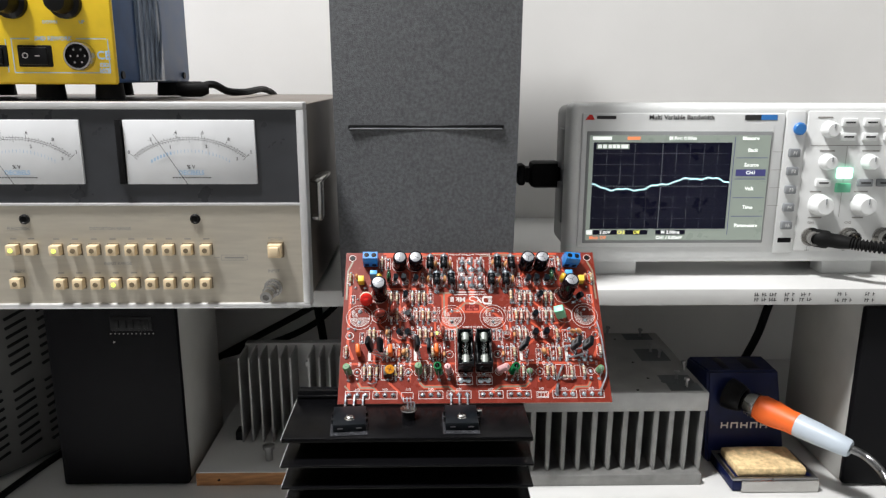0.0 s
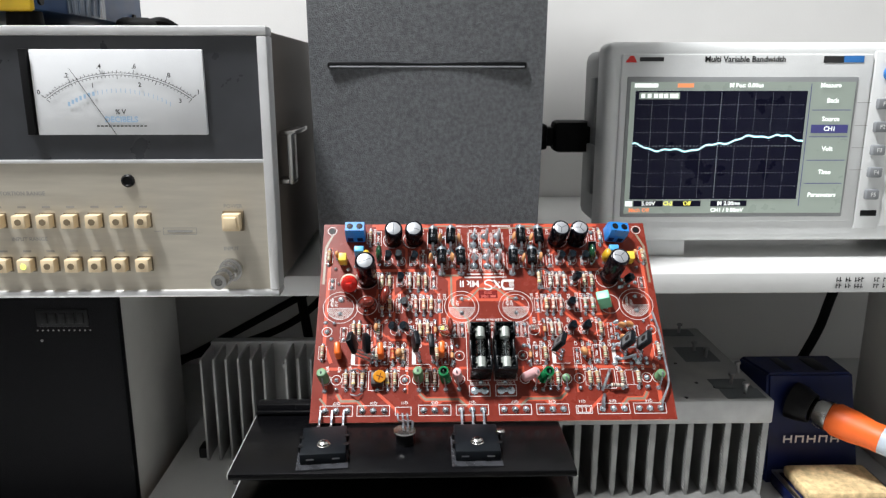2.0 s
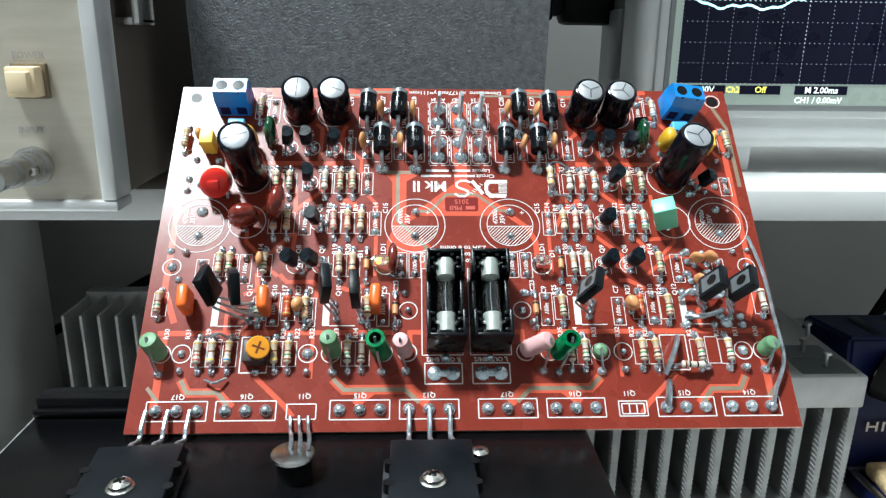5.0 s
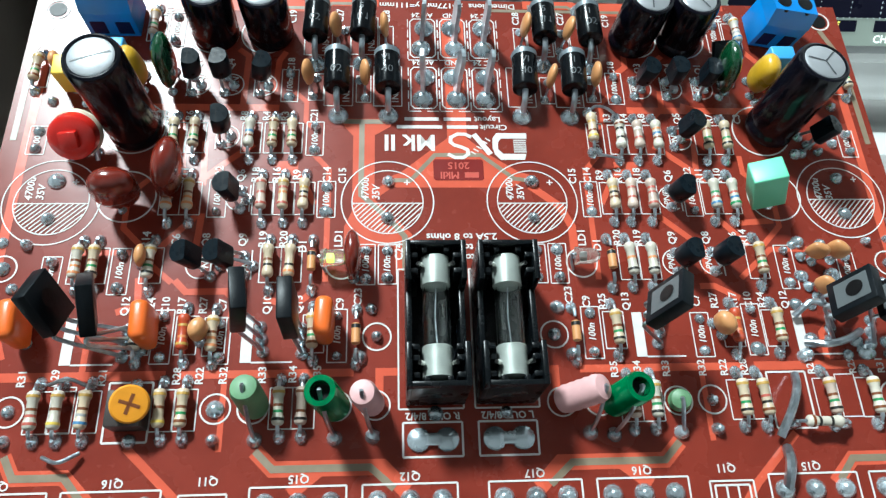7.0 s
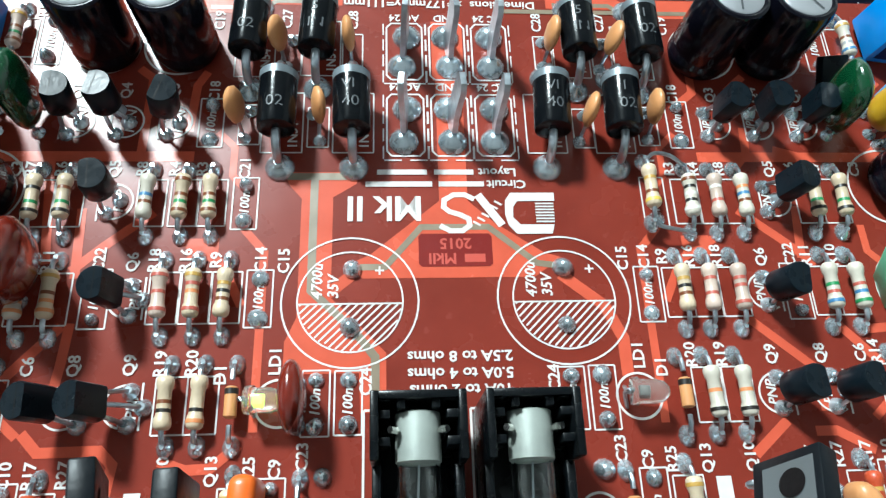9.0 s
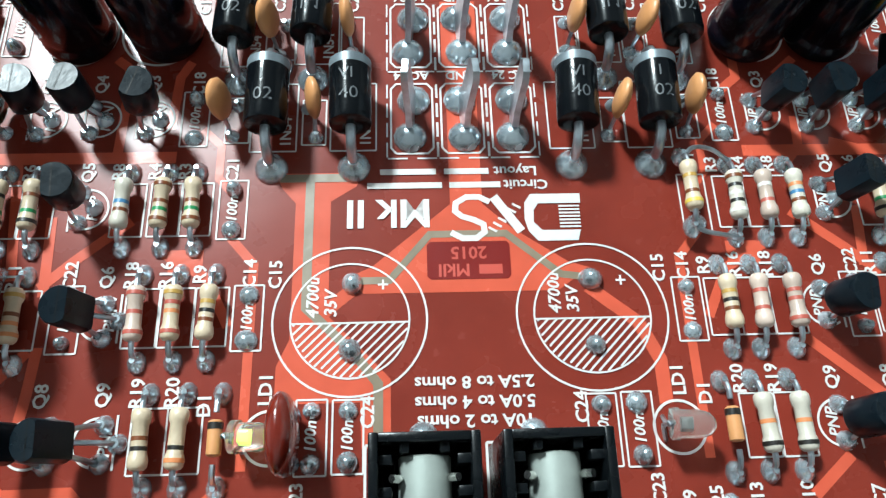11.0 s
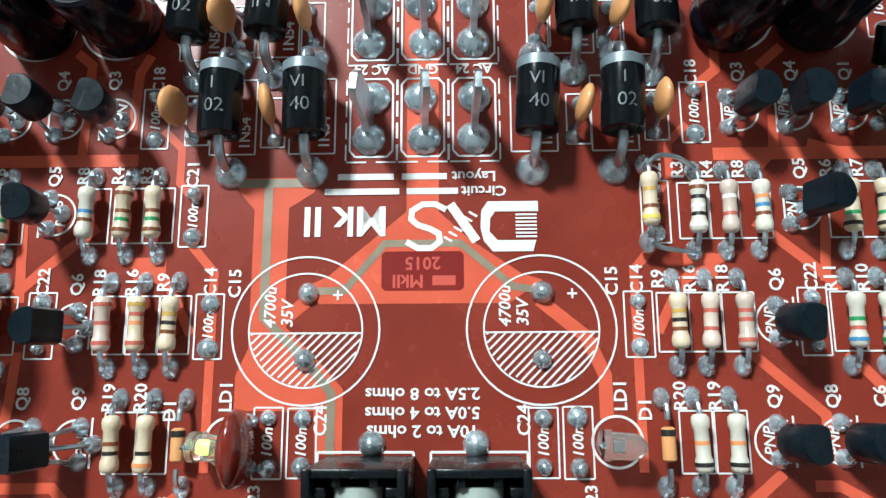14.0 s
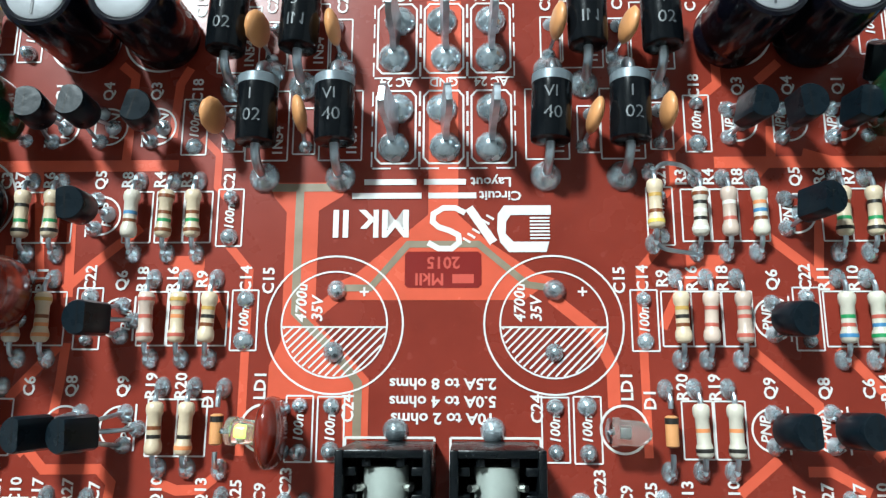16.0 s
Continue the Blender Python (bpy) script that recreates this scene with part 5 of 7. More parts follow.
for u, v in Q92:
    k = 1 if v > 70 else -1
    ring(u, v, 2.6, 0.26, -120 + 90 * (1 - k), 120 + 90 * (1 - k))
    strip(bm, [(u - 1.9 * k, v - 2.9), (u - 1.9 * k, v + 2.9)], 0.26, ZS)
for s in SIDES:
    ring(s * 22.6, 47.4, 2.9, 0.3)
    ring(s * 63.9, 77.1, 6.0, 0.3)
    ring(s * 63.3, 61.6, 5.4, 0.3)
    for u, v in ((36.9, 21.0), (43.1, 21.1), (76.8, 21.2), (83.0, 46.9), (16.2, 21.2), (22.8, 21.2), (82.2, 21.2), (16.0, 33.4)):
        ring(s * u, v, 2.5, 0.3)
    for u, v in ((39.8, 100.8), (50.6, 100.8)):
        ring(s * u, v, 5.1, 0.3)
    outline(s * 57.4 - 3.6, s * 57.4 + 3.6, 15.8, 25.8, 0.35)
    outline(s * 68.2 - 1.8, s * 68.2 + 1.8, 17.6, 25.2)
    for u0 in (1.0, 12.2):
        strip(bm, [(s * u0, 20.4), (s * u0, 46.3)], 0.3, ZS)
    strip(bm, [(s * 1.0, 46.3), (s * 12.2, 46.3)], 0.3, ZS)
    strip(bm, [(s * 1.0, 20.4), (s * 12.2, 20.4)], 0.3, ZS)
    outline(s * 6.45 - 5.05, s * 6.45 + 5.05, 12.4, 18.1, 0.35)
    for u in (10.4, 28.6, 58.2, 76.0):
        outline(s * u - 7.8, s * u + 7.8, 3.1, 8.2, 0.32)
    outline(s * 43.8 - 3.8, s * 43.8 + 3.8, 3.3, 7.3, 0.32)
    for u in (35.2, 65.6):
        poly(bm, [(s * u - 4.5, 29), (s * u - 2.6, 29), (s * u - 2.6, 37.4), (s * u - 4.5, 37.4)], ZS)
        strip(bm, [(s * u - 2.6, 29), (s * u + 4.5, 29)], 0.3, ZS)
    ring(s * 83.8, 106.6, 2.4, 0.35)
part("printed_outline", bm, SILK, pcb, "white printed component outlines")["kind"] = "stuff"

# white legend: lettering
bm = bmesh.new()


def word(s, u, v, size=2.1, turn=90, **kw):
    text_into(bm, s, size * K, pose(u * K, v * K, ZS + 0.00002, 0, 0, turn), **kw)


for s in SIDES:
    for n, u in zip(("R3", "R4", "R8", "R6", "R7"), ROW_A[s]):
        word(n, u - 1.7, 80.0)
    for n, u in zip(("R9", "R16", "R18", "R11", "R10"), ROW_B[s]):
        word(n, u - 1.6, 66.4)
    for n, u in zip(("R20", "R19", "R14"), ROW_C[s]):
        word(n, u - 1.6, 52.6)
    word("D1", s * 27.9 - 1.9, 51.1)
    for n, u in (("Q3", 39.8), ("Q4", 46.5), ("Q1", 53.2), ("C18", 34.0)):
        word(n, s * u, 92.8)
    for n, u, v in (("Q5", 46.4, 80.0), ("Q6", 42.3, 66.2), ("Q9", 40.9, 52.5), ("Q8", 47.6, 52.5), ("C21", 28.8, 80.1), ("C14", 25.8, 66.4), ("C15", 22.8, 66.2), ("C24", 11.9, 49.9), ("LD1", 23.2, 52.7), ("C22", 46.5, 66.5), ("C6", 53.1, 52.5), ("C27", 24.2, 106.1), ("C28", 14.2, 106.0), ("C19", 34.3, 105.7), ("C3", 59.4, 80.0), ("R1", 60.4, 107.0)):
        word(n, s * u, v)
    for n, u in (("Q13", 30.0), ("Q10", 35.6), ("C7", 43.4), ("R27", 46.8), ("R17", 50.6), ("C10", 53.4), ("R24", 56.0), ("Q12", 60.4), ("C9", 22.6), ("R25", 25.6), ("C23", 19.4)):
        word(n, s * u, 39.6 if n != "C23" else 41.0, 2.0)
    for n, u in (("R35", 26.2), ("R34", 30.4), ("R33", 35.6), ("R32", 42.2), ("R22", 46.2), ("R28", 50.0), ("R21", 62.4), ("R29", 70.2), ("R31", 75.6), ("R30", 81.4)):
        word(n, s * u, 26.8, 1.9)
    for u in (14.15, 77.0):
        word("4700u", s * u - 4.2, 63.2, 2.0, shear=0.2)
        word("35V", s * u - 2.1, 62.4, 2.0, shear=0.2)
    for u, a, b in CAPS:
        if u * s > 0:
            word("100n", u, (a + b) / 2, 1.75, shear=0.2)
    for u, v in Q92:
        if u * s > 0:
            word("NPN" if v > 80 else "PNP", u - 0.9 * s, v, 1.8, shear=0.2)
    for u, v in DIODES:
        if u * s > 0:
            word("1N54", u + 1.6, v - 2.4, 1.9)
    for n, u in (("Q16" if s > 0 else "Q15", 28.6), ("Q11", 43.2), ("Q15" if s > 0 else "Q16", 58.2), ("Q14" if s > 0 else "Q17", 76.0), ("Q12" if s < 0 else "Q17", 10.4)):
        word(n, s * u, 9.4, 1.9, 180)
    word("%s OUT 8/4/2" % ("L" if s > 0 else "R"), s * 6.45, 19.2, 1.75, 180, shear=-0.1)
    if s > 0:
        strip(bm, [(40.8, 3.9), (46.8, 3.9)], 0.35, ZS)
        strip(bm, [(40.8, 6.6), (46.8, 6.6)], 0.35, ZS)
        for k in range(4):
            strip(bm, [(40.8 + 2.0 * k, 3.9), (40.8 + 2.0 * k, 6.6)], 0.35, ZS)
    for u in (-6.5, 6.5):
        if u * s > 0:
            for v in (93.8, 106.6):
                word("AC 24", u, v, 1.75, 180)
for v in (93.8, 106.6):
    word("GND", 0, v, 1.75, 180)
word("Dimensions  x=177mm y=111mm", -0.8, 109.4, 1.95, 180, wide=1.12)
word("10A to 2 ohms", 0, 48.7, 1.95, 180, wide=1.1)
word("5.0A to 4 ohms", 0, 50.8, 1.95, 180, wide=1.1)
word("2.5A to 8 ohms", 0, 53.0, 1.95, 180, wide=1.1)
word("Layout", 6.4, 79.5, 1.8, 180, wide=1.1)
word("Circuit", 7.6, 77.6, 1.8, 180, wide=1.1)
word("Mk II", -9.6, 74.0, 5.2, 180)
part("printed_lettering", bm, SILK, pcb, "white printed component numbers")["kind"] = "stuff"
for u0, u1, v in ((-2.6, 3.0, 79.5), (-10.6, -3.6, 79.5), (-2.0, 4.4, 77.6), (-12.2, -2.9, 77.6)):
    bm = bmesh.new()
    strip(bm, [(u0, v), (u1, v)], 0.8, ZS)
    part("printed_bar", bm, SILK, pcb)
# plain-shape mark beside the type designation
bm = bmesh.new()
poly(bm, [(8.0, 76.2), (14.2, 76.2), (14.2, 74.9), (8.9, 74.9), (8.3, 74.0), (8.2, 72.4), (9.2, 71.3), (13.9, 71.3), (13.5, 69.9), (8.6, 69.9), (7.5, 71.2), (7.1, 72.8), (7.2, 75.0)], ZS)
part("printed_mark", bm, SILK, pcb, "white printed bow")
for k in range(7):
    bm = bmesh.new()
    strip(bm, [(11.4, 71.75 + 0.46 * k), (14.0, 71.75 + 0.46 * k)], 0.24, ZS)
    part("printed_stroke", bm, SILK, pcb)
bm = bmesh.new()
strip(bm, [(6.6, 71.2), (3.4, 75.9)], 1.15, ZS)
part("printed_mark", bm, SILK, pcb, "white printed slash")
for k in range(6):
    bm = bmesh.new()
    strip(bm, [(2.6 + 0.62 * k, 71.8 + 0.62 * k), (3.6 + 0.62 * k, 71.2 + 0.62 * k)], 0.3, ZS + 0.00001)
    part("printed_stroke", bm, SILK, pcb)
bm = bmesh.new()
strip(bm, [(2.9, 75.2), (1.6, 75.9), (0.0, 75.9), (-1.3, 75.1), (-1.4, 74.0), (-0.6, 73.3), (0.9, 72.8), (2.0, 72.2), (2.1, 71.2), (1.1, 70.4), (-0.6, 70.4), (-2.0, 71.2)], 0.75, ZS)
part("printed_mark", bm, SILK, pcb, "white printed curve")
bm = bmesh.new()
poly(bm, [(-5.0, 65.6), (-4.6, 65.2), (4.6, 65.2), (5.0, 65.6), (5.0, 69.6), (4.6, 70.0), (-4.6, 70.0), (-5.0, 69.6)], ZG + 0.00001)
blk = part("type_block", bm, BOX_DARK, pcb, "dark red block with faint year")
bm = bmesh.new()
text_into(bm, "2015", 0.0022, pose(0, 0.0686, ZS, 0, 0, 180))
text_into(bm, "MkII", 0.0022, pose(-0.0018, 0.0664, ZS, 0, 0, 180))
bar_ = [(1.2, 66.4), (4.0, 66.4)]
strip(bm, bar_, 1.2, ZS)
part("type_lettering", bm, SILK_DIM, blk)
for s in SIDES:
    bm = bmesh.new()
    lathe(bm, [(0.0018, 0), (0.0018, 0.00014)], 24, 0, at(s * 83.8, 106.6))
    part("mounting_hole", bm, BLACK_PLASTIC, pcb, "dark mounting hole")


# ---- components ----
def drop_mesh(r=1.25, h=1.5, r2=0.45):
    bm = bmesh.new()
    lathe(bm, [(r * K, 0), (r * 0.95 * K, 0.25 * h * K), (r * 0.7 * K, 0.6 * h * K), (r2 * K, 0.9 * h * K), (r2 * 0.5 * K, h * K)], 12)
    return mesh_of(bm, SOLDER, "solder")


DROPS = [drop_mesh(1.15, 1.35), drop_mesh(1.3, 1.1), drop_mesh(1.05, 1.7, 0.5)]
BIG_DROP = drop_mesh(2.2, 1.9, 0.9)
PAD_DROP = drop_mesh(1.75, 1.6, 0.8)


def solder(u, v, parent=None, big=None, scale=1.0):
    me = big or rng.choice(DROPS)
    k = scale * rng.uniform(0.85, 1.15)
    return put("solder_joint", me, parent or pcb, pose(u * K, v * K, 0, 0, 0, rng.uniform(0, 360)) @ Matrix.Diagonal((k * rng.uniform(0.9, 1.1), k, k, 1)))


def lead_mesh(span):
    """One bent lead, from the body's end to its solder drop, along -y."""
    bm = bmesh.new()
    h = span / 2
    tube(bm, [(0, -2.7 * K, 2.1 * K), (0, -(h - 1.3) * K, 2.1 * K), (0, -(h - 0.6) * K, 1.8 * K), (0, -(h - 0.15) * K, 1.0 * K), (0, -h * K, 0.0)], 0.33 * K, 7)
    lathe(bm, [(1.2 * K, 0), (1.1 * K, 0.4 * K), (0.75 * K, 0.9 * K), (0.42 * K, 1.3 * K), (0.34 * K, 1.6 * K)], 10, 1, pose(0, -h * K, 0) @ Matrix.Diagonal((0.9, 1.15, 1, 1)))
    return mesh_of(bm, [LEAD, SOLDER], "lead")


LEADS = {}
BODIES = {}
BANDS = {}
Y_BODY = tilt_to((0, 0, 2.1 * K), (0, 1, 2.1 * K))


def resistor(u, v0, v1, mat, code, name="resistor", label="", lift=0.0, r=1.12):
    span = round(v1 - v0, 1)
    if span not in LEADS:
        LEADS[span] = lead_mesh(span)
    if mat.name not in BODIES:
        bm = bmesh.new()
        L = 3.15
        prof = [(0.35, -L - 0.1), (0.74, -L), (1.0, -L + 0.3), (1.06, -L + 0.8), (1.0, -L + 1.35), (0.85, -L + 1.7), (0.83, L - 1.7), (1.0, L - 1.35), (1.06, L - 0.8), (1.0, L - 0.3), (0.74, L), (0.35, L + 0.1)]
        lathe(bm, [(a * K, b * K) for a, b in prof], 14, 0, Y_BODY)
        BODIES[mat.name] = mesh_of(bm, mat, "resistor_body")
    marks = []
    for (y, rr), c in zip([(-2.3, 1.085), (-1.0, 0.86), (0.05, 0.86), (1.1, 0.86), (2.25, 1.085)], code.split()):
        if c == "-":
            continue
        if (y, c) not in BANDS:
            bm = bmesh.new()
            lathe(bm, [(rr * 0.9 * K, (y - 0.25) * K), (rr * K, (y - 0.23) * K), (rr * K, (y + 0.23) * K), (rr * 0.9 * K, (y + 0.25) * K)], 14, 0, Y_BODY)
            BANDS[(y, c)] = mesh_of(bm, BAND[c], "band")
        marks.append(BANDS[(y, c)])
    m = pose((u + rng.uniform(-0.12, 0.12)) * K, (v0 + v1) / 2 * K, lift * K, 0, 0, rng.uniform(-2.5, 2.5))
    o = put(name, BODIES[mat.name], pcb, m, label)
    for me in marks:
        put("colour_band", me, o)
    put("lead", LEADS[span], o)
    put("lead", LEADS[span], o, pose(0, 0, 0, 0, 0, 180))
    return o


CODES = ["brown green brown - gold", "black green brown - gold", "brown black red - gold", "red red brown - gold", "orange orange brown - gold", "black brown - - brown", "blue grey brown - gold", "yellow - brown - gold", "red blue green - gold"]
SPECIAL = {(-32.9, 69.8): (BEIGE, "brown green brown - -"), (-36.6, 69.8): (BEIGE, "brown green brown - brown"), (-41.0, 69.8): (PALE, "- brown blue - -"), (-51.8, 69.8): (BEIGE, "black green - brown -"), (-55.8, 69.8): (BEIGE, "black green - black -"),
           (33.2, 69.8): (PALE, "white black white black brown"), (36.8, 69.8): (PINKISH, "- red - white -"), (40.6, 69.8): (PALE, "- brown blue orange -"), (51.3, 69.8): (BEIGE, "black green - brown -"), (55.1, 69.8): (BEIGE, "black green - black -"),
           (-30.0, 56.0): (BEIGE, "- brown black gold -"), (-33.9, 56.0): (BEIGE, "red - orange red gold"), (-37.9, 56.0): (PINKISH, "red - red - red"), (29.9, 56.0): (BEIGE, "- brown black gold -"), (33.7, 56.0): (PINKISH, "- red - red -"), (37.6, 56.0): (PINKISH, "red - red red -"),
           (50.4, 56.0): (PALE, "blue red green - -"), (54.2, 56.0): (PALE, "green blue red - -"), (-31.8, 42.4): (BEIGE, "orange black - - -"), (-35.6, 42.4): (BEIGE, "- black brown - -"), (31.7, 42.4): (PALE, "black - orange - -"), (35.7, 42.4): (PALE, "black - orange - -"),
           (49.3, 29.2): (RED_RES, "red orange - gold -"), (-49.3, 29.2): (RED_RES, "gold orange - gold -")}
for u, a, b in RES:
    mat, code = SPECIAL.get((u, a), (rng.choice([BEIGE, BEIGE, PINKISH, PALE]), rng.choice(CODES)))
    resistor(u, a, b, mat, code)
# parallel resistor on a wire loop beside the right-hand group, and one laid across
r_ = resistor(27.2, 71.0, 80.6, BEIGE, "yellow brown - gold -", label="beige resistor bridged by a wire loop", lift=1.6)
r_.matrix_basis = pose(27.0 * K, 75.4 * K, 1.6 * K)
bm = bmesh.new()
tube(bm, curve_pts([V(27.2, 71.2, 2.6) * K, V(28.4, 70.2, 2.6) * K, V(31, 69.8, 2.2) * K, V(33.4, 69.6, 1.2) * K]), 0.3 * K, 7)
tube(bm, curve_pts([V(27.2, 80.2, 2.8) * K, V(28.6, 81.3, 3.0) * K, V(31, 81.2, 2.6) * K, V(33.4, 80.2, 1.4) * K]), 0.3 * K, 7)
part("wire_loop", bm, LEAD, r_, at=pose(-27.2 * K, -75.8 * K, -1.6 * K))
r_ = resistor(61.0, 10.4, 19.6, PALE, "- black - black brown", lift=1.2)
r_.matrix_basis = pose(61.0 * K, 16.4 * K, 0.8 * K, 0, 0, 88)

for u, a, b in CAPS:
    if abs(u + 18.0) < 0.1:
        pass
    solder(u, a, scale=0.95)
    solder(u, b, scale=0.95)
for u, v in BIG:
    solder(u + 0.2, v + 4.8, scale=1.2)
    solder(u, v - 3.2, scale=1.2)


bm = bmesh.new()
DL, DR, DZ = 4.6, 2.62, 5.2
dm = tilt_to((0, 0, DZ * K), (0, 1, DZ * K))
lathe(bm, [((DR - 0.5) * K, (-DL - 0.01) * K), ((DR - 0.1) * K, (-DL + 0.15) * K), (DR * K, (-DL + 0.5) * K), (DR * K, (DL - 1.5) * K)], 28, 0, dm)
ME_DIODE = mesh_of(bm, EPOXY)
bm = bmesh.new()
lathe(bm, [(DR * K, (DL - 1.5) * K), ((DR + 0.02) * K, (DL - 1.5) * K), ((DR + 0.02) * K, (DL - 0.3) * K), ((DR - 0.4) * K, DL * K)], 28, 0, dm)
ME_DBAND = mesh_of(bm, SILVER_BAND)
bm = bmesh.new()
tube(bm, [V(0, -DL, DZ) * K, V(0, -DL - 0.9, DZ) * K, V(0, -DL - 1.9, DZ - 0.6) * K, V(0, -DL - 2.7, DZ - 2.0) * K, V(0, -DL - 3.0, 0.3) * K], 0.62 * K, 9)
lathe(bm, [(2.1 * K, 0), (2.0 * K, 0.4 * K), (1.4 * K, 1.0 * K), (0.85 * K, 1.6 * K), (0.64 * K, 2.0 * K)], 14, 1, pose(0, (-DL - 3.0) * K, 0))
ME_DLEAD = mesh_of(bm, [LEAD, SOLDER])
for k, (u, v) in enumerate(DIODES):
    o = put("power_diode", ME_DIODE, pcb, at(u, v, 0, rng.uniform(-3, 3)), "black power diode with a silver band")
    put("band", ME_DBAND, o)
    put("lead", ME_DLEAD, o)
    put("lead", ME_DLEAD, o, pose(0, 0, 0, 0, 0, 180))
    bm = bmesh.new()
    text_into(bm, ("02", "40", "02", "IN")[k % 4], 0.0024, pose(0, -0.0016, (DZ + DR + 0.02) * K), bold=0.0)
    text_into(bm, ("1", "VI", "1", "5")[k % 4], 0.0022, pose(-0.0003, 0.0012, (DZ + DR + 0.02) * K), bold=0.0)
    for w_ in bm.verts:
        x = w_.co.x
        w_.co.z = DZ * K + math.sqrt(max(0.0, ((DR + 0.03) * K) ** 2 - x * x))
    part("marking", bm, MARK, o)

bm = bmesh.new()
prof = [(0.05, -2.9), (1.4, -2.6), (2.4, -1.6), (2.75, 0), (2.4, 1.6), (1.4, 2.6), (0.05, 2.9)]
lathe(bm, [(a * K, b * K) for a, b in prof], 18, 0, pose(0, 0, 5.2 * K) @ Matrix.Diagonal((0.34, 0.85, 1.0, 1)))
ME_DISC = mesh_of(bm, DISC_ORANGE)
bm = bmesh.new()
tube(bm, [V(0, -1.2, 3.2) * K, V(0, -1.6, 1.5) * K, V(0, -2.3, 0) * K], 0.28 * K, 6)
lathe(bm, [(1.0 * K, 0), (0.8 * K, 0.5 * K), (0.3 * K, 1.2 * K)], 10, 1, pose(0, -2.3 * K, 0))
ME_DISCLEG = mesh_of(bm, [LEAD, SOLDER])
for u, v in DISCS:
    o = put("ceramic_capacitor", ME_DISC, pcb, pose(u * K, v * K, 0, rng.uniform(-6, 6), rng.uniform(-14, 14), rng.uniform(-14, 14)), "small orange ceramic disc capacitor")
    put("lead", ME_DISCLEG, o)
    put("lead", ME_DISCLEG, o, pose(0, 0, 0, 0, 0, 180))

for u in (-6.5, 0, 6.5):
    for v0 in (82.1, 95.1):
        bm = bmesh.new()
        vs = [(-2.6, 0.4), (2.6, 0.4), (2.6, 2.4), (1.9, 4.2), (1.7, 10.4), (0.9, 11.4), (-0.9, 11.4), (-1.7, 10.4), (-1.9, 4.2), (-2.6, 2.4)]
        a = [bm.verts.new((-0.4 * K, y * K, z_ * K)) for y, z_ in vs]
        b = [bm.verts.new((0.4 * K, y * K, z_ * K)) for y, z_ in vs]
        bm.faces.new(a)
        bm.faces.new(b[::-1])
        for i in range(len(vs)):
            j = (i + 1) % len(vs)
            bm.faces.new((a[j], a[i], b[i], b[j]))
        o = part("spade_terminal", bm, LEAD, pcb, "grey tinned spade terminal", at=pose(u * K, (v0 + 5.2) * K, 0, 0, rng.uniform(-6, 6), rng.uniform(-8, 8)))
        put("solder_joint", BIG_DROP, o, pose(0, -2.9 * K, 0))
        put("solder_joint", BIG_DROP, o, pose(0, 2.6 * K, 0))


def dome_arc(p):
    return V(p.x, max(p.y, -1.2 * K), p.z)


bm = bmesh.new()
lathe(bm, [(2.05 * K, 0), (2.15 * K, 0.15 * K), (2.15 * K, 4.4 * K), (2.0 * K, 4.65 * K)], 22, 0, None, True, dome_arc)
for f in bm.faces:
    if f.normal.y < -0.9 or abs(f.normal.z) > 0.7:
        f.smooth = False
ME_T92 = mesh_of(bm, EPOXY_T92)
bm = bmesh.new()
quad(bm, [(-2.0 * K, -0.25 * K, 4.67 * K), (2.0 * K, -0.25 * K, 4.67 * K), (2.0 * K, -0.07 * K, 4.67 * K), (-2.0 * K, -0.07 * K, 4.67 * K)])
ME_T92G = mesh_of(bm, BLACK_PLASTIC)


def to92(foot, body, turn, label="small black half-round transistor"):
    """foot: pad centre; body: where the body's underside stands (mm); turn: bearing of its flat side (0: +u, 90: +v)."""
    z_ = (V(*body) - V(foot[0], foot[1], 0)).normalized()
    y_ = V(-math.cos(radians(turn)), -math.sin(radians(turn)), 0)
    y_ = (y_ - z_ * y_.dot(z_)).normalized()
    x_ = y_.cross(z_)
    m = Matrix((x_, y_, z_)).transposed().to_4x4()
    m.translation = V(*body) * K
    o = put("small_transistor", ME_T92, pcb, m, label)
    put("mould_line", ME_T92G, o)
    mi = m.inverted()
    side = 1 if x_.y >= 0 else -1
    for k in (-1, 0, 1):
        bm = bmesh.new()
        p0 = V(foot[0] + (0 if k else 1.7), foot[1] + 2.0 * k, 0) * K
        p1 = m @ V(side * k * 1.25 * K, 0, 0)
        pts = [p0, p0 + V(0, 0, 1.0) * K, p0.lerp(p1, 0.6) + V(0, 0, 0.6) * K, p1]
        tube(bm, [mi @ p for p in pts], 0.3 * K, 6)
        lathe(bm, [(1.15 * K, 0), (1.0 * K, 0.5 * K), (0.5 * K, 1.2 * K)], 10, 1, mi @ Matrix.Translation(p0))
        part("lead", bm, [LEAD, SOLDER], o)


def lean92(foot, top, turn):
    """A small transistor whose flat end lies at top (mm), leaning away from its foot."""
    d = (V(*top) - V(foot[0], foot[1], 0)).normalized()
    to92(foot, tuple(V(*top) - 4.65 * d), turn)


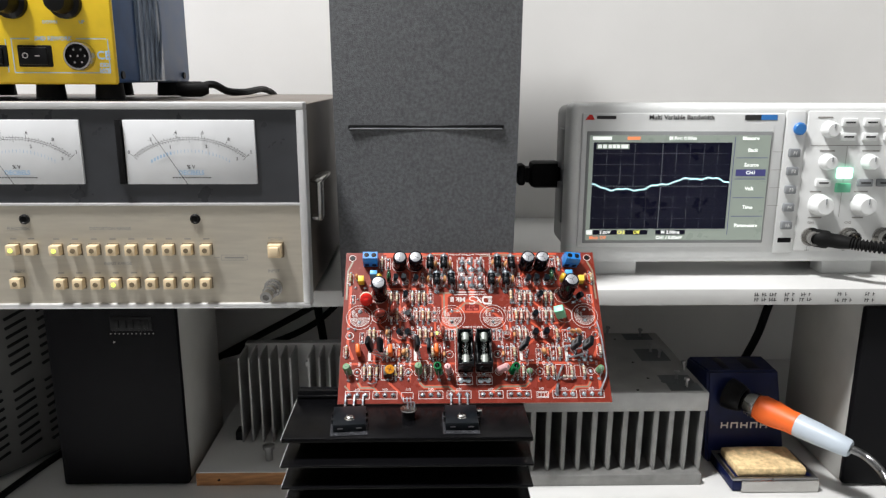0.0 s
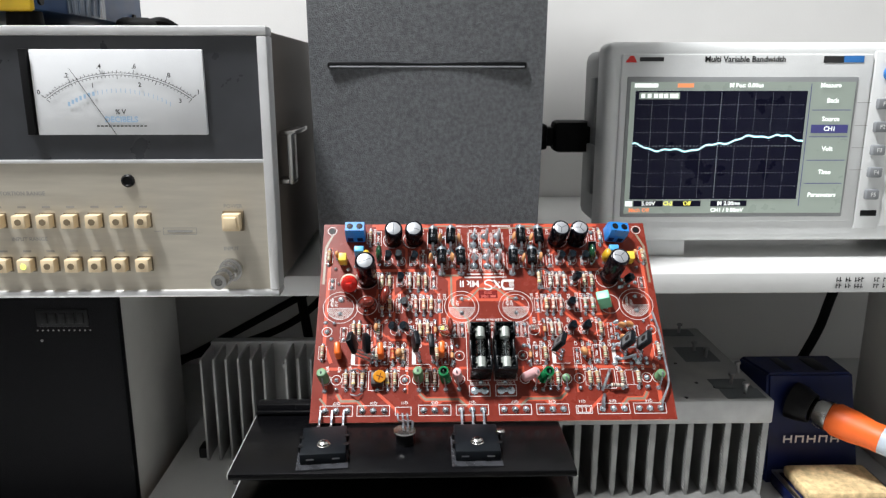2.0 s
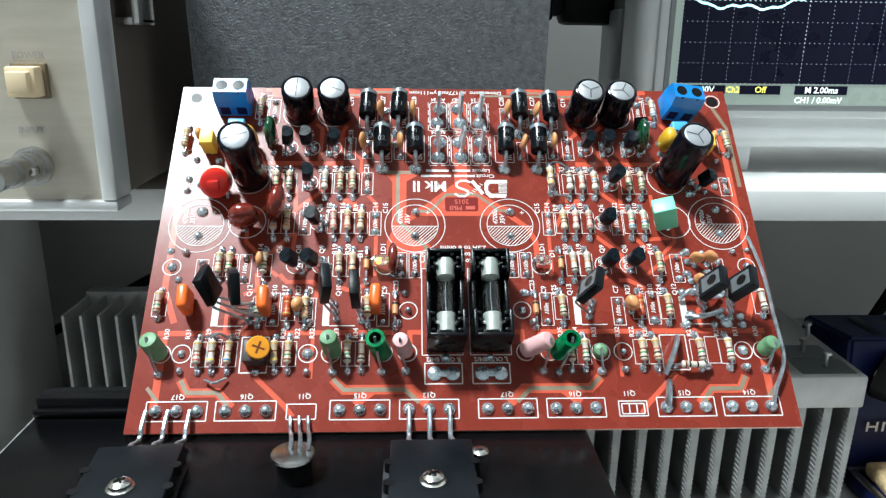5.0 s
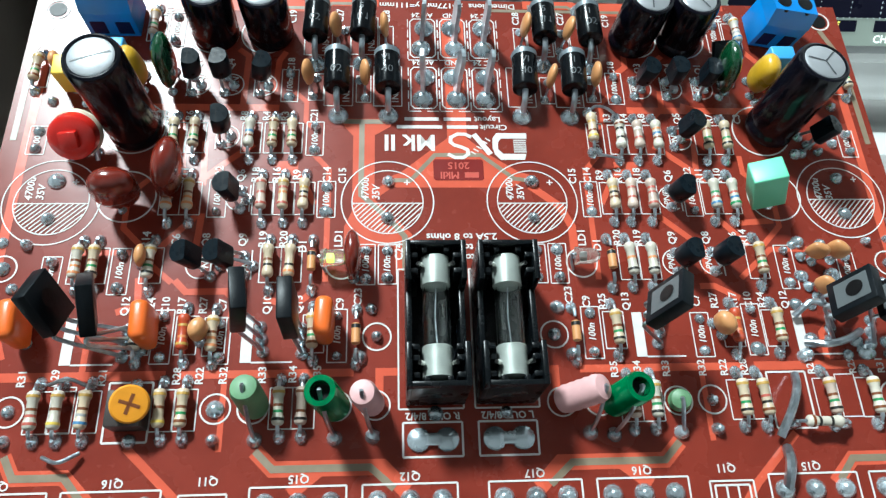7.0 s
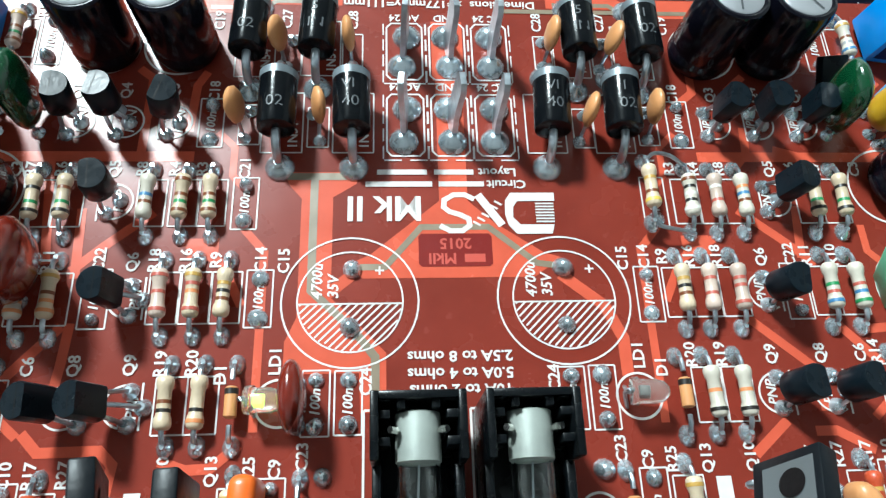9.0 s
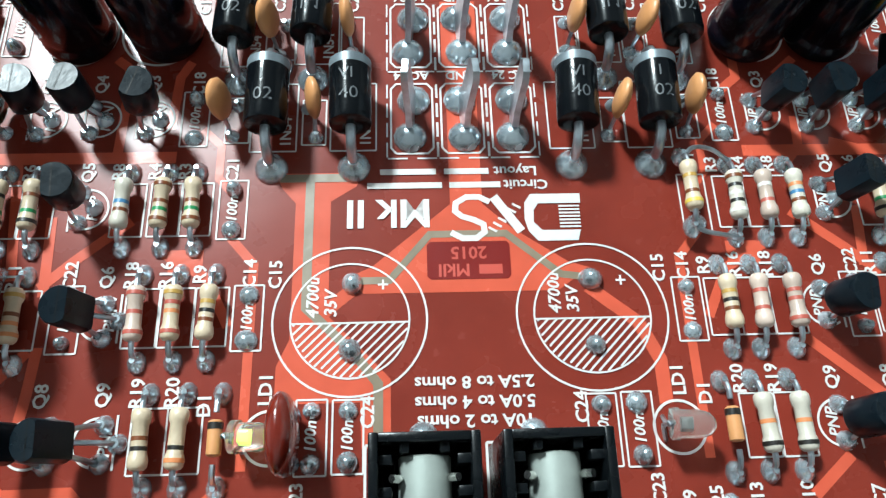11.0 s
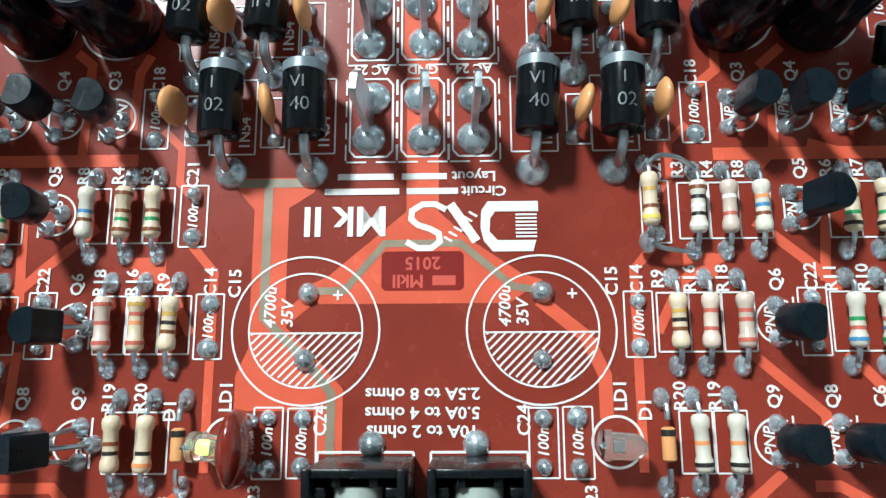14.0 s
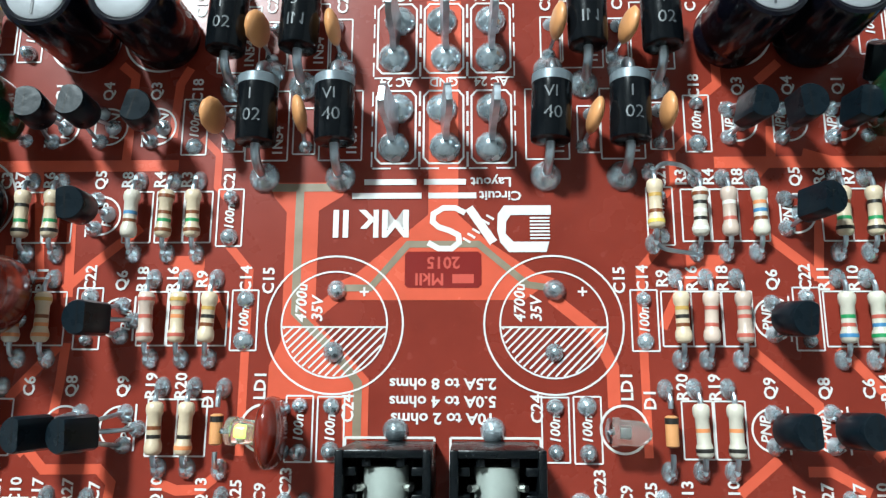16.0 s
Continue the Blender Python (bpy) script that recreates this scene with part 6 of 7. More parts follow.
for foot, top, turn in (((38.2, 87.5), (39.6, 87.2, 8.6), 166), ((45.2, 87.5), (45.2, 87.0, 9.2), 188), ((51.9, 87.5), (52.4, 87.0, 8.8), 172),
                        ((44.8, 75.0), (47.4, 75.3, 7.6), 172), ((42.0, 61.2), (43.2, 60.5, 7.4), -4), ((41.0, 47.4), (42.6, 47.5, 7.0), 2), ((48.2, 47.5), (49.8, 47.6, 7.4), 8),
                        ((-40.2, 87.4), (-38.6, 87.1, 9.2), 166), ((-47.2, 87.5), (-47.3, 88.1, 8.8), 172), ((-53.8, 87.5), (-52.6, 87.8, 9.0), 182),
                        ((-46.8, 75.2), (-45.8, 74.5, 9.2), 184), ((-42.0, 60.9), (-43.8, 60.6, 8.0), 0), ((-46.2, 47.2), (-49.8, 46.8, 8.4), 2), ((-40.4, 47.2), (-44.2, 46.8, 8.6), 4)):
    lean92(foot, top, turn)
to92((71.5, 73.6), (73.2, 73.8, 3.4), 180)
to92((58.0, 89.0), (57.6, 92.6, 2.6), 270)


# electrolytic capacitors
def electrolytic(base, top, r, label, mark):
    d = V(*top) - V(*base)
    h = d.length * K
    m = tilt_to(V(*base) * K, V(*top) * K)
    R = r * K
    bm = bmesh.new()
    lathe(bm, [(R * 0.94, 0.0004), (R, 0.001), (R, 0.0022), (R * 0.95, 0.0028), (R * 0.95, 0.0034), (R, 0.004), (R, h - 0.0010), (R * 0.95, h - 0.0002), (R * 0.86, h), (R * 0.76, h - 0.0002)], 36)
    o = part("electrolytic_capacitor", bm, SLEEVE, pcb, label, m)
    bm = bmesh.new()
    lathe(bm, [(R * 0.77, h - 0.0006), (R * 0.77, h - 0.0001), (R * 0.70, h + 0.0001), (R * 0.02, h + 0.00012)], 32)
    t = part("can_top", bm, ALU_TOP, o, "silver top with a scored vent")
    bm = bmesh.new()
    n = 3 if mark else 2
    for k in range(n):
        a = 2 * math.pi * k / n + 0.6
        c, s_ = math.cos(a), math.sin(a)
        w = 0.00016
        quad(bm, [(-s_ * w, c * w, h + 0.0002), (s_ * w, -c * w, h + 0.0002), (R * 0.66 * c + s_ * w, R * 0.66 * s_ - c * w, h + 0.0002), (R * 0.66 * c - s_ * w, R * 0.66 * s_ + c * w, h + 0.0002)])
    part("vent_score", bm, MARK, t)
    if mark:
        rr = random.Random(int(base[0]))
        bm = bmesh.new()
        for k in range(9):
            a0 = -1.6 + 0.55 * (k % 3) + rr.uniform(-0.05, 0.05)
            z0 = h * (0.25 + 0.22 * (k // 3))
            for q in range(4):
                a = a0 + 0.09 * q
                vs = []
                for da, dz in ((0, 0), (0.05, 0), (0.05, 0.0014), (0, 0.0014)):
                    vs.append(bm.verts.new((1.004 * R * math.cos(a + da), 1.004 * R * math.sin(a + da), z0 + dz * (1 if q % 2 else 0.5))))
                bm.faces.new(vs)
        part("sleeve_marking", bm, MARK, o)


CAN = "small black electrolytic capacitor with a silver top"
electrolytic((-50.0, 100.2, 0), (-49.6, 99.9, 14.2), 4.8, CAN, False)
electrolytic((-38.6, 100.3, 0), (-38.9, 100.1, 13.9), 4.8, CAN, False)
electrolytic((38.6, 99.6, 0), (39.7, 100.0, 14.1), 4.8, CAN, True)
electrolytic((49.2, 99.4, 0), (49.8, 100.4, 13.4), 4.8, CAN, True)
electrolytic((64.8, 76.8, 0.6), (66.8, 78.6, 21.0), 5.1, "tall leaning black electrolytic capacitor with a silver top", True)
electrolytic((-63.0, 75.9, 0.6), (-63.2, 75.2, 24.2), 5.1, "tall black electrolytic capacitor with a silver top", False)


# blue terminal blocks
def terminal_block(u, v, lean):
    o = None
    bm = bmesh.new()
    box(bm, -5.1 * K, 5.1 * K, -3.9 * K, 3.9 * K, 0.2 * K, 7.0 * K, 0.3 * K)
    vs = [(-3.9, 7.0), (3.9, 7.0), (2.6, 10.6), (-2.6, 10.6)]
    a = [bm.verts.new((-5.1 * K, y * K, z_ * K)) for y, z_ in vs]
    b = [bm.verts.new((5.1 * K, y * K, z_ * K)) for y, z_ in vs]
    bm.faces.new(a[::-1])
    bm.faces.new(b)
    for i in range(4):
        j = (i + 1) % 4
        bm.faces.new((a[i], a[j], b[j], b[i]))
    o = part("terminal_block", bm, TERMINAL, pcb, "bright blue two-way screw terminal block", pose(u * K, v * K, 0, 0, lean, 0))
    for x in (-2.55, 2.55):
        bm = bmesh.new()
        lathe(bm, [(1.75 * K, 10.3 * K), (1.75 * K, 10.68 * K), (1.5 * K, 10.7 * K)], 18, 0, pose(x * K, 0, 0))
        part("screw_well", bm, BLACK_PLASTIC, o)
        bm = bmesh.new()
        lathe(bm, [(0.8 * K, 10.3 * K), (0.8 * K, 10.75 * K)], 12, 0, pose(x * K, -2.1 * K, -0.2 * K))
        part("wire_guide", bm, BLACK_PLASTIC, o)
        bm = bmesh.new()
        box(bm, (x - 1.5) * K, (x + 1.5) * K, -4.0 * K, -3.7 * K, 1.2 * K, 4.6 * K)
        part("wire_entry", bm, BLUE_DARK, o)


terminal_block(-70.6, 103.4, 0)
terminal_block(70.2, 102.6, 10)


def blob(name, foot, size, mat, label, turn=0.0, lean=(0, 0), lift=1.5):
    """A dipped capacitor: a rounded slab on two leads. size: along u, along v, height."""
    a, b, h = size
    bm = bmesh.new()
    prof = [(0.02, 0), (0.55, 0.04), (0.85, 0.14), (0.98, 0.3), (1.0, 0.55), (0.94, 0.78), (0.75, 0.92), (0.4, 0.985), (0.02, 1.0)]
    lathe(bm, [(r * K, z_ * h * K) for r, z_ in prof], 24, 0, pose(0, 0, lift * K) @ Matrix.Diagonal((a / 2, b / 2, 1, 1)))
    o = part(name, bm, mat, pcb, label, pose(foot[0] * K, foot[1] * K, 0, lean[0], lean[1], turn))
    for y in (-1, 1):
        bm = bmesh.new()
        q = b * 0.3
        tube(bm, [V(0, y * q, lift + 0.6) * K, V(0, y * q, 0) * K], 0.3 * K, 6)
        lathe(bm, [(1.1 * K, 0), (0.9 * K, 0.5 * K), (0.35 * K, 1.2 * K)], 10, 1, pose(0, y * q * K, 0))
        part("lead", bm, [LEAD, SOLDER], o)
    return o


def slab_part(name, foot, size, mat, label, turn=0.0, lean=(0, 0), bev=0.6, lift=0.4):
    a, b, h = size
    bm = bmesh.new()
    box(bm, -a / 2 * K, a / 2 * K, -b / 2 * K, b / 2 * K, lift * K, (h + lift) * K, bev * K, seg=3)
    o = part(name, bm, mat, pcb, label, pose(foot[0] * K, foot[1] * K, 0, lean[0], lean[1], turn))
    for y in (-1, 1):
        bm = bmesh.new()
        tube(bm, [V(0, y * b * 0.3, lift + 0.5) * K, V(0, y * b * 0.3, 0) * K], 0.3 * K, 6)
        lathe(bm, [(1.1 * K, 0), (0.9 * K, 0.5 * K), (0.35 * K, 1.2 * K)], 10, 1, pose(0, y * b * 0.3 * K, 0))
        part("lead", bm, [LEAD, SOLDER], o)
    return o


for s in SIDES:
    blob("film_capacitor", (56.6 if s > 0 else -57.6, 88.2), (3.4, 8.4, 12.0), FILM_GREEN, "dark green dipped film capacitor", lean=(4, -6 if s > 0 else 2))
    blob("film_capacitor", (s * 63.4, 87.8), (4.2, 6.2, 9.5), FILM_YELLOW, "amber yellow dipped capacitor", lean=(6, 4 * s))
    slab_part("film_capacitor", (s * 68.0, 91.0), (5.0, 3.4, 8.0), FILM_LBLUE, "light blue box capacitor", bev=0.4)
    slab_part("film_capacitor", (s * 76.6, 87.4), (4.0, 4.4, 7.0), BOX_YELLOW, "yellow box capacitor", bev=0.3, lean=(5, 0))
    blob("ceramic_capacitor", (s * 80.0, 90.2), (2.0, 3.2, 4.4), DISC_ORANGE, "small orange ceramic capacitor")
slab_part("film_capacitor", (61.4, 61.0), (6.4, 5.0, 9.6), BOX_GREEN, "mint green box capacitor", bev=0.35, lean=(-9, -20), turn=4, lift=0.6)
blob("film_capacitor", (-64.0, 60.4), (8.4, 5.6, 12.5), FILM_BROWN, "glossy red-brown dipped film capacitor", turn=10, lean=(10, 8))
blob("film_capacitor", (-55.2, 63.8), (5.0, 9.6, 13.0), FILM_BROWN, "glossy red-brown dipped film capacitor", turn=-8, lean=(2, 10))
blob("film_capacitor", (-20.3, 47.1), (3.1, 8.6, 8.4), FILM_BROWN, "glossy red-brown dipped film capacitor", lift=0.8)
for u, v in ((-76.4, 35.0), (-55.2, 34.6), (-24.9, 35.0)):
    slab_part("film_capacitor", (u, v), (3.1, 7.0, 8.0), FILM_ORANGE, "orange dipped film capacitor", bev=1.2, lift=0.6, turn=rng.uniform(-5, 5))
blob("ceramic_capacitor", (46.4, 34.0), (3.0, 4.4, 4.6), DISC_ORANGE, "small tan ceramic capacitor", turn=30)
blob("ceramic_capacitor", (-46.4, 34.0), (3.0, 4.0, 4.4), DISC_ORANGE, "small tan ceramic capacitor", turn=-20)
for u, v, t_ in ((66.6, 47.8, 70), (70.6, 48.4, 50), (66.4, 41.2, 40), (-58.6, 48.6, 0)):
    blob("ceramic_capacitor", (u, v), (2.0, 4.0, 4.0), DISC_ORANGE, "small tan ceramic capacitor", turn=t_, lean=(10, 10))

# red trimmer knob on its cream disc
m = tilt_to(V(-72.6, 73.4, 4.0) * K, V(-72.0, 67.9, 9.0) * K)
bm = bmesh.new()
lathe(bm, [(4.3 * K, -0.4 * K), (4.6 * K, 0.2 * K), (4.6 * K, 1.2 * K), (4.2 * K, 1.6 * K)], 28)
base_ = part("trimmer_potentiometer", bm, CREAM, pcb, "cream trimmer with a red square-topped knob", m)
bm = bmesh.new()
lathe(bm, [(4.3 * K, 1.6 * K), (4.4 * K, 2.4 * K), (4.2 * K, 4.4 * K), (3.6 * K, 4.9 * K), (2.2 * K, 5.0 * K)], 28)
box(bm, -1.6 * K, 1.6 * K, -1.6 * K, 1.6 * K, 4.9 * K, 6.6 * K, 0.3 * K)
part("knob", bm, RED_KNOB, base_, "red plastic knob")
for x in (-2.4, 2.4):
    bm = bmesh.new()
    mi = m.inverted()
    tube(bm, [mi @ (V(-72.2 + x, 72.0, 2.4) * K), mi @ (V(-72.2 + x, 69.6, 0) * K)], 0.45 * K, 6)
    part("leg", bm, LEAD, base_)

# orange trimmer
bm = bmesh.new()
box(bm, -2.9 * K, 2.9 * K, -3.0 * K, 3.0 * K, 0.3 * K, 4.8 * K, 0.3 * K)
o = part("trimmer_potentiometer", bm, TRIM_BLACK, pcb, "brown-black trimmer with an orange cross-slot rotor", at(-56.6, 20.6))
m = tilt_to(V(1.0, 0.6, 4.6) * K, V(1.8, 0.0, 7.6) * K)
bm = bmesh.new()
lathe(bm, [(3.0 * K, 0), (3.1 * K, 0.3 * K), (3.1 * K, 1.4 * K), (2.8 * K, 1.7 * K), (0.5 * K, 1.75 * K)], 26, 0, m)
rot = part("rotor", bm, TRIM_ORANGE, o, "orange rotor")
for a in (0, 90):
    bm = bmesh.new()
    box(bm, -1.7 * K, 1.7 * K, -0.28 * K, 0.28 * K, 1.6 * K, 1.8 * K, 0, m=m @ pose(0, 0, 0, 0, 0, a + 20))
    part("slot", bm, BAND["brown"], rot)
for v in (16.0, 25.4):
    solder(-56.6, v)


def standing(name, foot, top, r, mat, label, hollow=False, foot2=None):
    """A wire-ended part that stands on end, its upper lead bent down to a second pad."""
    b, t_ = V(*foot), V(*top)
    m = tilt_to(b * K, t_ * K)
    h = (t_ - b).length * K
    R = r * K
    bm = bmesh.new()
    if hollow:
        n = 14
        prof = []
        for k in range(n):
            z0 = h * k / n
            prof += [(R * 0.94, z0), (R * 1.02, z0 + h / n * 0.5)]
        prof += [(R * 0.95, h), (R * 0.62, h), (R * 0.62, h * 0.3), (R * 0.05, h * 0.3)]
        lathe(bm, prof, 24, 0)
        # black plug added in the hollow, drawing the shade inside the coil
        hole = bmesh.new()
        cyl(hole, (0, 0, h * 0.31), (0, 0, h * 0.80), R * 0.60, 16)
    else:
        ribs = [(R * (0.97 if k % 2 else 1.03), 0.0016 + (h - 0.0032) * k / 8) for k in range(9)]
        lathe(bm, [(R * 0.5, 0), (R * 0.9, 0.0004)] + ribs + [(R * 0.88, h - 0.0004), (R * 0.4, h)], 22)
    o = part(name, bm, mat, pcb, label, m)
    if hollow:
        part("bore_shade", hole, BLACK_PLASTIC, o, "black plug for the shade inside the coil")
    mi = m.inverted()
    f2 = V(*(foot2 or (foot[0], foot[1] - 5.2, 0)))
    bm = bmesh.new()
    p = [t_, t_ + V(0, -0.4, 0.5), (t_ + f2) / 2 + V(0, -0.9, 0.6), V(f2.x, f2.y + 0.3, 1.4), V(f2.x, f2.y, 0)]
    tube(bm, curve_pts([mi @ (q * K) for q in p], 4), 0.36 * K, 7)
    lathe(bm, [(1.35 * K, 0), (1.2 * K, 0.5 * K), (0.6 * K, 1.3 * K)], 12, 1, mi @ Matrix.Translation(f2 * K))
    part("lead", bm, [LEAD, SOLDER], o)
    return o


standing("power_resistor", (-82.2, 20.8, 0.6), (-83.4, 22.6, 8.6), 2.5, GREEN_RES, "dull green power resistor standing on end")
standing("power_resistor", (-36.2, 21.0, 0.6), (-36.8, 22.6, 10.0), 2.4, GREEN_RES, "dull green power resistor standing on end")
standing("air_coil", (-23.0, 21.0, 0.6), (-24.4, 21.0, 12.8), 2.6, COIL_GREEN, "green enamelled wire coil standing on end", True)
standing("power_resistor", (-16.6, 21.2, 0.6), (-18.0, 20.9, 12.0), 2.2, PINK_RES, "pink ribbed power resistor standing on end")
standing("power_resistor", (15.4, 20.9, 2.2), (21.4, 21.6, 9.6), 2.4, PINK_RES, "pink ribbed power resistor leaning over", foot2=(20.6, 15.8, 0))
standing("air_coil", (24.8, 20.6, 1.6), (26.8, 21.1, 11.2), 2.6, COIL_GREEN, "green enamelled wire coil standing on end", True)
standing("power_resistor", (36.6, 20.7, 0.5), (35.8, 20.4, 4.6), 1.9, GREEN_RES, "short green resistor standing on end")
standing("power_resistor", (82.0, 21.0, 0.5), (83.0, 21.8, 6.0), 2.2, GREEN_RES, "dark green resistor standing on end")
for s in SIDES:
    for u, v in ((43.1, 21.0), (43.1, 15.9), (76.8, 21.2), (76.6, 16.3), (83.0, 46.9), (16.0, 33.4), (19.0, 29.6), (17.0, 38.6)):
        solder(s * u, v, scale=1.15)
    for u in (10.4, 28.6, 58.2, 76.0):
        for k in (-5.3, 0, 5.3):
            put("solder_joint", PAD_DROP, pcb, pose((s * u + k) * K, 5.6 * K, 0, 0, 0, rng.uniform(0, 360)) @ Matrix.Diagonal((1, 1, rng.uniform(0.8, 1.3), 1)))
    bm = bmesh.new()
    for k in range(2):
        lathe(bm, [(2.1 * K, 0), (2.0 * K, 0.5 * K), (1.3 * K, 1.0 * K), (0.2 * K, 1.2 * K)], 14, 0, at(s * 6.45 - 2.4 + 4.8 * k, 15.2))
    box(bm, (s * 6.45 - 2.2) * K, (s * 6.45 + 2.2) * K, 14.1 * K, 16.3 * K, 0.0, 0.9 * K, 0.3 * K)
    part("output_pad", bm, SOLDER, pcb, "tinned output pad")


# fuse holders with glass fuses
def fuse_holder(u):
    v0, v1, w, h = 21.0, 45.9, 10.2, 14.4
    L = v1 - v0
    bm = bmesh.new()
    X, Y = w / 2 * K, L * K
    box(bm, -X, X, 0, Y, 0.0, 1.6 * K, 0.2 * K)
    o = part("fuse_holder", bm, HOLDER, pcb, "open black plastic fuse holder", at(u, v0))
    for y0, y1 in ((0, 7.2), (L - 7.2, L)):
        for sx in (-1, 1):
            bm = bmesh.new()
            box(bm, min(sx * 4.2, sx * 5.1) * K, max(sx * 4.2, sx * 5.1) * K, y0 * K, y1 * K, 1.4 * K, h * K, 0.2 * K)
            part("jaw", bm, HOLDER, o)
            for q in (1.6, 4.4, 6.2):
                bm = bmesh.new()
                box(bm, min(sx * 3.0, sx * 4.3) * K, max(sx * 3.0, sx * 4.3) * K, (y0 + q) * K, (y0 + q + 0.9) * K, 1.4 * K, (h - 1.2) * K, 0.12 * K)
                part("rib", bm, HOLDER, o)
        ye = 0 if y0 == 0 else L - 0.9
        bm = bmesh.new()
        box(bm, -4.3 * K, 4.3 * K, ye * K, (ye + 0.9) * K, 1.4 * K, (h - 0.2) * K, 0.2 * K)
        part("end_wall", bm, HOLDER, o)
        for sx in (-1, 1):
            yr = ye + (0.8 if y0 == 0 else -0.9)
            bm = bmesh.new()
            box(bm, (sx * 1.85 - 0.45) * K, (sx * 1.85 + 0.45) * K, yr * K, (yr + 1.0) * K, 1.4 * K, (h - 0.9) * K, 0.1 * K)
            part("end_rib", bm, HOLDER, o)
    for sx in (-1, 1):
        bm = bmesh.new()
        box(bm, (sx * 4.5 - 0.5) * K, (sx * 4.5 + 0.5) * K, 7.0 * K, (L - 7.0) * K, 1.4 * K, 9.0 * K, 0.2 * K)
        part("side_wall", bm, HOLDER, o)
    for y in (4.0, L - 4.0):
        bm = bmesh.new()
        for sx in (-1, 1):
            tube(bm, curve_pts([V(sx * 0.6, y, 6.8) * K, V(sx * 2.7, y, 8.0) * K, V(sx * 2.8, y, 10.6) * K, V(sx * 2.35, y, 12.4) * K, V(sx * 3.0, y, 13.4) * K], 5), 0.4 * K, 6)
        part("contact_clip", bm, CHROME, o, "springy metal clip")
    return o, L


for u in (-5.9, 6.3):
    o, L = fuse_holder(u)
    zc = 10.4
    bm = bmesh.new()
    hg = (L - 9.2) * K
    lathe(bm, [(1.85 * K, 0), (2.3 * K, 0), (2.3 * K, hg), (1.85 * K, hg), (1.85 * K, 0)], 28, 0, tilt_to(V(0, 4.6, zc) * K, V(0, L - 4.6, zc) * K))
    f = part("fuse_glass", bm, FUSE_GLASS, o, "clear glass fuse tube")
    f.visible_shadow = False
    for a, b in ((1.9, 7.3), (L - 7.3, L - 1.9)):
        bm = bmesh.new()
        m = tilt_to(V(0, a, zc) * K, V(0, b, zc) * K)
        h = (b - a) * K
        lathe(bm, [(2.2 * K, 0), (2.5 * K, 0.25 * K), (2.5 * K, h - 0.15 * K), (2.35 * K, h)], 26, 0, m)
        part("fuse_cap", bm, FUSE_CAP, o, "dull nickel fuse cap")
    bm = bmesh.new()
    tube(bm, [V(0.1, 6, zc) * K, V(-0.2, L / 2, zc - 0.3) * K, V(0.1, L - 6, zc) * K], 0.12 * K, 5)
    part("fuse_wire", bm, LEAD, o)
    solder(u, 47.2, scale=1.2)
    solder(u, 19.6)


# driver transistors in flat packages
def to126(foot, centre, facing, label, plate=False, rise=None):
    """centre: middle of the body; facing: direction that the front with the hole looks (mm)."""
    z_ = V(*facing).normalized()
    up = (V(*centre) - V(foot[0], foot[1], 0))
    up = V(*rise) if rise else up
    y_ = (up - z_ * up.dot(z_)).normalized()
    x_ = y_.cross(z_)
    m = Matrix((x_, y_, z_)).transposed().to_4x4()
    m.translation = V(*centre) * K
    bm = bmesh.new()
    box(bm, -3.7 * K, 3.7 * K, -4.3 * K, 4.3 * K, -1.25 * K, 1.25 * K, 0.3 * K)
    o = part("driver_transistor", bm, EPOXY_MATT, pcb, label, m)
    bm = bmesh.new()
    for sg in (1, -1):
        ring_flat(bm, 0, 0.0008, sg * 1.42 * K, 0.0, 1.6 * K, 20)
    part("screw_hole", bm, BLACK_PLASTIC, o, "dark screw hole")
    if plate:
        bm = bmesh.new()
        box(bm, -2.5 * K, 2.5 * K, -2.9 * K, 3.4 * K, 1.2 * K, 1.31 * K)
        part("back_plate", bm, MICA, o, "grey metal backing")
    mi = m.inverted()
    for k in (-1, 0, 1):
        p0 = V(foot[0] + 0.0, foot[1] + 0.0, 0) + V(x_.x, x_.y, 0).normalized() * 2.3 * k
        bm = bmesh.new()
        tube(bm, curve_pts([V(2.3 * k * K, -4.2 * K, 0), V(2.3 * k * K, -6.0 * K, 0), mi @ ((p0 + V(0, 0, 1.2)) * K), mi @ (p0 * K)], 4), 0.36 * K, 6)
        lathe(bm, [(1.2 * K, 0), (1.0 * K, 0.5 * K), (0.5 * K, 1.2 * K)], 10, 1, mi @ Matrix.Translation(p0 * K))
        part("lead", bm, [LEAD, SOLDER], o)


LBL = "black flat transistor standing on its leads"
HOLED = "black flat transistor tilted to show its screw hole"
to126((35.6, 33.6), (32.4, 34.6, 14.8), (-0.85, 0.40, 0.35), HOLED, True, (0.44, 0.17, 0.88))
to126((68.0, 33.8), (67.2, 36.8, 10.8), (-0.85, 0.34, 0.40), HOLED, True, (0.44, 0.17, 0.88))
to126((75.6, 33.0), (74.8, 36.2, 12.0), (-0.85, 0.34, 0.40), HOLED, True, (0.44, 0.17, 0.88))
to126((-59.6, 32.6), (-68.6, 36.0, 12.0), (0.90, 0.10, 0.30), LBL, False, (-0.30, 0.50, 0.80))
to126((-58.0, 33.4), (-61.6, 35.4, 13.0), (0.95, 0.20, -0.28), LBL, False, (-0.05, 0.75, 0.62))
to126((-36.2, 33.2), (-37.6, 35.0, 15.4), (-0.96, -0.12, 0.2), LBL)
to126((-29.2, 32.8), (-29.9, 34.2, 13.6), (-1.0, -0.06, 0.0), LBL)


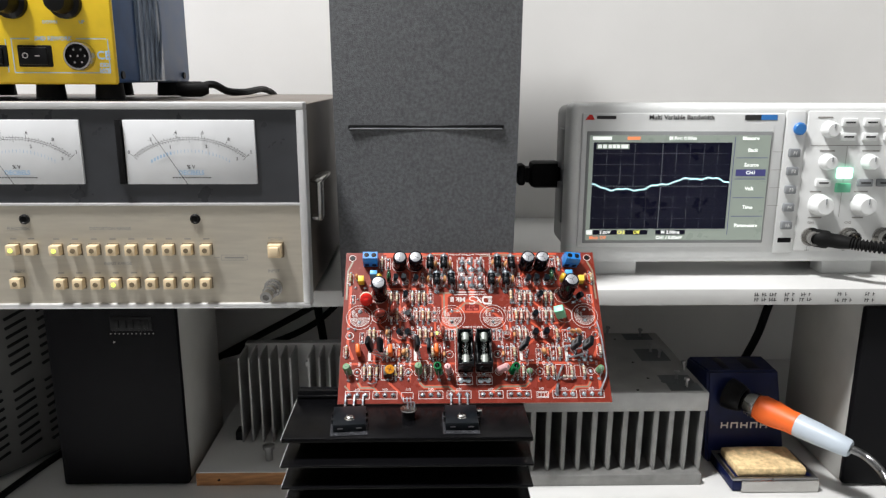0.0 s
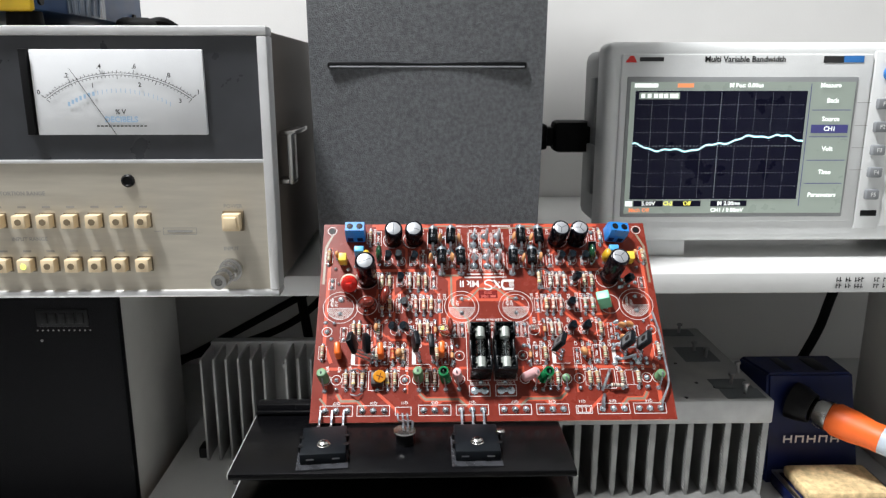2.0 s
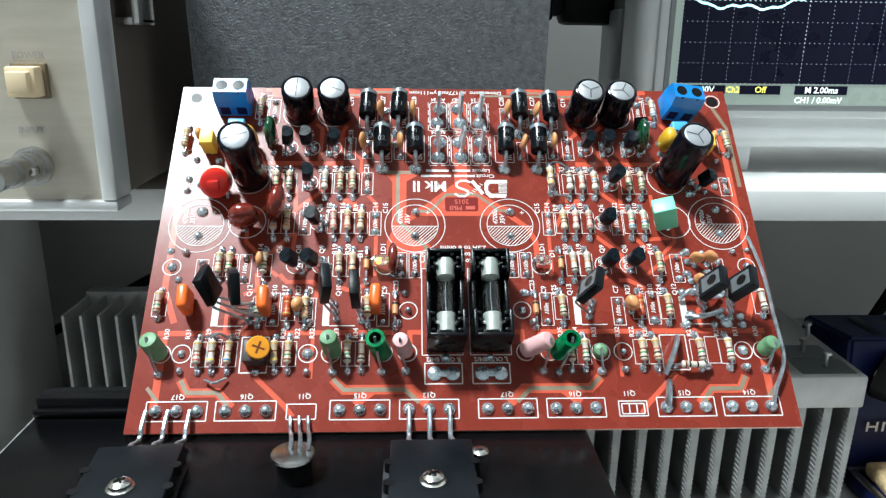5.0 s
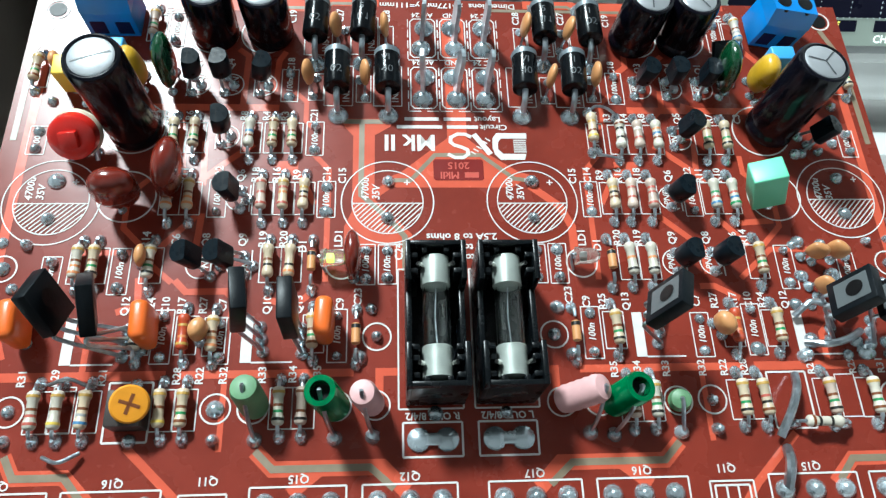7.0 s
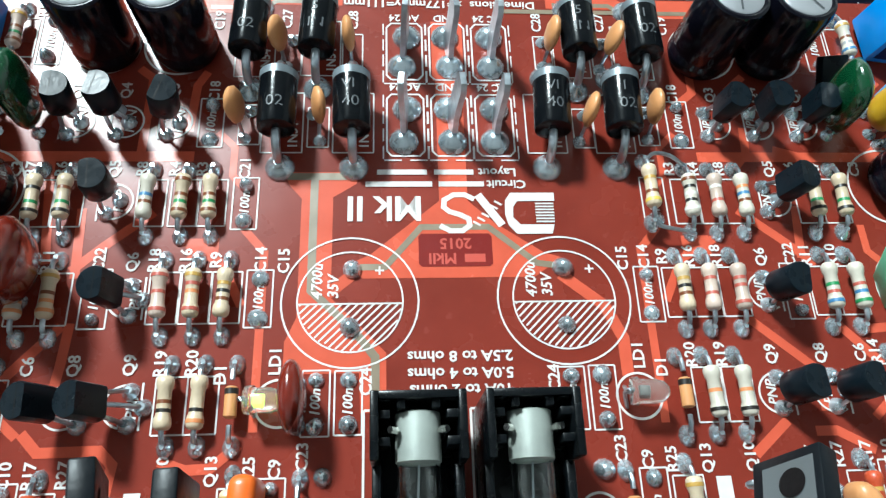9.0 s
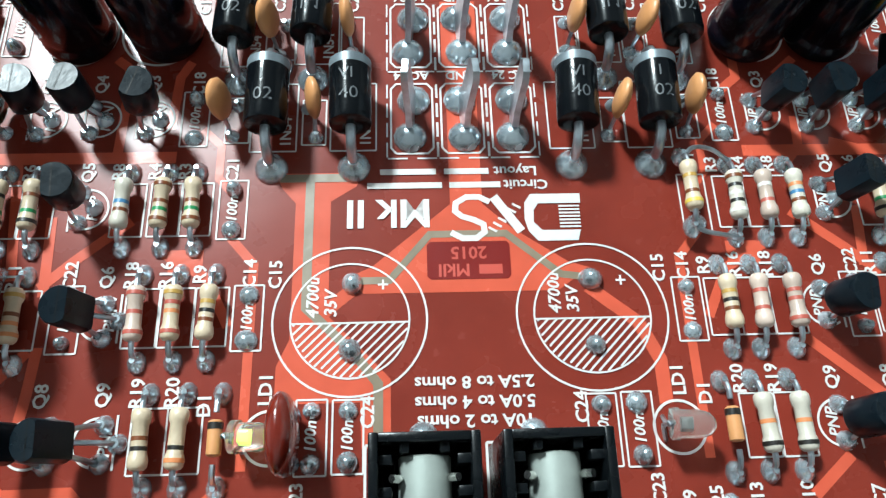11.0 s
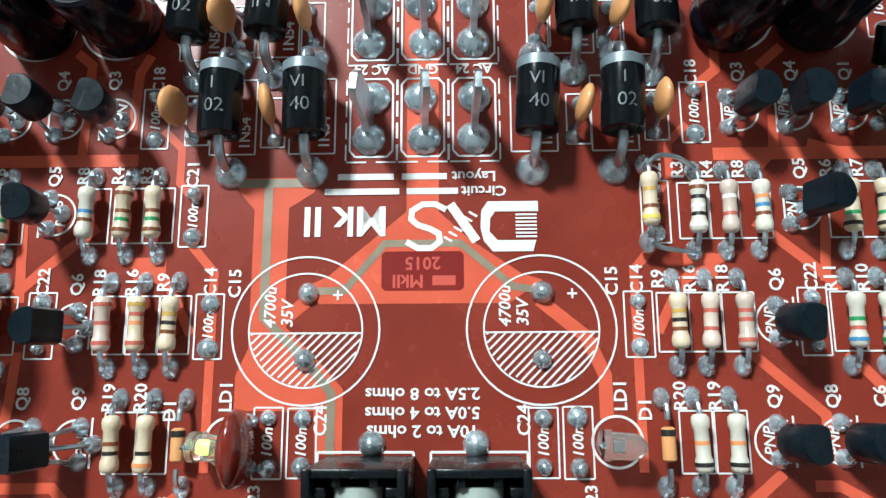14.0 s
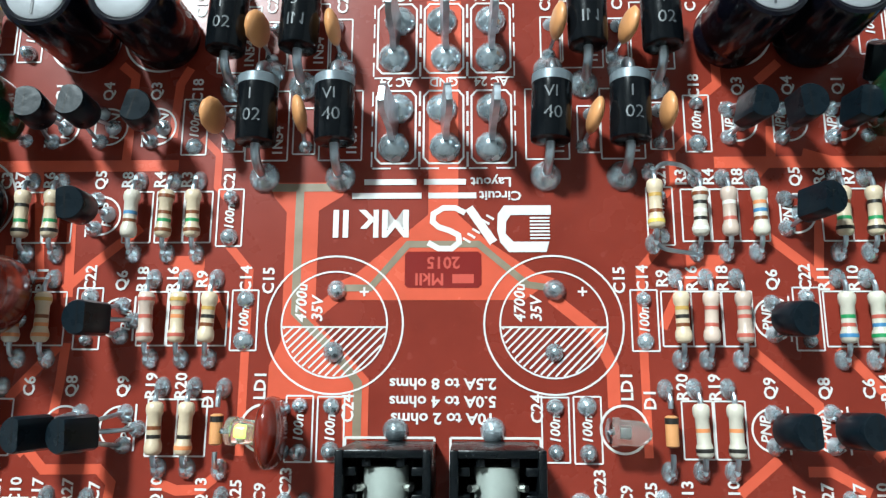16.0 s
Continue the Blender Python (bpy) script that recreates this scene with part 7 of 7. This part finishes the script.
# light-emitting diodes lying over
def led(u, v, lit):
    m = tilt_to(V(u - 1.8, v, 3.6) * K, V(u + 3.6, v - 0.3, 4.4) * K)
    bm = bmesh.new()
    lathe(bm, [(1.7 * K, -0.2 * K), (1.75 * K, 0.6 * K), (1.5 * K, 0.6 * K), (1.5 * K, 2.8 * K), (1.2 * K, 3.8 * K), (0.6 * K, 4.35 * K), (0.05 * K, 4.5 * K)], 20)
    o = part("indicator_led", bm, LED_CLEAR, pcb, "clear light-emitting diode glowing yellow-green" if lit else "clear unlit light-emitting diode", m)
    bm = bmesh.new()
    box(bm, -0.5 * K, 0.5 * K, -0.5 * K, 0.5 * K, 0.7 * K, 2.0 * K, 0.15 * K)
    part("die", bm, LED_GLOW if lit else STEEL, o)
    mi = m.inverted()
    for k in (-1, 1):
        bm = bmesh.new()
        tube(bm, curve_pts([V(0, 0.8 * k * K, 0), V(0, 0.8 * k * K, -0.8 * K), mi @ (V(u - 1.6, v + 1.3 * k, 0) * K)], 4), 0.28 * K, 6)
        part("lead", bm, LEAD, o)


led(-23.8, 47.2, True)
led(22.4, 47.3, False)
for s in SIDES:
    bm = bmesh.new()
    lathe(bm, [(0.5 * K, -1.9 * K), (0.8 * K, -1.7 * K), (0.8 * K, 1.7 * K), (0.5 * K, 1.9 * K)], 14, 0, Y_BODY)
    o = part("signal_diode", bm, DISC_ORANGE, pcb, "tiny orange glass diode with a black band", at(s * 27.9, 47.3))
    bm = bmesh.new()
    lathe(bm, [(0.84 * K, 0.9 * K), (0.84 * K, 1.6 * K)], 14, 0, Y_BODY)
    part("band", bm, BAND["black"], o)
    put("lead", LEADS[10.0], o)
    put("lead", LEADS[10.0], o, pose(0, 0, 0, 0, 0, 180))
    o2 = copy_thing(o, at(s * 19.6, 33.4))

# loose wiring and solder along the right-hand edge
for pts, r, lab in (([(84.6, 56, 1.4), (86.2, 44, 2.4), (86.6, 30, 2.2), (86.4, 18, 2.6), (82.8, 10, 2.0), (81.3, 5, 0.8)], 0.55, "thick tinned wire along the board's edge"),
                    ([(53.4, 14.2, 1.4), (55.4, 18.4, 3.2), (57.0, 22.0, 3.4), (58.6, 25.0, 1.0)], 0.75, "bent tinned wire"),
                                        ([(53.0, 5.2, 0.6), (53.2, 9.5, 3.2), (54.6, 12.4, 0.4)], 0.9, "bent tinned wire"),
                    ([(62, 31, 1.0), (65, 30, 3.4), (69, 31, 3.0), (73, 33, 1.0)], 0.7, "bent tinned wire"),
                    ([(61, 36, 1.0), (64, 38, 3.4), (68, 36, 3.6), (73, 37, 1.0)], 0.6, "bent tinned wire"),
                    ([(-70.5, 25.4, 1.2), (-67, 26.0, 2.6), (-64.4, 25.2, 1.2)], 0.35, "thin bent wire"),
                    ([(-69.5, 13.6, 1.2), (-66.5, 12.6, 2.2), (-63.8, 14.2, 1.0)], 0.35, "thin bent wire")):
    bm = bmesh.new()
    tube(bm, curve_pts([V(*p) * K for p in pts], 5), r * K, 8)
    part("jumper_wire", bm, LEAD, pcb, lab)
for k in range(26):
    solder(rng.uniform(61, 80), rng.choice([29.0, 31.5, 38.6, 42.0, 44.5, 51.0]) + rng.uniform(-0.5, 0.5), scale=rng.uniform(0.8, 1.2))
for s in SIDES:
    for u, v in ((66.0, 84.2), (70.0, 84.6), (74.0, 82.8), (80.6, 83.0), (78.6, 74.0), (75.0, 71.8), (70.0, 71.4), (64.0, 84.0), (79.6, 51.5), (84.0, 52.0), (80.6, 43.0)):
        solder(s * u, v, scale=0.95)


# ---- output transistors bolted flat to the heatsink, soldered to the board ----
INV = BOARD.inverted()


def power_transistor(cx, cy, turn, us, dx=0.0):
    top = 0.1490
    w0 = INV @ pose(cx, cy, top, 0, 0, turn)
    bm = bmesh.new()
    box(bm, -0.0098, 0.0098, -0.0125, 0.0125, 0.0006, 0.0054, 0.0005)
    o = part("power_transistor", bm, EPOXY_MATT, pcb, "large flat black power transistor bolted to the heatsink", w0)
    bm = bmesh.new()
    box(bm, -0.0114, 0.0106, -0.0164, 0.0105, 0.0001, 0.0005)
    part("mica_washer", bm, SHEET, o, "thin clear insulating sheet")
    bm = bmesh.new()
    lathe(bm, [(0.0030, 0.0054), (0.0030, 0.0058), (0.0024, 0.0060), (0.0024, 0.0068), (0.0016, 0.0074), (0.0004, 0.0075)], 18, 0, pose(0.0, -0.0050, 0))
    sc = part("screw", bm, CHROME, o, "bright cross-head screw")
    bm = bmesh.new()
    for a in (0, 90):
        box(bm, -0.0012, 0.0012, -0.0002, 0.0002, 0.0074, 0.0077, 0, m=pose(0, -0.0050, 0, 0, 0, a + 30))
    part("cross_slot", bm, BLACK_PLASTIC, sc)
    for x in (-0.0097, 0.0097):
        for y in (-0.005, 0.003):
            bm = bmesh.new()
            cyl(bm, (x, y, 0.0030), (x, y, 0.00545), 0.0013, 12)
            part("notch", bm, BLACK_PLASTIC, o)
    for x in (-0.0055, 0.0055):
        bm = bmesh.new()
        box(bm, x - 0.0016, x + 0.0016, -0.01268, -0.0124, 0.0026, 0.0032)
        part("edge_mark", bm, STEEL, o)
    M_ = w0.inverted()
    for k, u in zip((-1, 0, 1), us):
        bm = bmesh.new()
        pad = M_ @ V(u * K, 5.6 * K, 0.0012)
        tube(bm, curve_pts([(0.00545 * k + dx, 0.0122, 0.0034), (0.00545 * k + dx, 0.0150, 0.0036), M_ @ V(u * K, -2.4 * K, 3.0 * K), M_ @ V(u * K, 0.6 * K, 2.6 * K), M_ @ V(u * K, 3.4 * K, 1.9 * K), pad], 4), 0.00062, 8)
        part("lead", bm, LEAD, o, "bright tinned lead")


power_transistor(-0.0780, -0.0245, 5.0, (-83.3, -77.7, -72.1), 0.0019)
power_transistor(-0.0103, -0.0235, 0.0, (-15.7, -10.4, -5.1))
w0 = INV @ pose(-0.0425, -0.0180, 0.1490)
bm = bmesh.new()
lathe(bm, [(0.0040, 0.0), (0.0040, 0.0055)], 20)
o = part("small_transistor", bm, BLACK_PLASTIC, pcb, "small sensing transistor under a bright washer on the heatsink", w0)
bm = bmesh.new()
lathe(bm, [(0.0050, 0.0055), (0.0052, 0.0058), (0.0050, 0.0064), (0.0020, 0.0068)], 24)
part("washer", bm, CHROME, o, "bright metal washer")
for k in (-1, 0, 1):
    M_ = w0.inverted()
    bm = bmesh.new()
    tube(bm, curve_pts([(0.0014 + 0.0021 * k, 0.001, 0.0066), (0.0014 + 0.0021 * k, 0.0030, 0.0088), M_ @ V((-43.6 + 2.3 * k) * K, 0.0, 3.0 * K), M_ @ V((-44.2 + 2.3 * k) * K, 4.0 * K, 0.4 * K)], 4), 0.0005, 7)
    part("lead", bm, LEAD, o)
bm = bmesh.new()
lathe(bm, [(0.0022, 0), (0.0022, 0.001), (0.0014, 0.0016)], 14, 0, pose(0.0019, -0.0096, 0.1490))
tagged(part("metal_bead", bm, CHROME, None), "small bright metal bead on the heatsink", "bead")
